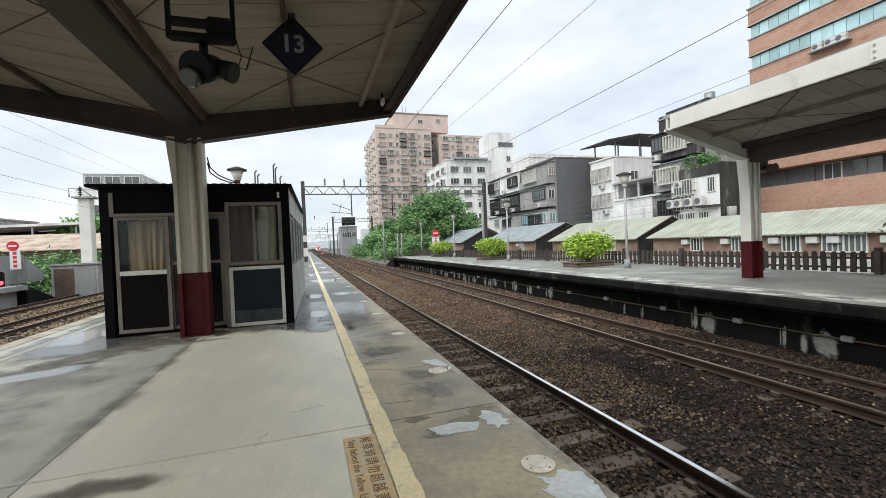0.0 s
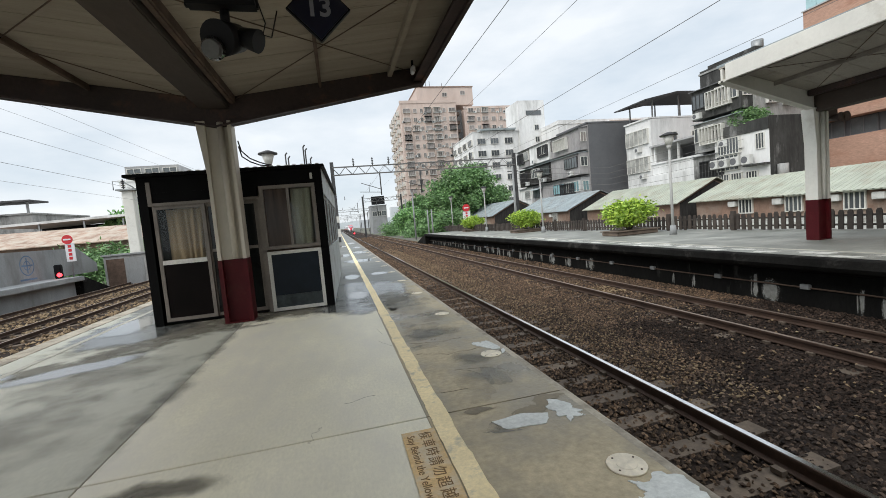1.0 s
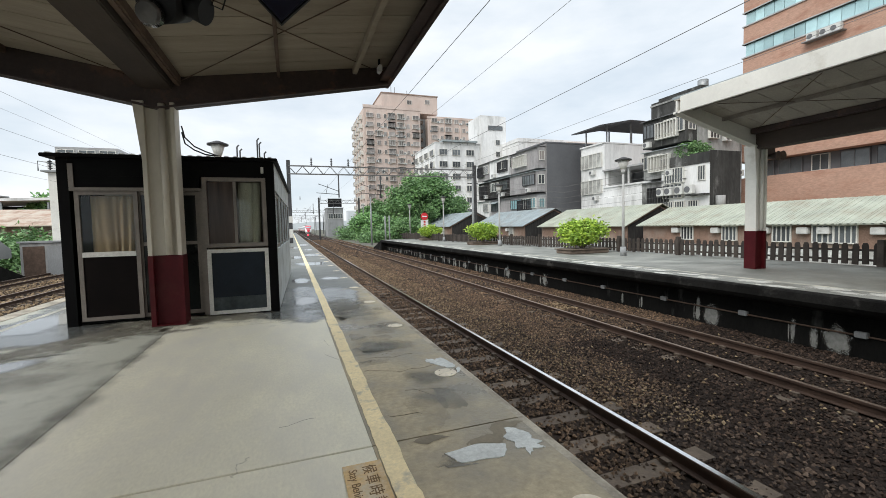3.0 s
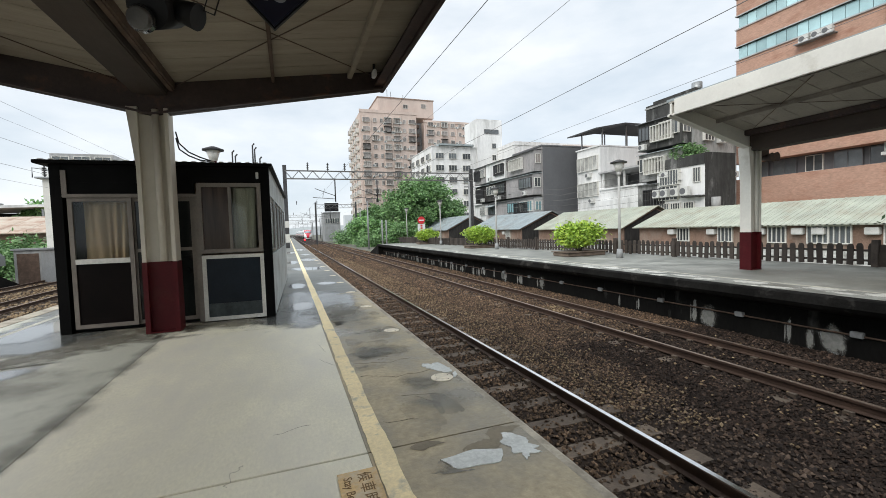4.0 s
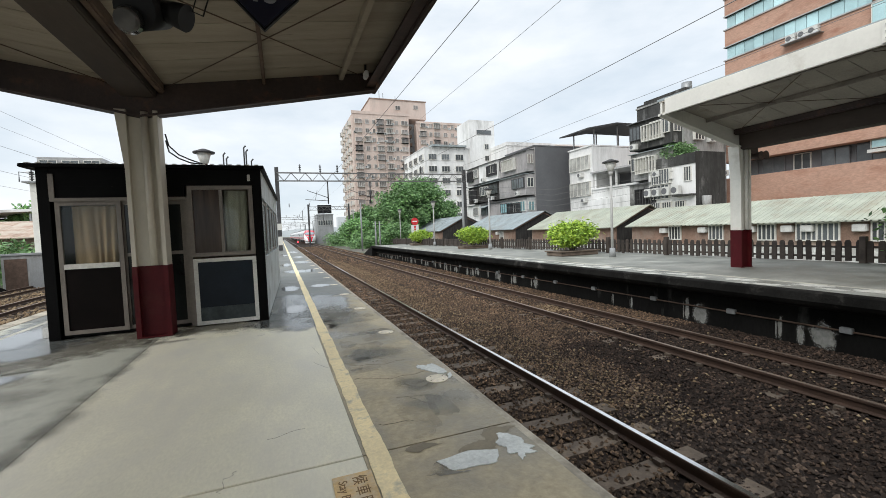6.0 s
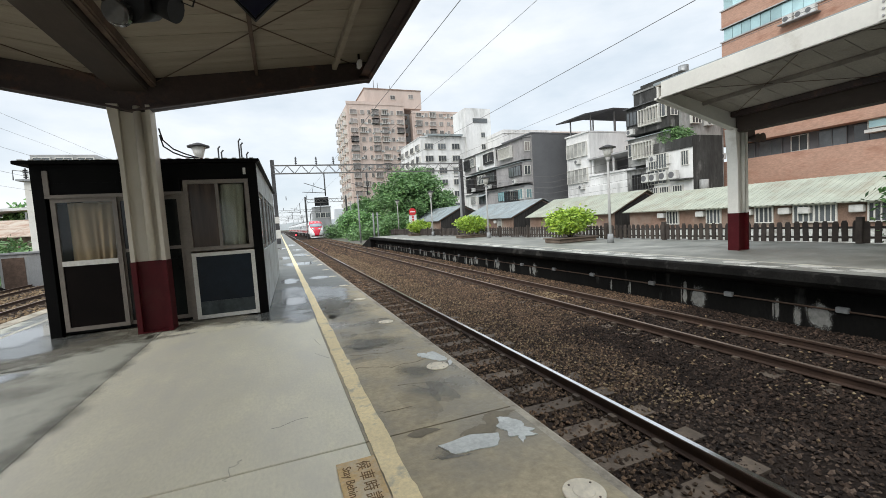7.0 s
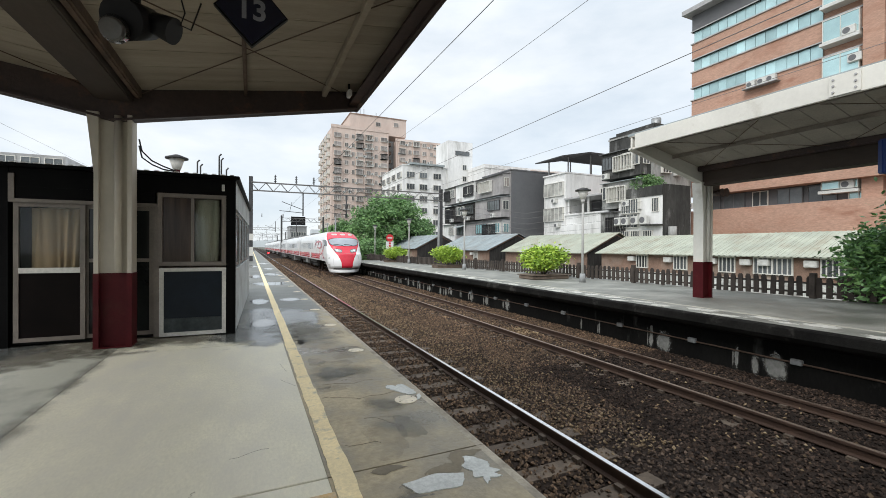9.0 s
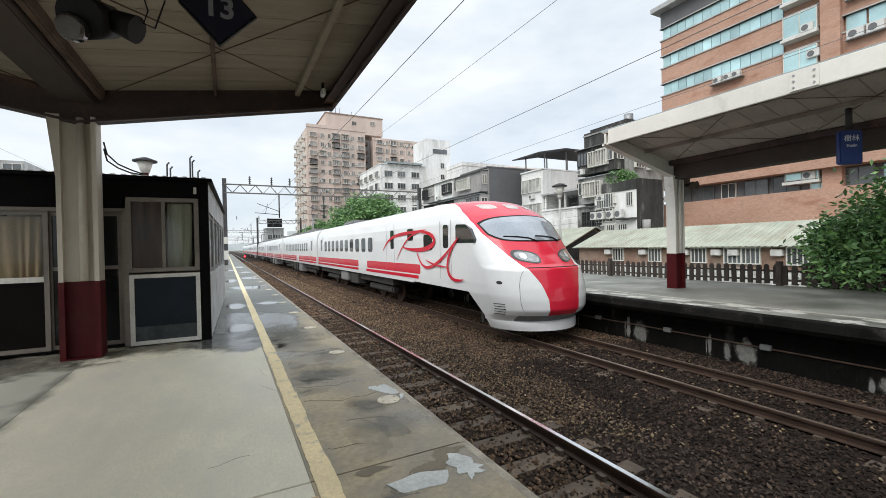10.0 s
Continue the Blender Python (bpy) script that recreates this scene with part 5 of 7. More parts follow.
for sgn in (-1, 1):
    rows = []
    for z in Z_MID:
        m = mask_u(z)
        cols = [m + (1 - m) * k / 24 for k in range(25)] + [1.5, 2]
        rows.append([nose_point(z, sgn * u) for u in cols])
    grid_mesh(shell, rows)
bmesh.ops.remove_doubles(shell, verts=shell.verts, dist=0.0005)
bmesh.ops.recalc_face_normals(shell, faces=shell.faces)
cab = part("cab_shell", shell, M["train_white"], train, "glossy white nose shell")
part("red_mask", grid_mesh(bmesh.new(), [[nose_point(z, mask_u(z) * (-1 + k / 30)) for k in range(61)] for z in Z_MID]), M["train_red"], cab, "glossy red face")
U_GAP = 0.56
# grey strip paints the shadow side below the coupler cover
part("lower_nose", grid_mesh(bmesh.new(), [[nose_point(z, U_GAP * (-1 + k / 20)) for k in range(41)] for z in (0.44, 0.5, 0.55, 0.6)]), M["train_grey"], cab, "underside of the coupler cover, its shadow put in as grey")
for sgn in (-1, 1):
    cheek = [[nose_point(z, sgn * u) for u in [U_GAP + (1 - U_GAP) * k / 12 for k in range(13)] + [1.5, 2]] for z in (0.44, 0.5, 0.55, 0.6)]
    part("lower_cheek", grid_mesh(bmesh.new(), cheek), M["train_white"], cab)
def screen(grow, out):
    """The windscreen's curved sheet, widened by grow and lifted by out."""
    rows = []
    for k in range(25):
        v = k / 24
        row = []
        for q in range(49):
            a = -1 + q / 24
            lo, hi = 2.36 + 0.03 * a * a + 0.17 * a ** 8 - grow, 3.0 - 0.1 * a * a - 0.1 * a ** 8 + grow
            row.append(nose_at(a * (1.14 + 0.06 * v + grow), lo + (hi - lo) * v, out))
        rows.append(row)
    return grid_mesh(bmesh.new(), rows)


seal = part("windscreen_seal", screen(0.03, 0.012), M["black"], cab, "dark rubber seal")
part("windscreen", screen(0.0, 0.02), M["windshield"], seal, "large curved windscreen")


def nose_disc(hx, hz, rx, rz, tilt, out, power=2.0):
    rows = []
    for k in range(9):
        row = []
        for q in range(33):
            t_ = q * math.tau / 32
            c, s_ = math.cos(t_), math.sin(t_)
            c, s_ = math.copysign(abs(c) ** (2 / power), c), math.copysign(abs(s_) ** (2 / power), s_)
            a, b = rx * c * k / 8, rz * s_ * k / 8
            row.append(nose_at(hx + a * math.cos(tilt) - b * math.sin(tilt), hz + a * math.sin(tilt) + b * math.cos(tilt), out))
        rows.append(row)
    bm = grid_mesh(bmesh.new(), rows)
    bmesh.ops.remove_doubles(bm, verts=bm.verts, dist=0.0005)
    return bm


for sgn in (-1, 1):
    h = part("headlight", nose_disc(0.61 * sgn, 1.97, 0.31, 0.145, 0.2 * sgn, 0.01, 2.8), M["lens_rim"], cab, "slanted headlight in a dark surround")
    part("lens", nose_disc(0.6 * sgn, 1.965, 0.26, 0.11, 0.2 * sgn, 0.018, 2.6), M["lens"], h, "clear lens")
    part("bulb", nose_disc(0.68 * sgn, 1.99, 0.075, 0.07, 0, 0.024, 2.0), M["lens_bright"], h, "bright reflector")
for hx in (-0.66, 0, 0.66):
    part("marker_light", nose_disc(hx, 3.31, 0.2, 0.075, 0, 0.014, 4.0), M["lens_pink"], cab, "upper lamp window")
part("side_mark", nose_disc(-1.3, 1.37, 0.035, 0.04, 0, 0.012), M["train_under"], cab)
bm = bmesh.new()
for foot in (-0.12, 0.66):
    path_tube(bm, [nose_at(foot, 2.33, 0.03), nose_at(foot - 0.22, 2.42, 0.04), nose_at(foot - 0.52, 2.46, 0.04), nose_at(foot - 0.78, 2.47, 0.035)], 0.016)
part("wiper", bm, M["black"], cab)
bm = bmesh.new()
for k in range(30):
    u0, u1 = mask_u(1.71) * (-1 + 2 * k / 30), mask_u(1.71) * (-1 + 2 * (k + 1) / 30)
    for z in (1.71,):
        a, b = nose_point(z, u0), nose_point(z, u1)
        tube(bm, (a[0], a[1] - 0.002, z), (b[0], b[1] - 0.002, z), 0.012, sides=4)
part("coupler_seam", bm, M["train_under"], cab, "dark seam of the coupler cover")
for sgn in (-1, 1):
    rim = [(0.8, 1.71), (0.9, 1.62), (0.97, 1.48), (1.01, 1.3), (1.02, 1.1), (1.01, 0.9), (0.97, 0.75), (0.89, 0.64)]
    part("cover_seam", path_tube(bmesh.new(), [nose_at(sgn * x_, z_, 0.001) for x_, z_ in rim], 0.008, 4), M["train_grey"], cab, "thin seam round the coupler cover")

SECTION = [(-w_, z_) for z_, w_ in HALF[2:]] + [(w_, z_) for z_, w_ in reversed(HALF[2:])]


def plate(x, s0, s1, z0, z1, r=0.06, thick=0.006):
    """A rounded plate on a side of the train."""
    pts = []
    for cx, cz, a0 in ((s1 - r, z1 - r, 0), (s0 + r, z1 - r, 90), (s0 + r, z0 + r, 180), (s1 - r, z0 + r, 270)):
        for k in range(4):
            a = radians(a0 + 30 * k)
            pts.append((cx + r * math.cos(a), cz + r * math.sin(a)))
    return prism(bmesh.new(), pts, x, x + math.copysign(thick, x), "x")


PLATES = {}


def side_piece(name, parent, s, z0, z1, w, side, key, r=0.07):
    k = (w, z0, z1, side, key, r)
    if k not in PLATES:
        me = bpy.data.meshes.new(name)
        bm = plate(1.4 * side, -w / 2, w / 2, z0, z1, r)
        bm.to_mesh(me)
        bm.free()
        me.materials.append(M[key])
        PLATES[k] = me
    return on_mesh(name, PLATES[k], parent, pose(0, s, 0))


def car(s0, s1, lead=False):
    """One coach from s0 to s1 behind the nose."""
    L = s1 - s0
    body = part("coach_body", prism(bmesh.new(), SECTION, s0, s1, "y"), M["train_white"], train, "white coach body")
    mid = (s0 + s1) / 2
    for side in (-1, 1):
        x = 1.4 * side
        if lead:
            wins = [9.7 + 1.03 * k for k in range(10)]
        else:
            wins = [s0 + 4.0 + 1.03 * k for k in range(13)]
        for s in wins:
            side_piece("window", body, s, 2.06, 2.68, 0.62, side, "train_glass", 0.12)
        for s in ((20.3,) if lead else (s0 + 1.9, s1 - 1.9)):
            side_piece("door_window", body, s, 2.1, 2.8, 0.3, side, "train_glass", 0.06)
            for e in (-0.42, 0.42):
                side_piece("door_seam", body, s + e, 1.12, 3.0, 0.025, side, "seam_grey", 0.01)
        for a, b in (((4.4, 10.2), (11.6, s1 - 0.1)) if lead else ((s0 + 0.1, mid - 2.0), (mid - 0.7, s1 - 0.1))):
            side_piece("red_stripe", body, (a + b) / 2, 1.36, 1.67, b - a, side, "train_red", 0.08)
            side_piece("red_stripe", body, (a + b) / 2 + (0.15 if lead and a < 6 else 0), 1.2, 1.31, b - a, side, "train_red", 0.03)
    for k, (p, w, h) in enumerate(((4.5, 3.0, 0.28), (9.5, 2.2, 0.22), (14.0, 3.2, 0.28), (18, 1.6, 0.2))):
        if s0 + p + w < s1 - 0.5 and not (lead and p < 6):
            part("roof_unit", B(-0.8, 0.8, s0 + p, s0 + p + w, 3.5, 3.56 + h, bevel=0.1), M["train_grey"], body, "grey roof equipment")
    part("underframe", B(-1.2, 1.2, s0 + 0.3 + (2.2 if lead else 0), s1 - 0.3, 0.75, 1.06), M["train_under"], body)
    rnd = random.Random(int(s0))
    p = s0 + 7.0
    while p < s1 - 7:
        w = rnd.uniform(0.7, 1.8)
        part("equipment_box", B(-1.3, 1.3, p, p + w, 0.3 + rnd.uniform(0, 0.25), 0.98, bevel=0.03), M["train_grey" if rnd.random() < 0.6 else "train_under"], body, "underfloor equipment box")
        p += w + rnd.uniform(0.1, 0.6)
    for c in (s0 + (4.2 if lead else 3.4), s1 - 3.4):
        bog = part("bogie", box(B(-1.15, -0.85, c - 1.5, c + 1.5, 0.42, 0.66, bevel=0.05), 0.85, 1.15, c - 1.5, c + 1.5, 0.42, 0.66, bevel=0.05), M["train_under"], body)
        for d in (-1.05, 1.05):
            bm = tube(bmesh.new(), (-0.66, c + d, 0.43), (-0.53, c + d, 0.43), 0.43, sides=24)
            tube(bm, (0.53, c + d, 0.43), (0.66, c + d, 0.43), 0.43, sides=24)
            tube(bm, (-0.6, c + d, 0.43), (0.6, c + d, 0.43), 0.07, sides=10)
            part("wheelset", bm, M["rail"], bog, "steel wheels on an axle")
    part("gangway", B(-1.05, 1.05, s1, s1 + 0.5, 1.05, 3.3), M["train_under"], body)
    return body


first = car(5.0, 21.5, lead=True)
s = 22.0
for k in range(7):
    car(s, s + 20.3)
    s += 20.8
for side in (-1, 1):
    x = 1.4 * side
    for sc, z0, z1, w in ((2.6, 2.2, 2.86, 0.32), (3.8, 2.14, 2.62, 0.62), (5.2, 2.46, 2.86, 0.5), (6.97, 2.18, 2.88, 0.34)):
        side_piece("door_window" if w < 0.4 else "window", first if sc > 5 else cab, sc, z0, z1, w, side, "train_glass", 0.08)
    for sc in (2.28, 2.95, 6.75, 7.6):
        side_piece("door_seam", cab, sc, 1.2 if sc > 5 else 1.3, 3.08 if sc > 5 else 2.98, 0.016, side, "seam_grey", 0.006)
    bm = prism(bmesh.new(), [(2.0, 2.33), (2.0, 2.8), (1.93, 2.84), (1.5, 2.82), (1.25, 2.7), (1.02, 2.42), (1.02, 2.33)], 1.3 * side, 1.407 * side, "x")
    bmesh.ops.recalc_face_normals(bm, faces=bm.faces)
    part("cab_window", bm, M["train_glass"], cab, "slanted cab side window")

    def stroke(pts, width, lift):
        """A brush stroke of the emblem, thin at both ends."""
        bm = bmesh.new()
        n = 22
        va, vb = [], []
        P = [Vector(p) for p in pts]
        for k in range(n + 1):
            u = k / n
            q = list(P)
            while len(q) > 1:
                q = [a.lerp(b, u) for a, b in zip(q, q[1:])]
            d = [a.lerp(b, min(u + 0.02, 1)) for a, b in zip(P, P[1:])]
            while len(d) > 1:
                d = [a.lerp(b, min(u + 0.02, 1)) for a, b in zip(d, d[1:])]
            d2 = [a.lerp(b, max(u - 0.02, 0)) for a, b in zip(P, P[1:])]
            while len(d2) > 1:
                d2 = [a.lerp(b, max(u - 0.02, 0)) for a, b in zip(d2, d2[1:])]
            tan = (d[0] - d2[0]).normalized()
            nor = Vector((-tan.y, tan.x)) * width * 0.5 * (0.15 + math.sin(u * math.pi) ** 0.6)
            for row, sgn in ((va, 1), (vb, -1)):
                row.append([bm.verts.new((x + (lift + d_) * side, q[0].x + sgn * nor.x, q[0].y + sgn * nor.y)) for d_ in (0, 0.004)])
        for k in range(n):
            for d_ in (0, 1):
                bm.faces.new((va[k][d_], va[k + 1][d_], vb[k + 1][d_], vb[k][d_]))
            for row in (va, vb):
                bm.faces.new((row[k][0], row[k + 1][0], row[k + 1][1], row[k][1]))
        bmesh.ops.recalc_face_normals(bm, faces=bm.faces)
        return bm

    strokes = ((((8.0, 2.1), (7.2, 2.8), (6.2, 2.7), (5.0, 2.72), (3.9, 2.78)), 0.1), (((6.5, 1.76), (5.7, 2.5), (5.0, 2.72), (4.3, 2.72)), 0.05),
               (((4.4, 2.72), (3.2, 2.76), (2.3, 2.15), (4.4, 2.0), (5.9, 2.25)), 0.13), (((4.6, 2.1), (4.3, 1.6), (4.0, 1.3), (3.0, 1.75), (2.7, 1.9), (1.8, 2.5)), 0.08),
               (((1.8, 2.45), (2.55, 2.1), (2.75, 1.35), (2.2, 1.22), (1.55, 1.36)), 0.09), (((3.9, 1.84), (3.4, 1.7), (3.0, 1.66), (2.4, 1.66)), 0.05))
    for k, (pts, w) in enumerate(strokes):
        part("emblem_stroke", stroke(pts, w, 0.014 + 0.006 * k), M["train_red"], first, "red brush-stroke emblem")
part("nose_inner", B(-1.2, 1.2, 2.6, 5.0, 1.06, 3.2), M["train_under"], cab)
for side in (-1, 1):
    for k in range(5):
        z_ = 0.62 + 0.062 * k
        slot = [nose_at(side * (ramp(z_, HALF) - d_), z_, 0.004) for d_ in (0.012, 0.05, 0.11)]
        part("grille_slot", path_tube(bmesh.new(), slot, 0.011, 4), M["train_under"], cab)
part("skirt_plate", B(-1.25, 1.25, 0.9, 1.0, 0.3, 1.05), M["train_under"], cab)


# ---- masts, gantries and overhead wires ----
def lattice_beam(bm, x0, x1, y, z0, z1, d=0.35, pitch=0.62):
    """A box truss across the tracks."""
    for yy in (y - d / 2, y + d / 2):
        for z in (z0, z1):
            box(bm, x0, x1, yy - 0.035, yy + 0.035, z - 0.035, z + 0.035)
        n = int((x1 - x0) / pitch)
        for k in range(n):
            a, b = x0 + (x1 - x0) * k / n, x0 + (x1 - x0) * (k + 1) / n
            tube(bm, (a, yy, z0 if k % 2 else z1), (b, yy, z1 if k % 2 else z0), 0.02, sides=4)
    return bm


def insulator(bm, x, y, z, h=0.5, r=0.07):
    tube(bm, (x, y, z), (x, y, z + h), r * 0.4, sides=6)
    for k in range(4):
        tube(bm, (x, y, z + h * (0.2 + 0.2 * k)), (x, y, z + h * (0.26 + 0.2 * k)), r, sides=8)
    return bm


def gantry(y, x0, x1, z0, z1, base0, label, stubs=()):
    t = thing("catenary_gantry", label, "gantry", group="gantries over the tracks")
    part("beam", lattice_beam(bmesh.new(), x0, x1, y, z0, z1), M["wire"], t, "weathered steel lattice beam")
    for x, b in ((x0, base0), (x1, -1.25)):
        m = part("mast", B(x - 0.17, x + 0.17, y - 0.17, y + 0.17, b, z1 + 0.5, bevel=0.02), M["dark_steel"], t, "dark steel mast")
        if b == 0:
            part("notice", B(x - 0.2, x + 0.2, y - 0.19, y - 0.175, 1.9, 2.5), M["white_frame"], m, "small white notice")
            part("notice", B(x - 0.2, x + 0.2, y - 0.19, y - 0.175, 0.5, 1.3), M["white_frame"], m, "small white notice")
    for x in stubs:
        part("insulator", insulator(bmesh.new(), x, y, z1, 0.8, 0.11), M["dark_steel"], t)
    for x in (2.92, 7.02):
        bm = path_tube(bmesh.new(), [(x + 1.6, y, z0), (x + 1.6, y, z0 - 2.2)], 0.06, 6)
        path_tube(bm, [(x + 1.6, y, z0 - 1.6), (x - 0.3, y, z0 - 0.9)], 0.03, 5)
        path_tube(bm, [(x + 1.6, y, z0 - 1.9), (x - 0.5, y, z0 - 1.75)], 0.03, 5)
        path_tube(bm, [(x + 0.6, y, z0 - 0.9), (x + 0.4, y, z0 - 1.8)], 0.02, 5)
        part("registration_arm", bm, M["dark_steel"], t, "hanging registration arm")
    return t


gantry(42, 0.0, 18.9, 6.45, 7.2, 0, "steel lattice portal carrying the overhead wires", (2.06, 3.9, 5.5, 14))
for y in (92, 142, 200, 262):
    gantry(y, -1.0 if y > 100 else 5.7, 14, 6.5, 7.2, -1.25, "distant lattice portal over the tracks", (2, 6))


def wire(name, label, x, z, y0=-25, y1=300, r=0.012, sag=0.0, span=50.0):
    bm = bmesh.new()
    pts, y = [], y0
    while y <= y1:
        u = ((y - 42) / span) % 1.0
        pts.append((x, y, z - sag * 4 * u * (1 - u)))
        y += 5 if sag else 25
    path_tube(bm, pts, r, 4)
    return tagged(part(name, bm, M["wire"]), label, "wire", group="overhead wires")


for x, z, sag in ((2.92, 4.62, 0), (7.02, 4.78, 0), (7.02, 7.2, 0.2), (14.0, 6.38, 0), (-9.6, 6.5, 0), (-9.6, 5.15, 0), (-9.6, 4.2, 0), (-12.8, 4.4, 0), (-12.8, 7.4, 0)):
    wire("overhead_wire", "thin dark overhead railway wire", x, z, sag=sag, r=0.0075 if x > 0 else 0.006)
bm = bmesh.new()
for k in range(5):
    path_tube(bm, [(18.9, 42, 4.0 + 0.5 * k), (26, 36, 2.7 + 0.55 * k), (38, 30, 4 + 0.8 * k)], 0.012, 4)
tagged(part("cable_bundle", bm, M["wire"], None), "slack black cables strung between mast and houses", "cables", kind="stuff")


def plain_mast(x, y, top, r=0.11, base=-1.25, label="slim concrete pole beside the tracks"):
    t = thing("pole", label, "pole", x, y, base, group="line-side poles")
    part("shaft", tube(bmesh.new(), (0, 0, 0), (0, 0, top - base), r * 1.15, r * 0.8, sides=10), M["grey_conc"], t)
    part("cross_arm", B(-0.5, 0.5, -0.04, 0.04, top - base - 0.5, top - base - 0.42), M["dark_steel"], t)
    return t


for x, y, top in ((10.8, 60, 5.6), (14.9, 92, 6.5), (9.5, 130, 6), (8.6, 170, 6), (12.8, 60, 2.9), (13.4, 60, 2.9), (-2, 120, 7), (-1, 170, 7), (16, 36, 5.6)):
    plain_mast(x, y, top)

for x, y in ((6.77 - 1.9, 138), (16, 180)):
    t = thing("ground_signal", "low line-side signal showing a red light", "signal", x, y, -1.25, group="signals")
    part("housing", B(-0.25, 0.25, 0, 0.3, 0, 1.0, bevel=0.05), M["black"], t)
    part("lens", tube(bmesh.new(), (0, 0.0, 0.6), (0, -0.06, 0.6), 0.22, sides=16), M["red_light"], t, "glowing red lens")


# ---- platform lamps ----
def lamp(x, y, z, h, label="slim white platform lamp with a flat conical hat"):
    t = thing("platform_lamp", label, "lamp", x, y, z, group="platform lamps")
    part("pole", tube(bmesh.new(), (0, 0, 0), (0, 0, h - 0.5), 0.055, 0.042, sides=12), M["lamp_grey"], t, "pale painted pole")
    part("foot", tube(bmesh.new(), (0, 0, 0), (0, 0, 0.35), 0.13, 0.1, sides=12), M["grey_conc"], t)
    part("collar", tube(bmesh.new(), (0, 0, h - 0.55), (0, 0, h - 0.4), 0.075, 0.085, sides=12), M["maroon" if x < 0 else "lamp_grey"], t)
    part("bowl", tube(bmesh.new(), (0, 0, h - 0.4), (0, 0, h - 0.08), 0.1, 0.2, sides=16), M["white_frame"], t, "white tapered bowl")
    bm = tube(bmesh.new(), (0, 0, h - 0.08), (0, 0, h - 0.04), 0.3, 0.3, sides=20)
    tube(bm, (0, 0, h - 0.04), (0, 0, h + 0.05), 0.29, 0.06, sides=20)
    part("hat", bm, M["dark_steel"], t, "flat dark hat")
    return t


for x, y in ((11.9, 12.8), (11.85, 22.8), (11.9, 32.8), (12.1, 44.0)):
    lamp(x, y, 0.0, 3.68)
lamp(-1.98, 14.6, 0, 4.0)
lamp(-1.98, 34.6, 0, 4.0)
t = thing("roof_aerials", "short dark aerials and brackets on the cabin roof", "aerial", -0.9, 12.6, 2.43)
for x, h in ((-0.35, 1.1), (-0.28, 1.0), (0.15, 1.3), (0.2, 1.2), (0.32, 0.95)):
    part("aerial", path_tube(bmesh.new(), [(x, 0, 0), (x, 0, h), (x + 0.05, 0, h + 0.06)], 0.022, 6), M["dark_steel"], t)


# ---- plants ----
def leaves(centre, radii, clumps, per, size, seed, hollow=0.35, tight=0.26):
    """A crown of many small leaf blades gathered in clumps."""
    r = np.random.RandomState(seed)
    d = r.normal(size=(clumps, 3))
    d /= np.linalg.norm(d, axis=1)[:, None]
    c = d * (hollow + (1 - hollow) * r.rand(clumps, 1) ** 0.5) * np.array(radii)
    spread = np.array(radii).mean() * tight
    p = (c[:, None, :] + r.normal(size=(clumps, per, 3)) * spread * np.array([1, 1, 0.6])).reshape(-1, 3) + np.array(centre)
    n = len(p)
    a = r.normal(size=(n, 3))
    a[:, 2] *= 0.5
    a /= np.linalg.norm(a, axis=1)[:, None]
    b = np.cross(a, r.normal(size=(n, 3)))
    b /= np.linalg.norm(b, axis=1)[:, None]
    sz = size * (0.6 + 0.8 * r.rand(n, 1))
    q = np.stack([p - a * sz, p + b * sz * 0.42, p + a * sz, p - b * sz * 0.42], 1).reshape(-1, 3)
    me = bpy.data.meshes.new("crown")
    me.from_pydata(q.tolist(), [], np.arange(4 * n).reshape(-1, 4).tolist())
    return me


def tree(x, y, h, rad, seed, mat_key="leaf", size=0.28, clumps=70, per=90, z=-1.25, label="broad green tree beside the railway", name="tree"):
    t = thing(name, label, "tree", x, y, z, group="trees")
    rnd = random.Random(seed)
    bm = bmesh.new()
    top = h - rad[2]
    tube(bm, (0, 0, 0), (0.1, 0, top * 0.6), h * 0.035, h * 0.025, sides=9)
    for k in range(6):
        a = k * 1.05 + rnd.uniform(-0.3, 0.3)
        e = (rad[0] * 0.6 * math.cos(a), rad[1] * 0.6 * math.sin(a), top + rad[2] * rnd.uniform(-0.2, 0.5))
        tube(bm, (0.1, 0, top * 0.55), e, h * 0.018, h * 0.005, sides=6)
    part("trunk", bm, M["bark"], t)
    me = leaves((0, 0, top), rad, clumps, per, size, seed, tight=0.26 if rad[0] < 2.5 else 0.15)
    me.materials.append(M[mat_key])
    c = new("crown", me)
    c.parent = t
    return t


tree(23.2, 75, 12.0, (6.6, 5, 5.2), 1, clumps=150, per=190, size=0.26, label="large spreading green tree in front of the tower")
tree(30.0, 80, 8.6, (3.6, 4, 3.2), 2, size=0.26, per=150)
tree(14.6, 84, 5.4, (3.0, 4, 2.4), 3, size=0.24, mat_key="leaf_dark", clumps=70, per=150)
tree(18.6, 96, 8.4, (4.0, 4, 3.6), 4, size=0.28, per=150)
tree(18.6, 112, 6.6, (3.6, 5, 3.0), 5, size=0.32, per=140)
tree(17.0, 66, 4.0, (4.0, 3.0, 2.0), 6, size=0.2, clumps=90, per=120)
tree(13.4, 72, 1.9, (2.2, 4.5, 1.3), 12, size=0.17, clumps=60, per=110, label="low green scrub at the platform end", name="bush")
tree(12.4, 96, 2.4, (2.3, 6.0, 1.6), 13, size=0.2, clumps=60, per=110, label="low green scrub beside the tracks", name="bush")
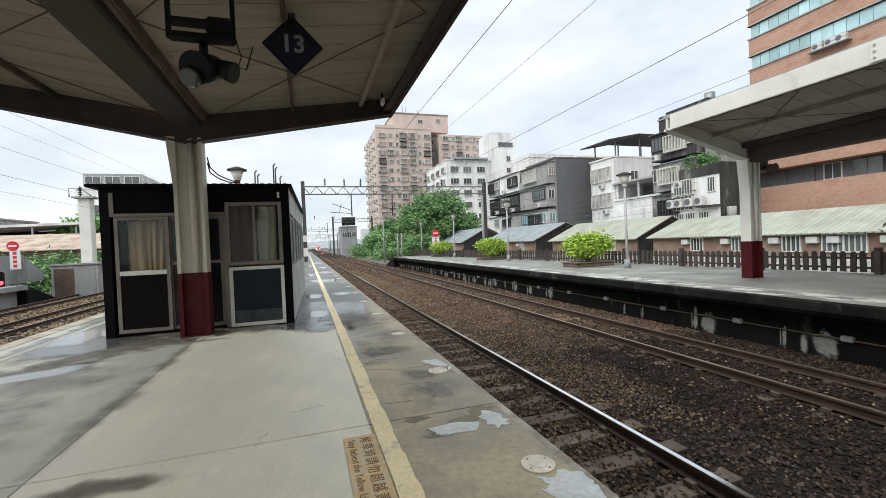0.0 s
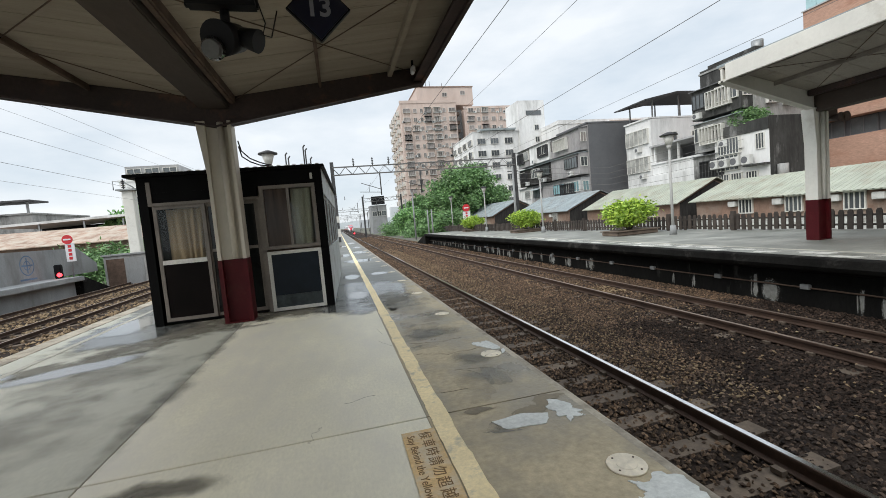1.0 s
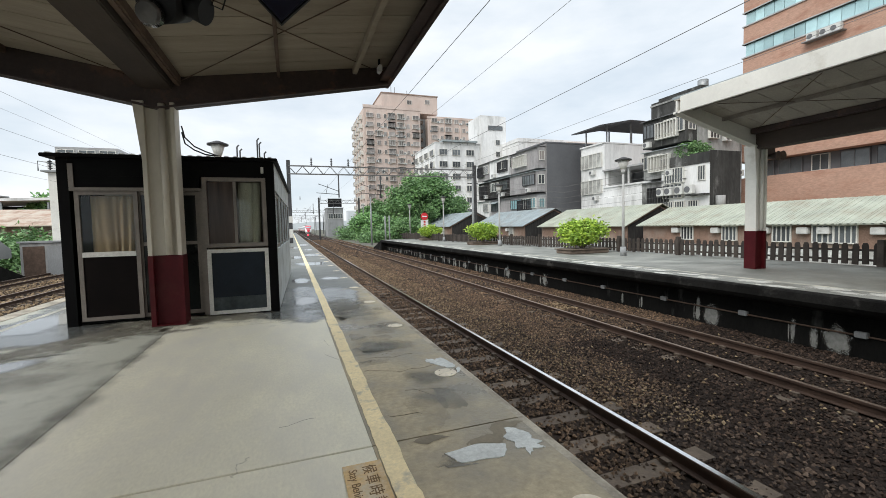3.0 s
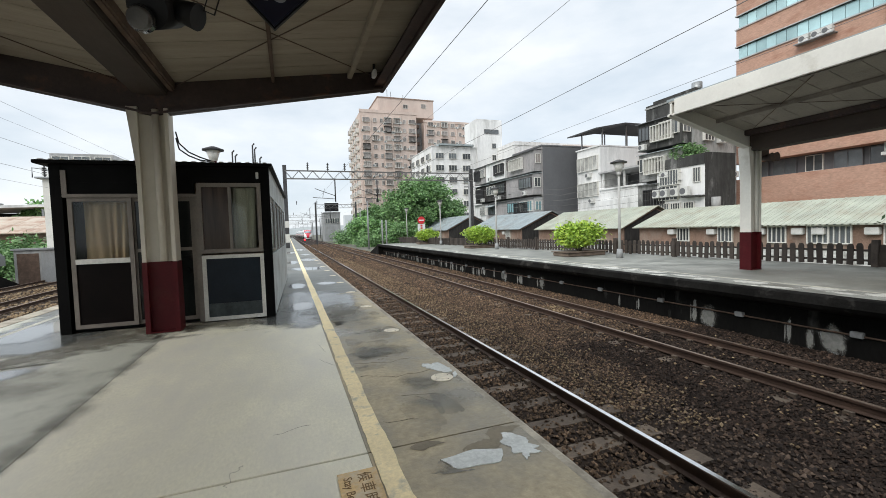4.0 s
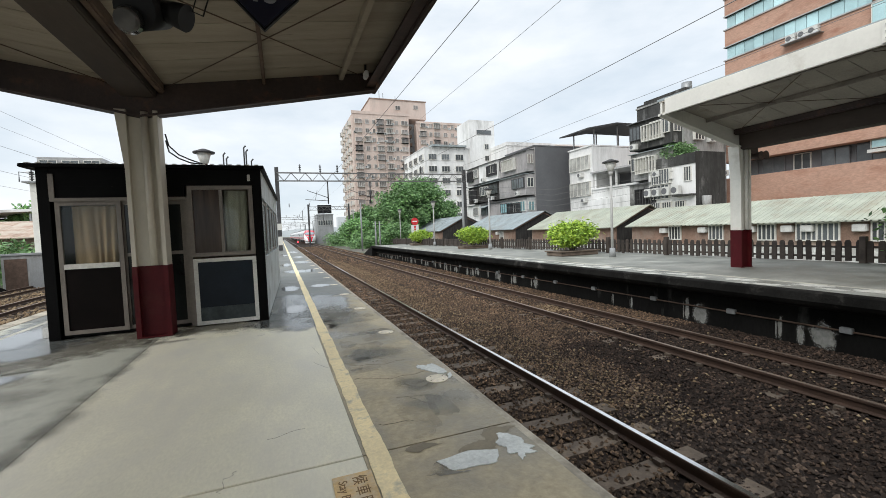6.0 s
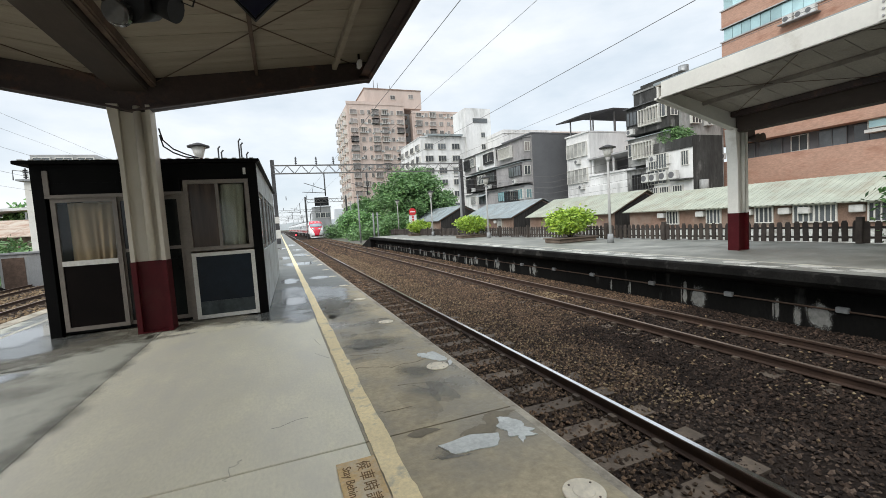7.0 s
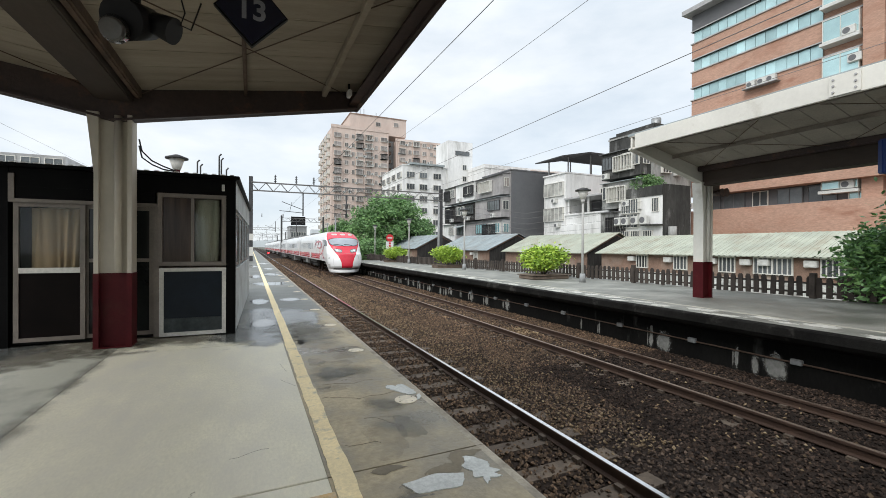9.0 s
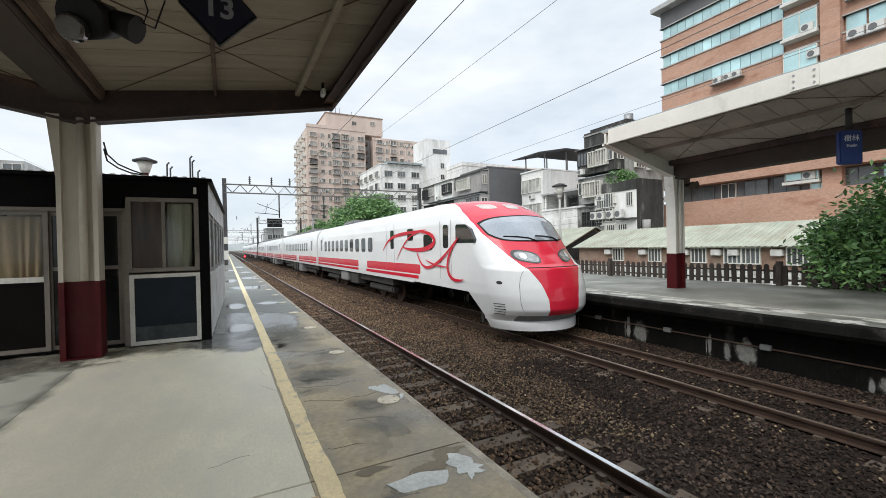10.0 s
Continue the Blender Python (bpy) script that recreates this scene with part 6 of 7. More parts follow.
tree(15.1, 2.7, 3.1, (1.0, 2.3, 1.75), 8, mat_key="leaf_dark", size=0.085, clumps=220, per=190, z=0.0, label="dense dark green shrub at the back of the platform", name="shrub")
tree(14.9, 4.6, 1.9, (0.75, 1.15, 1.15), 9, mat_key="leaf_dark", size=0.08, clumps=110, per=170, z=0.0, label="dense dark green shrub at the back of the platform", name="shrub")
tree(15.3, 0.2, 3.6, (1.1, 2.2, 2.0), 11, mat_key="leaf_dark", size=0.09, clumps=160, per=150, z=0.0, label="dense dark green shrub at the back of the platform", name="shrub")
tree(37.3, 31.2, 1.7, (0.55, 1.9, 0.75), 10, size=0.12, clumps=60, per=70, z=7.1, label="creeper hanging over a terrace wall", name="terrace_plant")
for x, y, r_, sd in ((-13.6, 36, 1.6, 21), (-16.5, 37, 2.0, 22), (-11.6, 38, 1.5, 23), (-20, 40, 2.0, 24)):
    tree(x, y, 2.9, (r_, 1.4, 1.6), sd, mat_key="leaf", size=0.15, clumps=50, label="scrubby green bush beside the tracks", name="bush")
for x, y, hh, sd in ((-22, 56, 7.2, 31), (-17, 58, 6.8, 32), (-13, 62, 7.0, 33)):
    tree(x, y, hh, (3.4, 2.4, 2.2), sd, mat_key="leaf_dark", size=0.3, clumps=60)


def planter(x, y, w, seed, h):
    t = thing("planter", "low timber planter with a bright green shrub", "planter", x, y, 0.006, group="planters on the platform")
    part("trough", B(-w / 2, w / 2, -0.55, 0.55, 0, 0.16, bevel=0.03), M["planter"], t, "dark timber trough")
    part("rim", B(-w / 2 - 0.06, w / 2 + 0.06, -0.61, 0.61, 0.16, 0.2, bevel=0.015), M["planter"], t)
    bm = bmesh.new()
    for k in range(9):
        a = k * 0.7
        tube(bm, (0.06 * math.cos(a), 0.06 * math.sin(a), 0.15), (0.6 * w / 2 * math.cos(a), 0.35 * math.sin(a), 0.75 * h), 0.018, 0.006, sides=5)
    part("stems", bm, M["bark"], t)
    me = leaves((0, 0, h * 0.6), (w * 0.5, 0.62, h * 0.3), 110, 60, 0.075, seed)
    me.materials.append(M["leaf_bright"])
    o = new("foliage", me)
    o.parent = t
    return t


planter(11.75, 15.0, 1.9, 41, 1.5)
planter(11.85, 25.2, 1.8, 42, 1.45)
planter(11.9, 36.4, 1.8, 43, 1.4)
t = thing("no_entry_sign", "red round no-entry sign over a white notice board", "sign", 12.5, 40.0, 0.0)
part("post", tube(bmesh.new(), (0, 0.04, 0), (0, 0.04, 2.4), 0.04, sides=8), M["steel"], t)
part("board", B(-0.38, 0.38, 0, 0.03, 0.7, 1.9), M["sign_white"], t, "white notice board")
part("disc", tube(bmesh.new(), (0, 0.02, 2.25), (0, -0.02, 2.25), 0.37, sides=28), M["sign_red"], t, "red disc")
part("bar", B(-0.24, 0.24, -0.03, -0.02, 2.2, 2.31), M["sign_white"], t, "white bar")
for k in range(4):
    part("lettering_bar", B(-0.1, 0.1, -0.006, 0.0, 0.85 + 0.26 * k, 1.03 + 0.26 * k), M["sign_red"], t)


# ---- across the left-hand tracks ----
stub = thing("side_platform", "short disused concrete platform end with a pale wall", "platform", kind="structure")
part("platform_slab", B(-19, -13.9, 8, 27.2, -0.28, -0.02, bevel=0.03), M["grey_conc"], stub)
part("platform_wall", B(-19, -14.3, 8, 27.0, -1.25, -0.28), M["grey_conc"], stub)
bm = prism(bmesh.new(), [(27.2, -0.02), (30.2, -1.1), (27.2, -1.1)], -18, -14.0, "x")
part("ramp", bm, M["lip"], stub)
bm = prism(bmesh.new(), [(8, -0.02), (31.9, -0.02), (31.9, 0.5), (30.0, 1.55), (8, 1.65)], -15.7, -15.5, "x")
part("boundary_wall", bm, M["grey_conc"], stub, "pale grey concrete wall")
t = thing("wall_emblem", "faded blue round emblem painted on the concrete wall", "emblem", -15.49, 25.6, 0.85)
for r0, r1 in ((0.46, 0.52), (0.2, 0.25)):
    bm = bmesh.new()
    n = 28
    a = [[bm.verts.new((0, r * math.cos(k * math.tau / n), r * math.sin(k * math.tau / n))) for k in range(n)] for r in (r0, r1)]
    for k in range(n):
        bm.faces.new((a[0][k], a[0][(k + 1) % n], a[1][(k + 1) % n], a[1][k]))
    part("ring", bm, M["blue_mark"], t)
part("bar", B(0, 0.003, -0.4, 0.4, -0.04, 0.04), M["blue_mark"], t)
part("bar", B(0, 0.003, -0.04, 0.04, -0.4, 0.4), M["blue_mark"], t)
part("lettering_bar", B(0, 0.003, -0.6, 0.6, -0.75, -0.66), M["blue_mark"], t)
t = thing("no_entry_sign", "red round no-entry sign over a tall white notice", "sign", -14.3, 27.0, -0.02)
part("post", tube(bmesh.new(), (0, 0.05, 0), (0, 0.05, 2.0), 0.04, sides=8), M["steel"], t)
part("board", B(-0.2, 0.24, 0, 0.03, 0.85, 1.85), M["sign_white"], t, "white notice board")
part("disc", tube(bmesh.new(), (-0.05, 0.02, 2.06), (-0.05, -0.02, 2.06), 0.25, sides=28), M["sign_red"], t, "red disc")
part("bar", B(-0.22, 0.12, -0.03, -0.02, 2.02, 2.1), M["sign_white"], t, "white bar")
for k in range(4):
    part("lettering_bar", B(-0.07, 0.09, -0.006, 0.0, 0.95 + 0.22 * k, 1.1 + 0.22 * k), M["sign_red"], t)
t = thing("dwarf_signal", "small black signal showing a red light", "signal", -14.75, 26.5, -0.02, group="signals")
part("housing", B(-0.16, 0.16, 0, 0.25, 0, 0.75, bevel=0.04), M["black"], t)
part("lens", tube(bmesh.new(), (0.1, 0.0, 0.2), (0.1, -0.05, 0.2), 0.11, sides=16), M["red_light"], t, "glowing red lens")
t = thing("relay_cabinet", "rust-stained concrete cabinet beside the tracks", "cabinet", -13.5, 31.0, -1.25)
part("body", B(-1.2, 1.2, 0, 1.4, 0, 2.1, bevel=0.03), M["old_wall"], t)
part("door", B(-1.05, -0.05, -0.02, 0, 0.15, 1.9), M["rust"], t, "rusty door")
part("door", B(0.05, 1.05, -0.02, 0, 0.15, 1.9), M["grey_conc"], t)
part("lid", B(-1.28, 1.28, -0.08, 1.48, 2.1, 2.2), M["grey_conc"], t)
t = thing("signal_column", "white-painted column with a cluttered steel top", "column", -13.55, 33.0, -1.25)
part("shaft", B(-0.33, 0.33, -0.3, 0.3, 0, 6.4, bevel=0.04), M["cream2"], t)
part("cap", B(-0.6, 0.6, -0.5, 0.5, 6.4, 6.5), M["steel"], t)
part("bracket", path_tube(bmesh.new(), [(-0.9, 0, 6.5), (-0.9, 0, 7.1), (-0.2, 0, 7.0), (0.3, 0, 6.6)], 0.04, 6), M["steel"], t)
part("insulator", insulator(bmesh.new(), -0.3, 0, 6.5, 0.7, 0.12), M["dark_steel"], t)
bd = thing("warehouse", "low warehouse under faded clay-coloured roof sheets", "building", -60, 44, -1.3)
part("wall", B(0, 47, 0, 12, 0, 3.4), M["shed_brick"], bd)
for k in range(26):
    bm = prism(bmesh.new(), [(-0.6, 3.3), (6, 4.9 - 0.02 * (k % 3)), (6, 4.98), (-0.6, 3.38)], k * 1.83 - 0.3, k * 1.83 + 1.5, "y")
    o = part("roof_sheet", bm, M["tile_roof"], bd)
    o.matrix_basis = pose(0, 0, 0, 0, 0, 0) @ Matrix(((0, 1, 0, 0), (1, 0, 0, 0), (0, 0, 1, 0), (0, 0, 0, 1)))
ds = thing("open_shed", "open dark shed with a thin pale roof edge", "shed", -34, 52, -1.3)
part("roof", prism(bmesh.new(), [(0, 5.7), (12, 6.0), (12, 6.25), (0, 5.95)], 0, 8, "y"), M["white_wall"], ds)
# black wall stands in for the shade inside the opening
part("back_wall", B(0, 12, 7.8, 8, 0, 5.8), M["black"], ds)
for x in (0.2, 4, 8, 11.6):
    part("shed_post", B(x, x + 0.15, 0.2, 0.35, 0, 5.8), M["steel"], ds)
hb = house("apartment_block", "dark weathered block with a rooftop shelter", -48, -36, 62, 74, 6.4, M["old_wall"])
part("shelter_roof", B(-0.5, 12.5, -1, 2.5, 9.2, 9.4), M["dark_steel"], hb)
for x in (0.3, 4, 8, 11.5):
    part("shelter_post", B(x, x + 0.2, 0, 0.2, 7.7, 9.2), M["steel"], hb)
gb = house("apartment_block", "pale block with a glazed rooftop room", -25.5, -12, 60, 74, 9.4, M["white_wall"])
part("roof_room", B(0.6, 6.6, 0.5, 8, 10.9, 12.6), M["grey_wall2"], gb)
for k in range(3):
    window_on(gb, "-y", 1.6 + 2 * k, 11.1, 1.6, 1.2, 0.5, WF, PD, 1, 0.1)
for f in range(3):
    for k in range(5):
        window_on(gb, "-y", 1.6 + 2.6 * k, 1.4 + 3 * f, 1.5, 1.4, 0, WF, PD, 1, 0.1)
cb = house("signal_cabin", "distant grey signal cabin with a black board on its roof", 10.4, 15, 130, 140, 7.2, M["grey_conc"])
part("board", B(0.2, 4.2, -0.3, 0, 8.9, 11.4), M["black"], cb, "black roof board")
for k in range(3):
    window_on(cb, "-y", 0.9 + 1.4 * k, 5.4, 1.4, 1.5, 0, WF, PD, 1, 0.1)

# hazy distance: the haze is put into the pale blue-grey colours
rnd = random.Random(77)
for k in range(46):
    x = -520 + k * 24 + rnd.uniform(-6, 6)
    if -40 < x - 0 < 60 and rnd.random() < 0.3:
        continue
    w, h, y = rnd.uniform(14, 30), rnd.uniform(8, 26), rnd.uniform(560, 760)
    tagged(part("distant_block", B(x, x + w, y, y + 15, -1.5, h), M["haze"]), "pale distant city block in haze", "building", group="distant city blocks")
bm = bmesh.new()
pts = [(-900 + 60 * k, 22 + 26 * noise.noise(Vector((k * 0.37, 2.0, 0))) + 14 * noise.noise(Vector((k * 0.9, 7.0, 0)))) for k in range(32)]
prism(bm, [(-900, -3)] + pts + [(960, -3)], 1380, 1400, "y")
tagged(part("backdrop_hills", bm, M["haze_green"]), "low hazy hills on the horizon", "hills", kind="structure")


# ---- things hung from the near canopy ----
t = thing("platform_number_sign", "navy diamond sign with the number 13 hung from the canopy", "sign", 0.02, 4.0, 3.36)
bm = prism(bmesh.new(), [(0, -0.28), (0.27, 0), (0, 0.28), (-0.27, 0)], -0.035, 0.06, "y")
part("board", bm, M["navy_sign"], t)
part("rim", prism(bmesh.new(), [(0, -0.3), (0.29, 0), (0, 0.3), (-0.29, 0)], -0.02, 0.02, "y"), M["black"], t)
part("hanger", tube(bmesh.new(), (0, 0, 0.26), (0, 0, 0.62), 0.035, sides=8), M["beam"], t)
text_mesh("number", "13", 0.24, pose(0, -0.038, 0, 90, 0, 0), M["sign_grey"], t, bold=0.006)
t = thing("hanging_speaker", "black loudspeaker and lamp on a steel hanger under the canopy", "loudspeaker", -0.67, 3.3, 2.65)
t.matrix_basis = t.matrix_basis @ Matrix.Diagonal((0.86, 0.86, 0.86, 1))
part("hanger", B(-0.29, -0.25, -0.02, 0.02, 0.42, 1.2), M["black"], t)
part("hanger", B(0.25, 0.29, -0.02, 0.02, 0.42, 1.2), M["black"], t)
part("cross_bar", B(-0.27, 0.27, -0.06, 0.06, 0.42, 0.47), M["black"], t)
part("cross_bar", B(-0.27, 0.27, -0.06, 0.06, 0.56, 0.6), M["black"], t)
part("control_box", B(0.05, 0.27, -0.1, 0.1, 0.46, 0.62, bevel=0.02), M["black"], t)
bm = tube(bmesh.new(), (0.05, 0.22, 0.26), (-0.06, -0.06, 0.14), 0.12, 0.15, sides=20)
part("horn", bm, M["black"], t)
part("arm", tube(bmesh.new(), (0, 0.05, 0.3), (0, 0.05, 0.44), 0.04, sides=8), M["black"], t)
part("side_lamp", tube(bmesh.new(), (0.12, 0.05, 0.2), (0.26, 0.0, 0.14), 0.08, 0.1, sides=16), M["black"], t)
part("glass_dome", tube(bmesh.new(), (-0.1, -0.05, 0.06), (-0.11, -0.12, 0.03), 0.1, 0.07, sides=20), M["lens_rim"], t, "dark glass dome")
part("wire_loop", path_tube(bmesh.new(), [(0.28, 0, 0.5), (0.33, 0, 0.3), (0.3, 0, 0.2), (0.36, 0.1, 0.22), (0.42, 0.2, 0.5)], 0.006), M["black"], t)
t = thing("camera_housing", "small white camera under the canopy edge", "camera", 1.4, 6.6, 3.68)
part("body", B(-0.03, 0.03, -0.1, 0.06, 0, 0.1, bevel=0.012), M["sign_white"], t)
part("bracket", B(-0.015, 0.015, -0.015, 0.015, 0.1, 0.24), M["black"], t)

# ---- things on the opposite canopy ----
t = thing("station_sign", "blue hanging station name sign", "sign", 10.35, 3.5, 2.7, turn=-35)
part("board", B(-0.19, 0.19, -0.06, 0.06, 0, 0.62, bevel=0.02), M["sign_blue"], t)
part("hanger", tube(bmesh.new(), (0, 0, 0.66), (0, 0, 1.1), 0.05, sides=8), M["dark_steel"], t)
text_mesh("name", "樹林", 0.13, pose(0, -0.063, 0.47, 90, 0, 0), M["sign_white"], t)
text_mesh("name", "Shulin", 0.075, pose(0, -0.063, 0.34, 90, 0, 0), M["sign_white"], t)
t = thing("horn_speaker", "small rusty horn loudspeaker on the canopy post", "loudspeaker", 12.0, 7.6, 2.92)
part("horn", tube(bmesh.new(), (-0.05, 0.1, 0), (-0.05, -0.16, 0.0), 0.05, 0.12, sides=14), M["beam"], t)
part("horn", tube(bmesh.new(), (0.14, 0.1, 0.02), (0.14, -0.16, 0.02), 0.05, 0.12, sides=14), M["beam"], t)
part("bracket", B(-0.3, 0.2, 0.08, 0.12, 0.0, 0.3), M["beam"], t)
t = thing("fascia_splice", "bolted splice plate on the pale fascia", "plate", 8.56, 3.45, 3.8)
part("plate", B(-0.012, 0.0, -0.2, 0.2, 0.02, 0.35), M["cream2"], t)
for a in (-0.14, 0.14):
    for z in (0.08, 0.18, 0.28):
        part("bolt", tube(bmesh.new(), (-0.012, a, z), (-0.03, a, z), 0.018, sides=6), M["grey_wall2"], t)

# ---- marks on the near platform ----
for k in range(12):
    y = 1.6 + 1.945 * k
    t = thing("marker_disc", "cream round marker plate set in the platform", "plate", 1.272, y, 0.002, group="marker plates")
    part("plate", tube(bmesh.new(), (0, 0, 0), (0, 0, 0.006), 0.1, 0.097, sides=28), M["disc"], t)
    part("ring", tube(bmesh.new(), (0, 0, 0.006), (0, 0, 0.0075), 0.052, 0.05, sides=20), M["disc"], t)
    for a in range(4):
        part("screw", tube(bmesh.new(), (0.075 * math.cos(a * 1.57 + 0.5), 0.075 * math.sin(a * 1.57 + 0.5), 0.006), (0.075 * math.cos(a * 1.57 + 0.5), 0.075 * math.sin(a * 1.57 + 0.5), 0.0085), 0.006, sides=6), M["rust"], t)
t = thing("painted_notice", "tan painted floor notice with brown lettering", "floor notice", 0, 0, 0.004)
part("panel", B(0.235, 0.445, 0.75, 2.37, 0, 0.002), M["tan"], t)
text_mesh("line", "候車時請勿超越黃線", 0.085, pose(0.368, 2.34, 0.003, 0, 0, -90), M["ink"], t, 0.0006, "LEFT", 1.3)
text_mesh("line", "Stay Behind the Yellow Line", 0.066, pose(0.282, 2.32, 0.003, 0, 0, -90), M["ink"], t, 0.0006, "LEFT")


def patch(name, label, outline, key, h=0.007):
    bm = bmesh.new()
    if key == "mortar":
        prism(bm, outline, 0.0, 0.005)
    else:
        bm.faces.new([bm.verts.new((u, v, h * 0.6)) for u, v in outline])
    return tagged(part(name, bm, M[key]), label, "patch", group="repairs on the platform")


def ragged(pts, seed, amp=0.012, n=5):
    rnd, out = random.Random(seed), []
    for a, b in zip(pts, pts[1:] + pts[:1]):
        for k in range(n):
            u = k / n
            out.append((a[0] + (b[0] - a[0]) * u + rnd.uniform(-amp, amp), a[1] + (b[1] - a[1]) * u + rnd.uniform(-amp, amp)))
    return out


patch("repair_patch", "pale smooth mortar repair in the platform", ragged([(0.81, 2.29), (0.86, 2.17), (1.11, 2.14), (1.16, 2.2), (1.18, 2.26), (1.02, 2.32)], 1, 0.004), "mortar")
patch("repair_patch", "ragged pale mortar splash on the platform", ragged([(1.2, 2.33), (1.25, 2.37), (1.27, 2.44), (1.32, 2.42), (1.38, 2.31), (1.36, 2.25), (1.4, 2.2), (1.35, 2.19), (1.38, 2.14), (1.31, 2.15), (1.26, 2.1), (1.27, 2.18), (1.22, 2.19), (1.24, 2.26)], 2, 0.006), "mortar")
patch("repair_patch", "broad pale mortar repair by the platform edge", ragged([(1.2, 1.49), (1.27, 1.45), (1.36, 1.51), (1.45, 1.42), (1.44, 1.3), (1.41, 1.15), (1.33, 1.02), (1.26, 1.18), (1.15, 1.36), (1.22, 1.4)], 3, 0.012), "mortar")
patch("repair_patch", "thin pale mortar repair by a marker plate", ragged([(1.23, 4.0), (1.3, 3.93), (1.37, 3.97), (1.42, 3.78), (1.41, 3.66), (1.34, 3.66), (1.27, 3.78), (1.21, 3.9)], 4, 0.014), "mortar")
patch("repair_patch", "small pale mortar dab by a marker plate", ragged([(1.37, 3.5), (1.42, 3.55), (1.44, 3.64), (1.4, 3.62)], 14, 0.008), "mortar")
patch("damp_patch", "dark damp patch behind a repair", ragged([(0.96, 2.34), (1.05, 2.4), (1.16, 2.4), (1.2, 2.5), (1.3, 2.53), (1.44, 2.48), (1.3, 2.43), (1.22, 2.34), (1.18, 2.27), (1.02, 2.325)], 5, 0.014), "damp", 0.004)
patch("damp_patch", "dark damp rim beside a repair", ragged([(0.68, 2.2), (0.76, 2.24), (0.8, 2.3), (0.83, 2.24), (0.86, 2.165), (0.95, 2.13), (0.8, 2.15)], 15, 0.01), "damp_patchy", 0.0045)
patch("damp_patch", "small dark damp spot on the joint", ragged([(0.67, 2.49), (0.74, 2.53), (0.8, 2.535), (0.91, 2.47), (0.8, 2.45), (0.74, 2.43)], 6, 0.006), "damp", 0.004)
rnd = random.Random(12)
for k in range(18):
    x, y = rnd.uniform(0.65, 1.3), rnd.uniform(2.8, 7)
    bm = blob(bmesh.new(), x, y, rnd.uniform(0.05, 0.22), rnd.uniform(0.06, 0.3), 0.0022 + 0.00005 * k, 100 + k)
    tagged(part("damp_patch", bm, M["damp_soft"]), "faint damp stain on the platform edge", "patch", group="repairs on the platform")
# the broad grey clouds make the left floor darker still
for k, (x, y, rx, ry, turn, key, label) in enumerate((
        (-1.58, 5.4, 0.16, 1.6, 0, "spot_streak", "dark dirty streak along a joint"), (-1.58, 4.0, 0.2, 1.5, -1, "spot_streak", "dark dirty streak along a joint"), (-1.6, 3.3, 0.15, 1.1, -1, "spot_streak", "dark dirty streak along a joint"),
        (-1.4, 2.26, 0.85, 0.2, 4, "spot_damp", "long dark damp streak across the platform"), (-1.0, 2.3, 0.5, 0.16, -2, "spot_damp", "long dark damp streak across the platform"),
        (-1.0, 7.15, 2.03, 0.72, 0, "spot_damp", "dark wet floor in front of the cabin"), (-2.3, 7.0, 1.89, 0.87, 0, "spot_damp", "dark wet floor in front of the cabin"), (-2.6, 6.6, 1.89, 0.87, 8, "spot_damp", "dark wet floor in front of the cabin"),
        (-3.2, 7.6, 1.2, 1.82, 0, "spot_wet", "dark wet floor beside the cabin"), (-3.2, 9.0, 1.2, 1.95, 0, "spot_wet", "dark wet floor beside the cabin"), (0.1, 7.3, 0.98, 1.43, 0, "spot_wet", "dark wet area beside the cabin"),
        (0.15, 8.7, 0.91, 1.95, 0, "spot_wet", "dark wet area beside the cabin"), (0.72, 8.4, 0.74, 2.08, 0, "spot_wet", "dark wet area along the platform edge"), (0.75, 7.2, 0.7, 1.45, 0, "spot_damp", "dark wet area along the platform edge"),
        (-2.75, 3.4, 1.25, 1.7, 0, "spot_streak", "broad grey cloud darkening the left floor"), (-2.6, 4.9, 1.2, 1.1, 15, "spot_streak", "broad grey cloud darkening the left floor"), (-2.2, 1.9, 1.3, 0.8, 0, "spot_streak", "broad grey cloud darkening the left floor"),
        (-2.75, 6.05, 1.30, 0.46, 30, "spot_damp", "dark damp edge of a puddle"), (-3.2, 5.45, 1.25, 0.72, 12, "spot_damp", "dark damp edge of a puddle"),
        (1.08, 3.5, 0.26, 0.3, 20, "spot_damp", "dark damp spot by a marker plate"), (1.0, 4.6, 0.36, 0.34, 0, "spot_damp", "dark damp area on the platform edge"),
        (0.95, 6.4, 0.5, 0.9, 0, "spot_streak", "dark damp cloud on the platform edge"), (0.8, 4.6, 0.4, 0.5, 20, "spot_streak", "brownish dirt on the platform edge"), (1.1, 3.1, 0.3, 0.5, 10, "spot_streak", "brownish dirt on the platform edge"))):
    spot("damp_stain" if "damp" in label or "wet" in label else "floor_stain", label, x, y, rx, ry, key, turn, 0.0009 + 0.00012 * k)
for k, (x, y, rx, ry) in enumerate(((0.22, 8.1, 0.3, 0.62), (0.2, 11.3, 0.32, 0.8), (0.95, 11.4, 0.38, 0.5), (0.65, 16.5, 0.85, 1.2), (0.9, 22, 0.55, 1.7), (-3.05, 5.3, 0.95, 0.34),
                                    (-3.95, 5.4, 0.5, 0.26), (-3.5, 7.9, 0.6, 1.2), (0.2, 20.5, 0.35, 1.6), (1.0, 27.5, 0.4, 1.6), (0.1, 31, 0.6, 2.2), (0.9, 36, 0.5, 3))):
    spot("puddle", "shallow rain puddle mirroring the pale sky", x, y, rx, ry, "spot_water", 24 if (x, y) == (-3.05, 5.3) else 0, 0.0036 + 0.00003 * k, group="puddles on the platform")


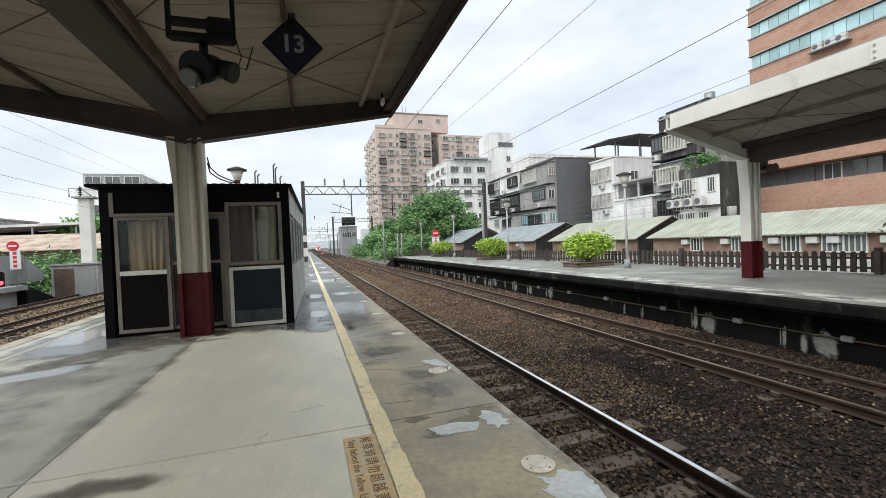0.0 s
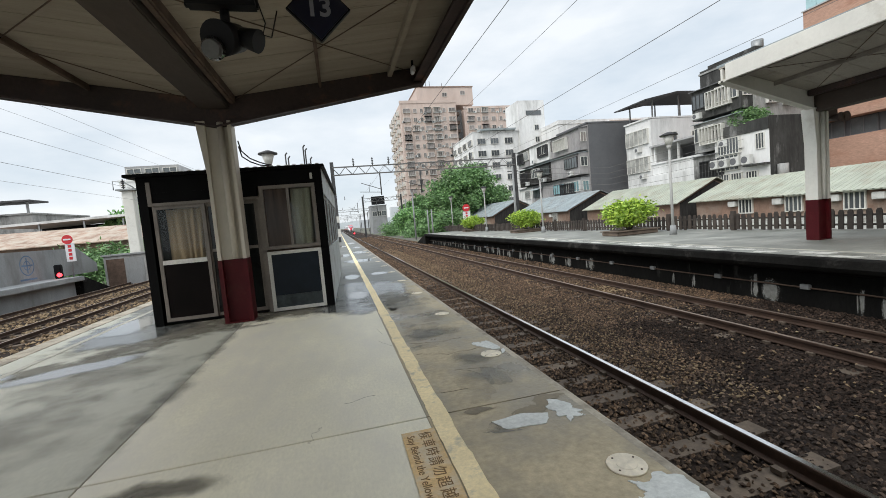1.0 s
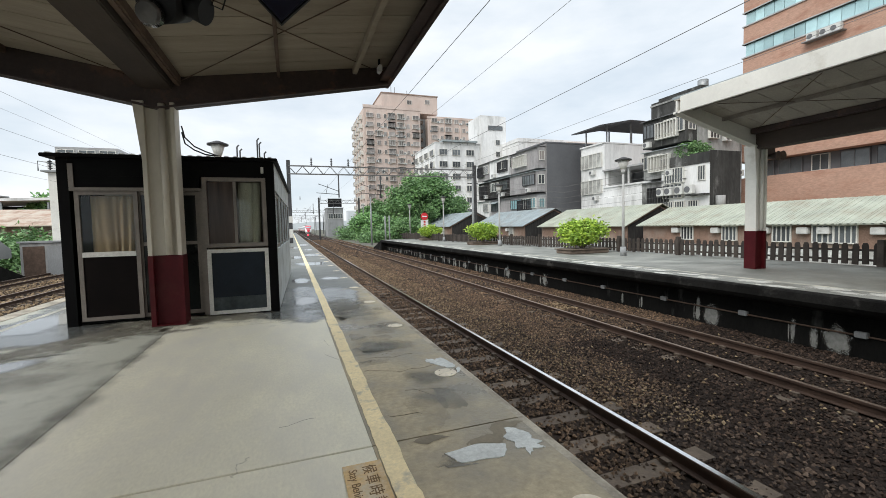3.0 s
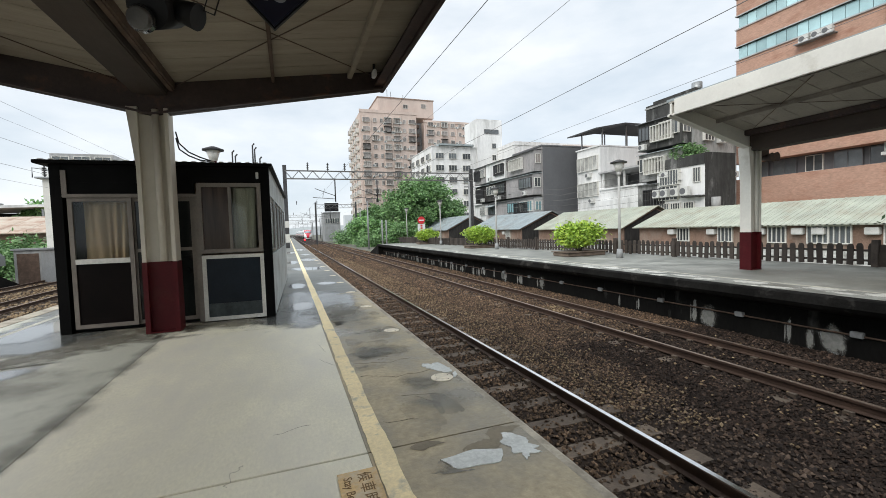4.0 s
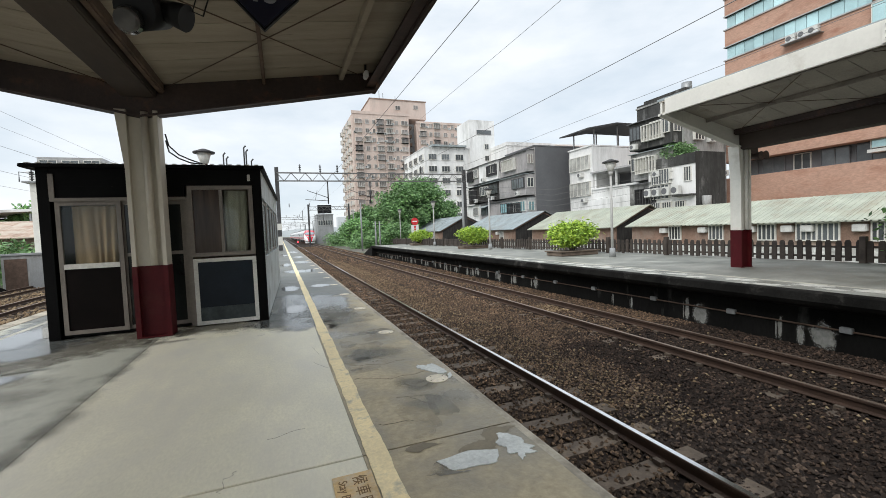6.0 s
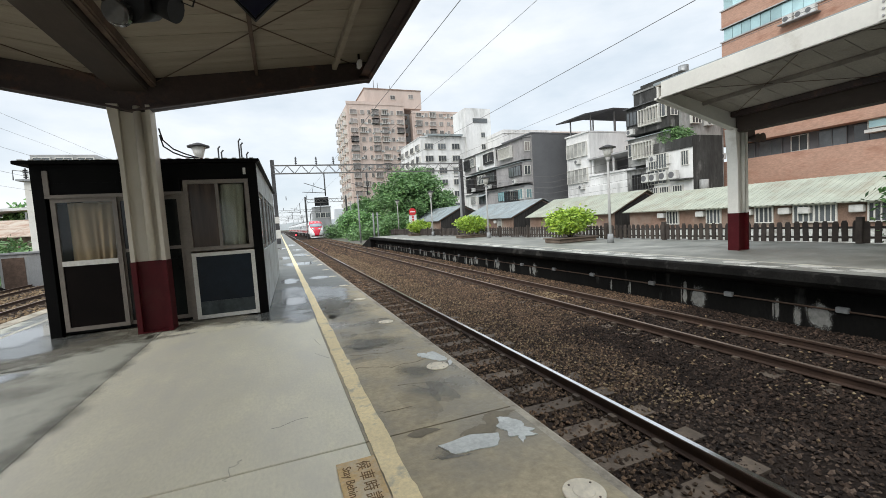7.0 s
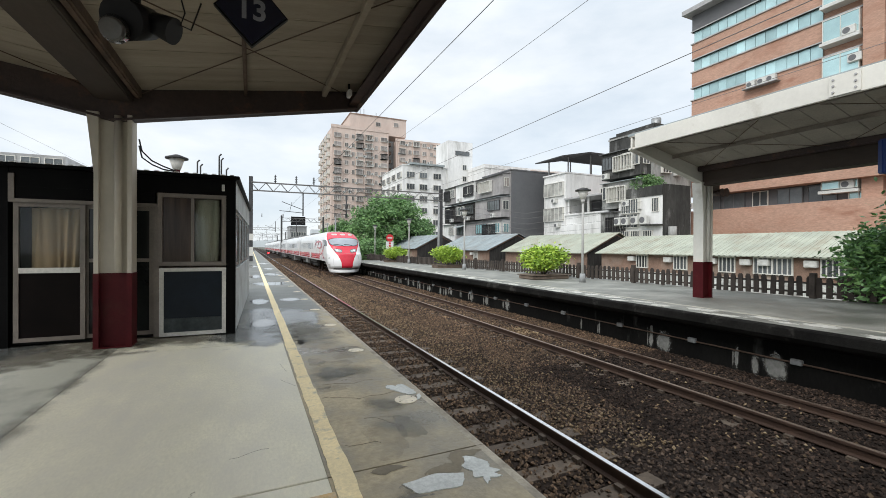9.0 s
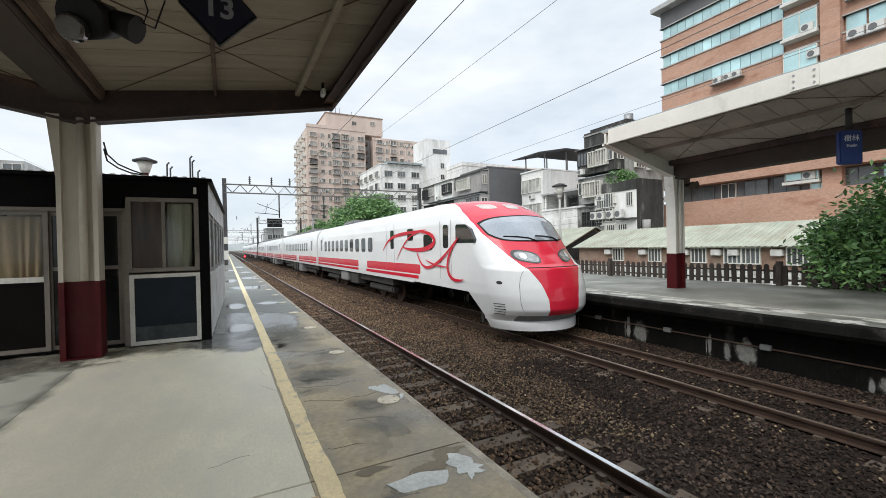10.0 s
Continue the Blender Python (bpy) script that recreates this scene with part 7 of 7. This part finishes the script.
def crack(pts, seed):
    rnd, bm = random.Random(seed), bmesh.new()
    out = []
    for a, b in zip(pts, pts[1:]):
        for k in range(6):
            u = k / 6
            out.append((a[0] + (b[0] - a[0]) * u + rnd.uniform(-0.02, 0.02), a[1] + (b[1] - a[1]) * u + rnd.uniform(-0.02, 0.02), 0.001))
    for a, b in zip(out, out[1:]):
        tube(bm, a, b, rnd.uniform(0.001, 0.0024) if pts[0][0] > 0.5 else 0.0009, sides=4)
    return tagged(part("crack", bm, M["damp"]), "fine dark crack in the concrete", "crack", group="cracks in the platform")


for k, pts in enumerate((((-0.32, 2.5), (-0.3, 2.62), (-0.24, 2.7)), ((-0.1, 3.0), (0.2, 3.08)), ((0.6, 4.3), (0.95, 4.2), (1.2, 4.25)), ((0.75, 5.0), (0.72, 4.6), (1.0, 4.35)),
                         ((0.85, 3.3), (1.2, 3.2)), ((0.95, 3.25), (1.1, 2.95)), ((0.3, 4.6), (0.42, 4.3)), ((0.32, 5.2), (0.4, 4.8)), ((0.6, 7.5), (1.35, 7.4)), ((0.62, 3.9), (0.9, 3.75), (1.3, 3.8)), ((0.7, 5.9), (1.0, 5.7), (1.4, 5.75)), ((1.0, 5.7), (1.1, 5.3)), ((0.6, 2.9), (0.9, 2.85)))):
    crack(pts, 300 + k)

# ---- ballast stones ----
def stones(n, x0, x1, y0, y1, size, seed, name, label, key, z0=-1.09, skip=()):
    r = np.random.RandomState(seed)
    p = np.stack([r.uniform(x0, x1, n), r.uniform(y0, y1, n), z0 + r.rand(n) * 0.025], 1)
    for c in skip:
        on = (np.abs(p[:, 0] - c) < 1.02) & (np.abs((p[:, 1] + 0.31) % 0.62 - 0.31) < 0.125) & (r.rand(n) < 0.66)
        rail = np.abs(np.abs(p[:, 0] - c) - 0.5665) < 0.08
        p = p[~(on | rail)]
        r = np.random.RandomState(seed + 1)
        n = len(p)
    d = np.array([(1, 0, 0), (0, 1, 0), (-1, 0, 0), (0, -1, 0), (0, 0, 1), (0, 0, -1)], float)
    v = d[None] * (0.55 + 0.7 * r.rand(n, 6, 1)) * (size * (0.55 + 0.9 * r.rand(n, 1, 1)))
    a = r.rand(n) * 6.28
    ca, sa = np.cos(a)[:, None], np.sin(a)[:, None]
    tilt = r.uniform(-0.6, 0.6, (n, 1))
    v = np.stack([v[..., 0] * ca - v[..., 1] * sa, v[..., 0] * sa + v[..., 1] * ca, v[..., 2] * 0.8 + v[..., 0] * tilt], -1) + p[:, None]
    f = np.array([(0, 1, 4), (1, 2, 4), (2, 3, 4), (3, 0, 4), (1, 0, 5), (2, 1, 5), (3, 2, 5), (0, 3, 5)])
    me = bpy.data.meshes.new(name)
    me.from_pydata(v.reshape(-1, 3).tolist(), [], (f[None] + 6 * np.arange(n)[:, None, None]).reshape(-1, 3).tolist())
    me.materials.append(M[key])
    return tagged(new(name, me), label, "ballast", kind="stuff")


stones(20000, 1.55, 3.55, -1.0, 14, 0.0235, 1, "ballast", "rust-dusted crushed stone between the sleepers", "stones_rust", skip=(2.915,), z0=-1.085)
stones(14000, 3.4, 4.9, -1.0, 14, 0.0235, 7, "ballast", "brown crushed stone beside the near track", "stones")
stones(8000, 3.5, 5.2, 4.2, 14, 0.022, 10, "ballast", "rust-dusted crushed stone beside the near track", "stones_rust", z0=-1.08)
stones(32000, 4.7, 8.9, -1.0, 7.5, 0.0235, 8, "ballast", "darker crushed stone between the tracks, nearest stretch", "stones_dark", skip=(7.02,))
stones(22000, 4.7, 8.9, 7.0, 14, 0.0255, 11, "ballast", "brown crushed stone between the tracks", "stones_rust", skip=(7.02,))
stones(9000, 1.55, 3.7, 14, 34, 0.042, 2, "ballast", "rust-dusted crushed stone between the sleepers", "stones_rust", skip=(2.915,), z0=-1.085)
stones(17000, 3.7, 8.9, 14, 34, 0.042, 9, "ballast", "brown crushed stone between the tracks", "stones_rust", skip=(7.02,))
stones(9000, 1.55, 8.9, 34, 90, 0.08, 3, "ballast", "brown crushed stone between the rails", "stones_rust")
stones(6000, -14, -7.5, 10, 34, 0.06, 4, "ballast", "pale and brown crushed stone by the side tracks", "litter", skip=(-9.6,))
stones(9000, 3.6, 4.8, 3.5, 40, 0.018, 5, "dry_litter", "pale dry leaves and chips strewn along the ballast", "litter", z0=-1.065)
stones(1500, 4.6, 8.3, 1, 30, 0.022, 6, "dry_litter", "pale dry leaves and chips strewn along the ballast", "litter", z0=-1.065)
for k, (y, w) in enumerate(((9.6, 1.0),)):
    stones(160, 6.5, 7.4, y, y + w, 0.03, 50 + k, "dry_litter", "pale grit scattered between the rails", "litter", z0=-1.05)


def motions():
    """The train runs in at an even speed on the far track."""
    walk(train, [(t, pose(7.02, 8.1 + 26.25 * (10 - t), RAIL)) for t in range(11)])


motions()
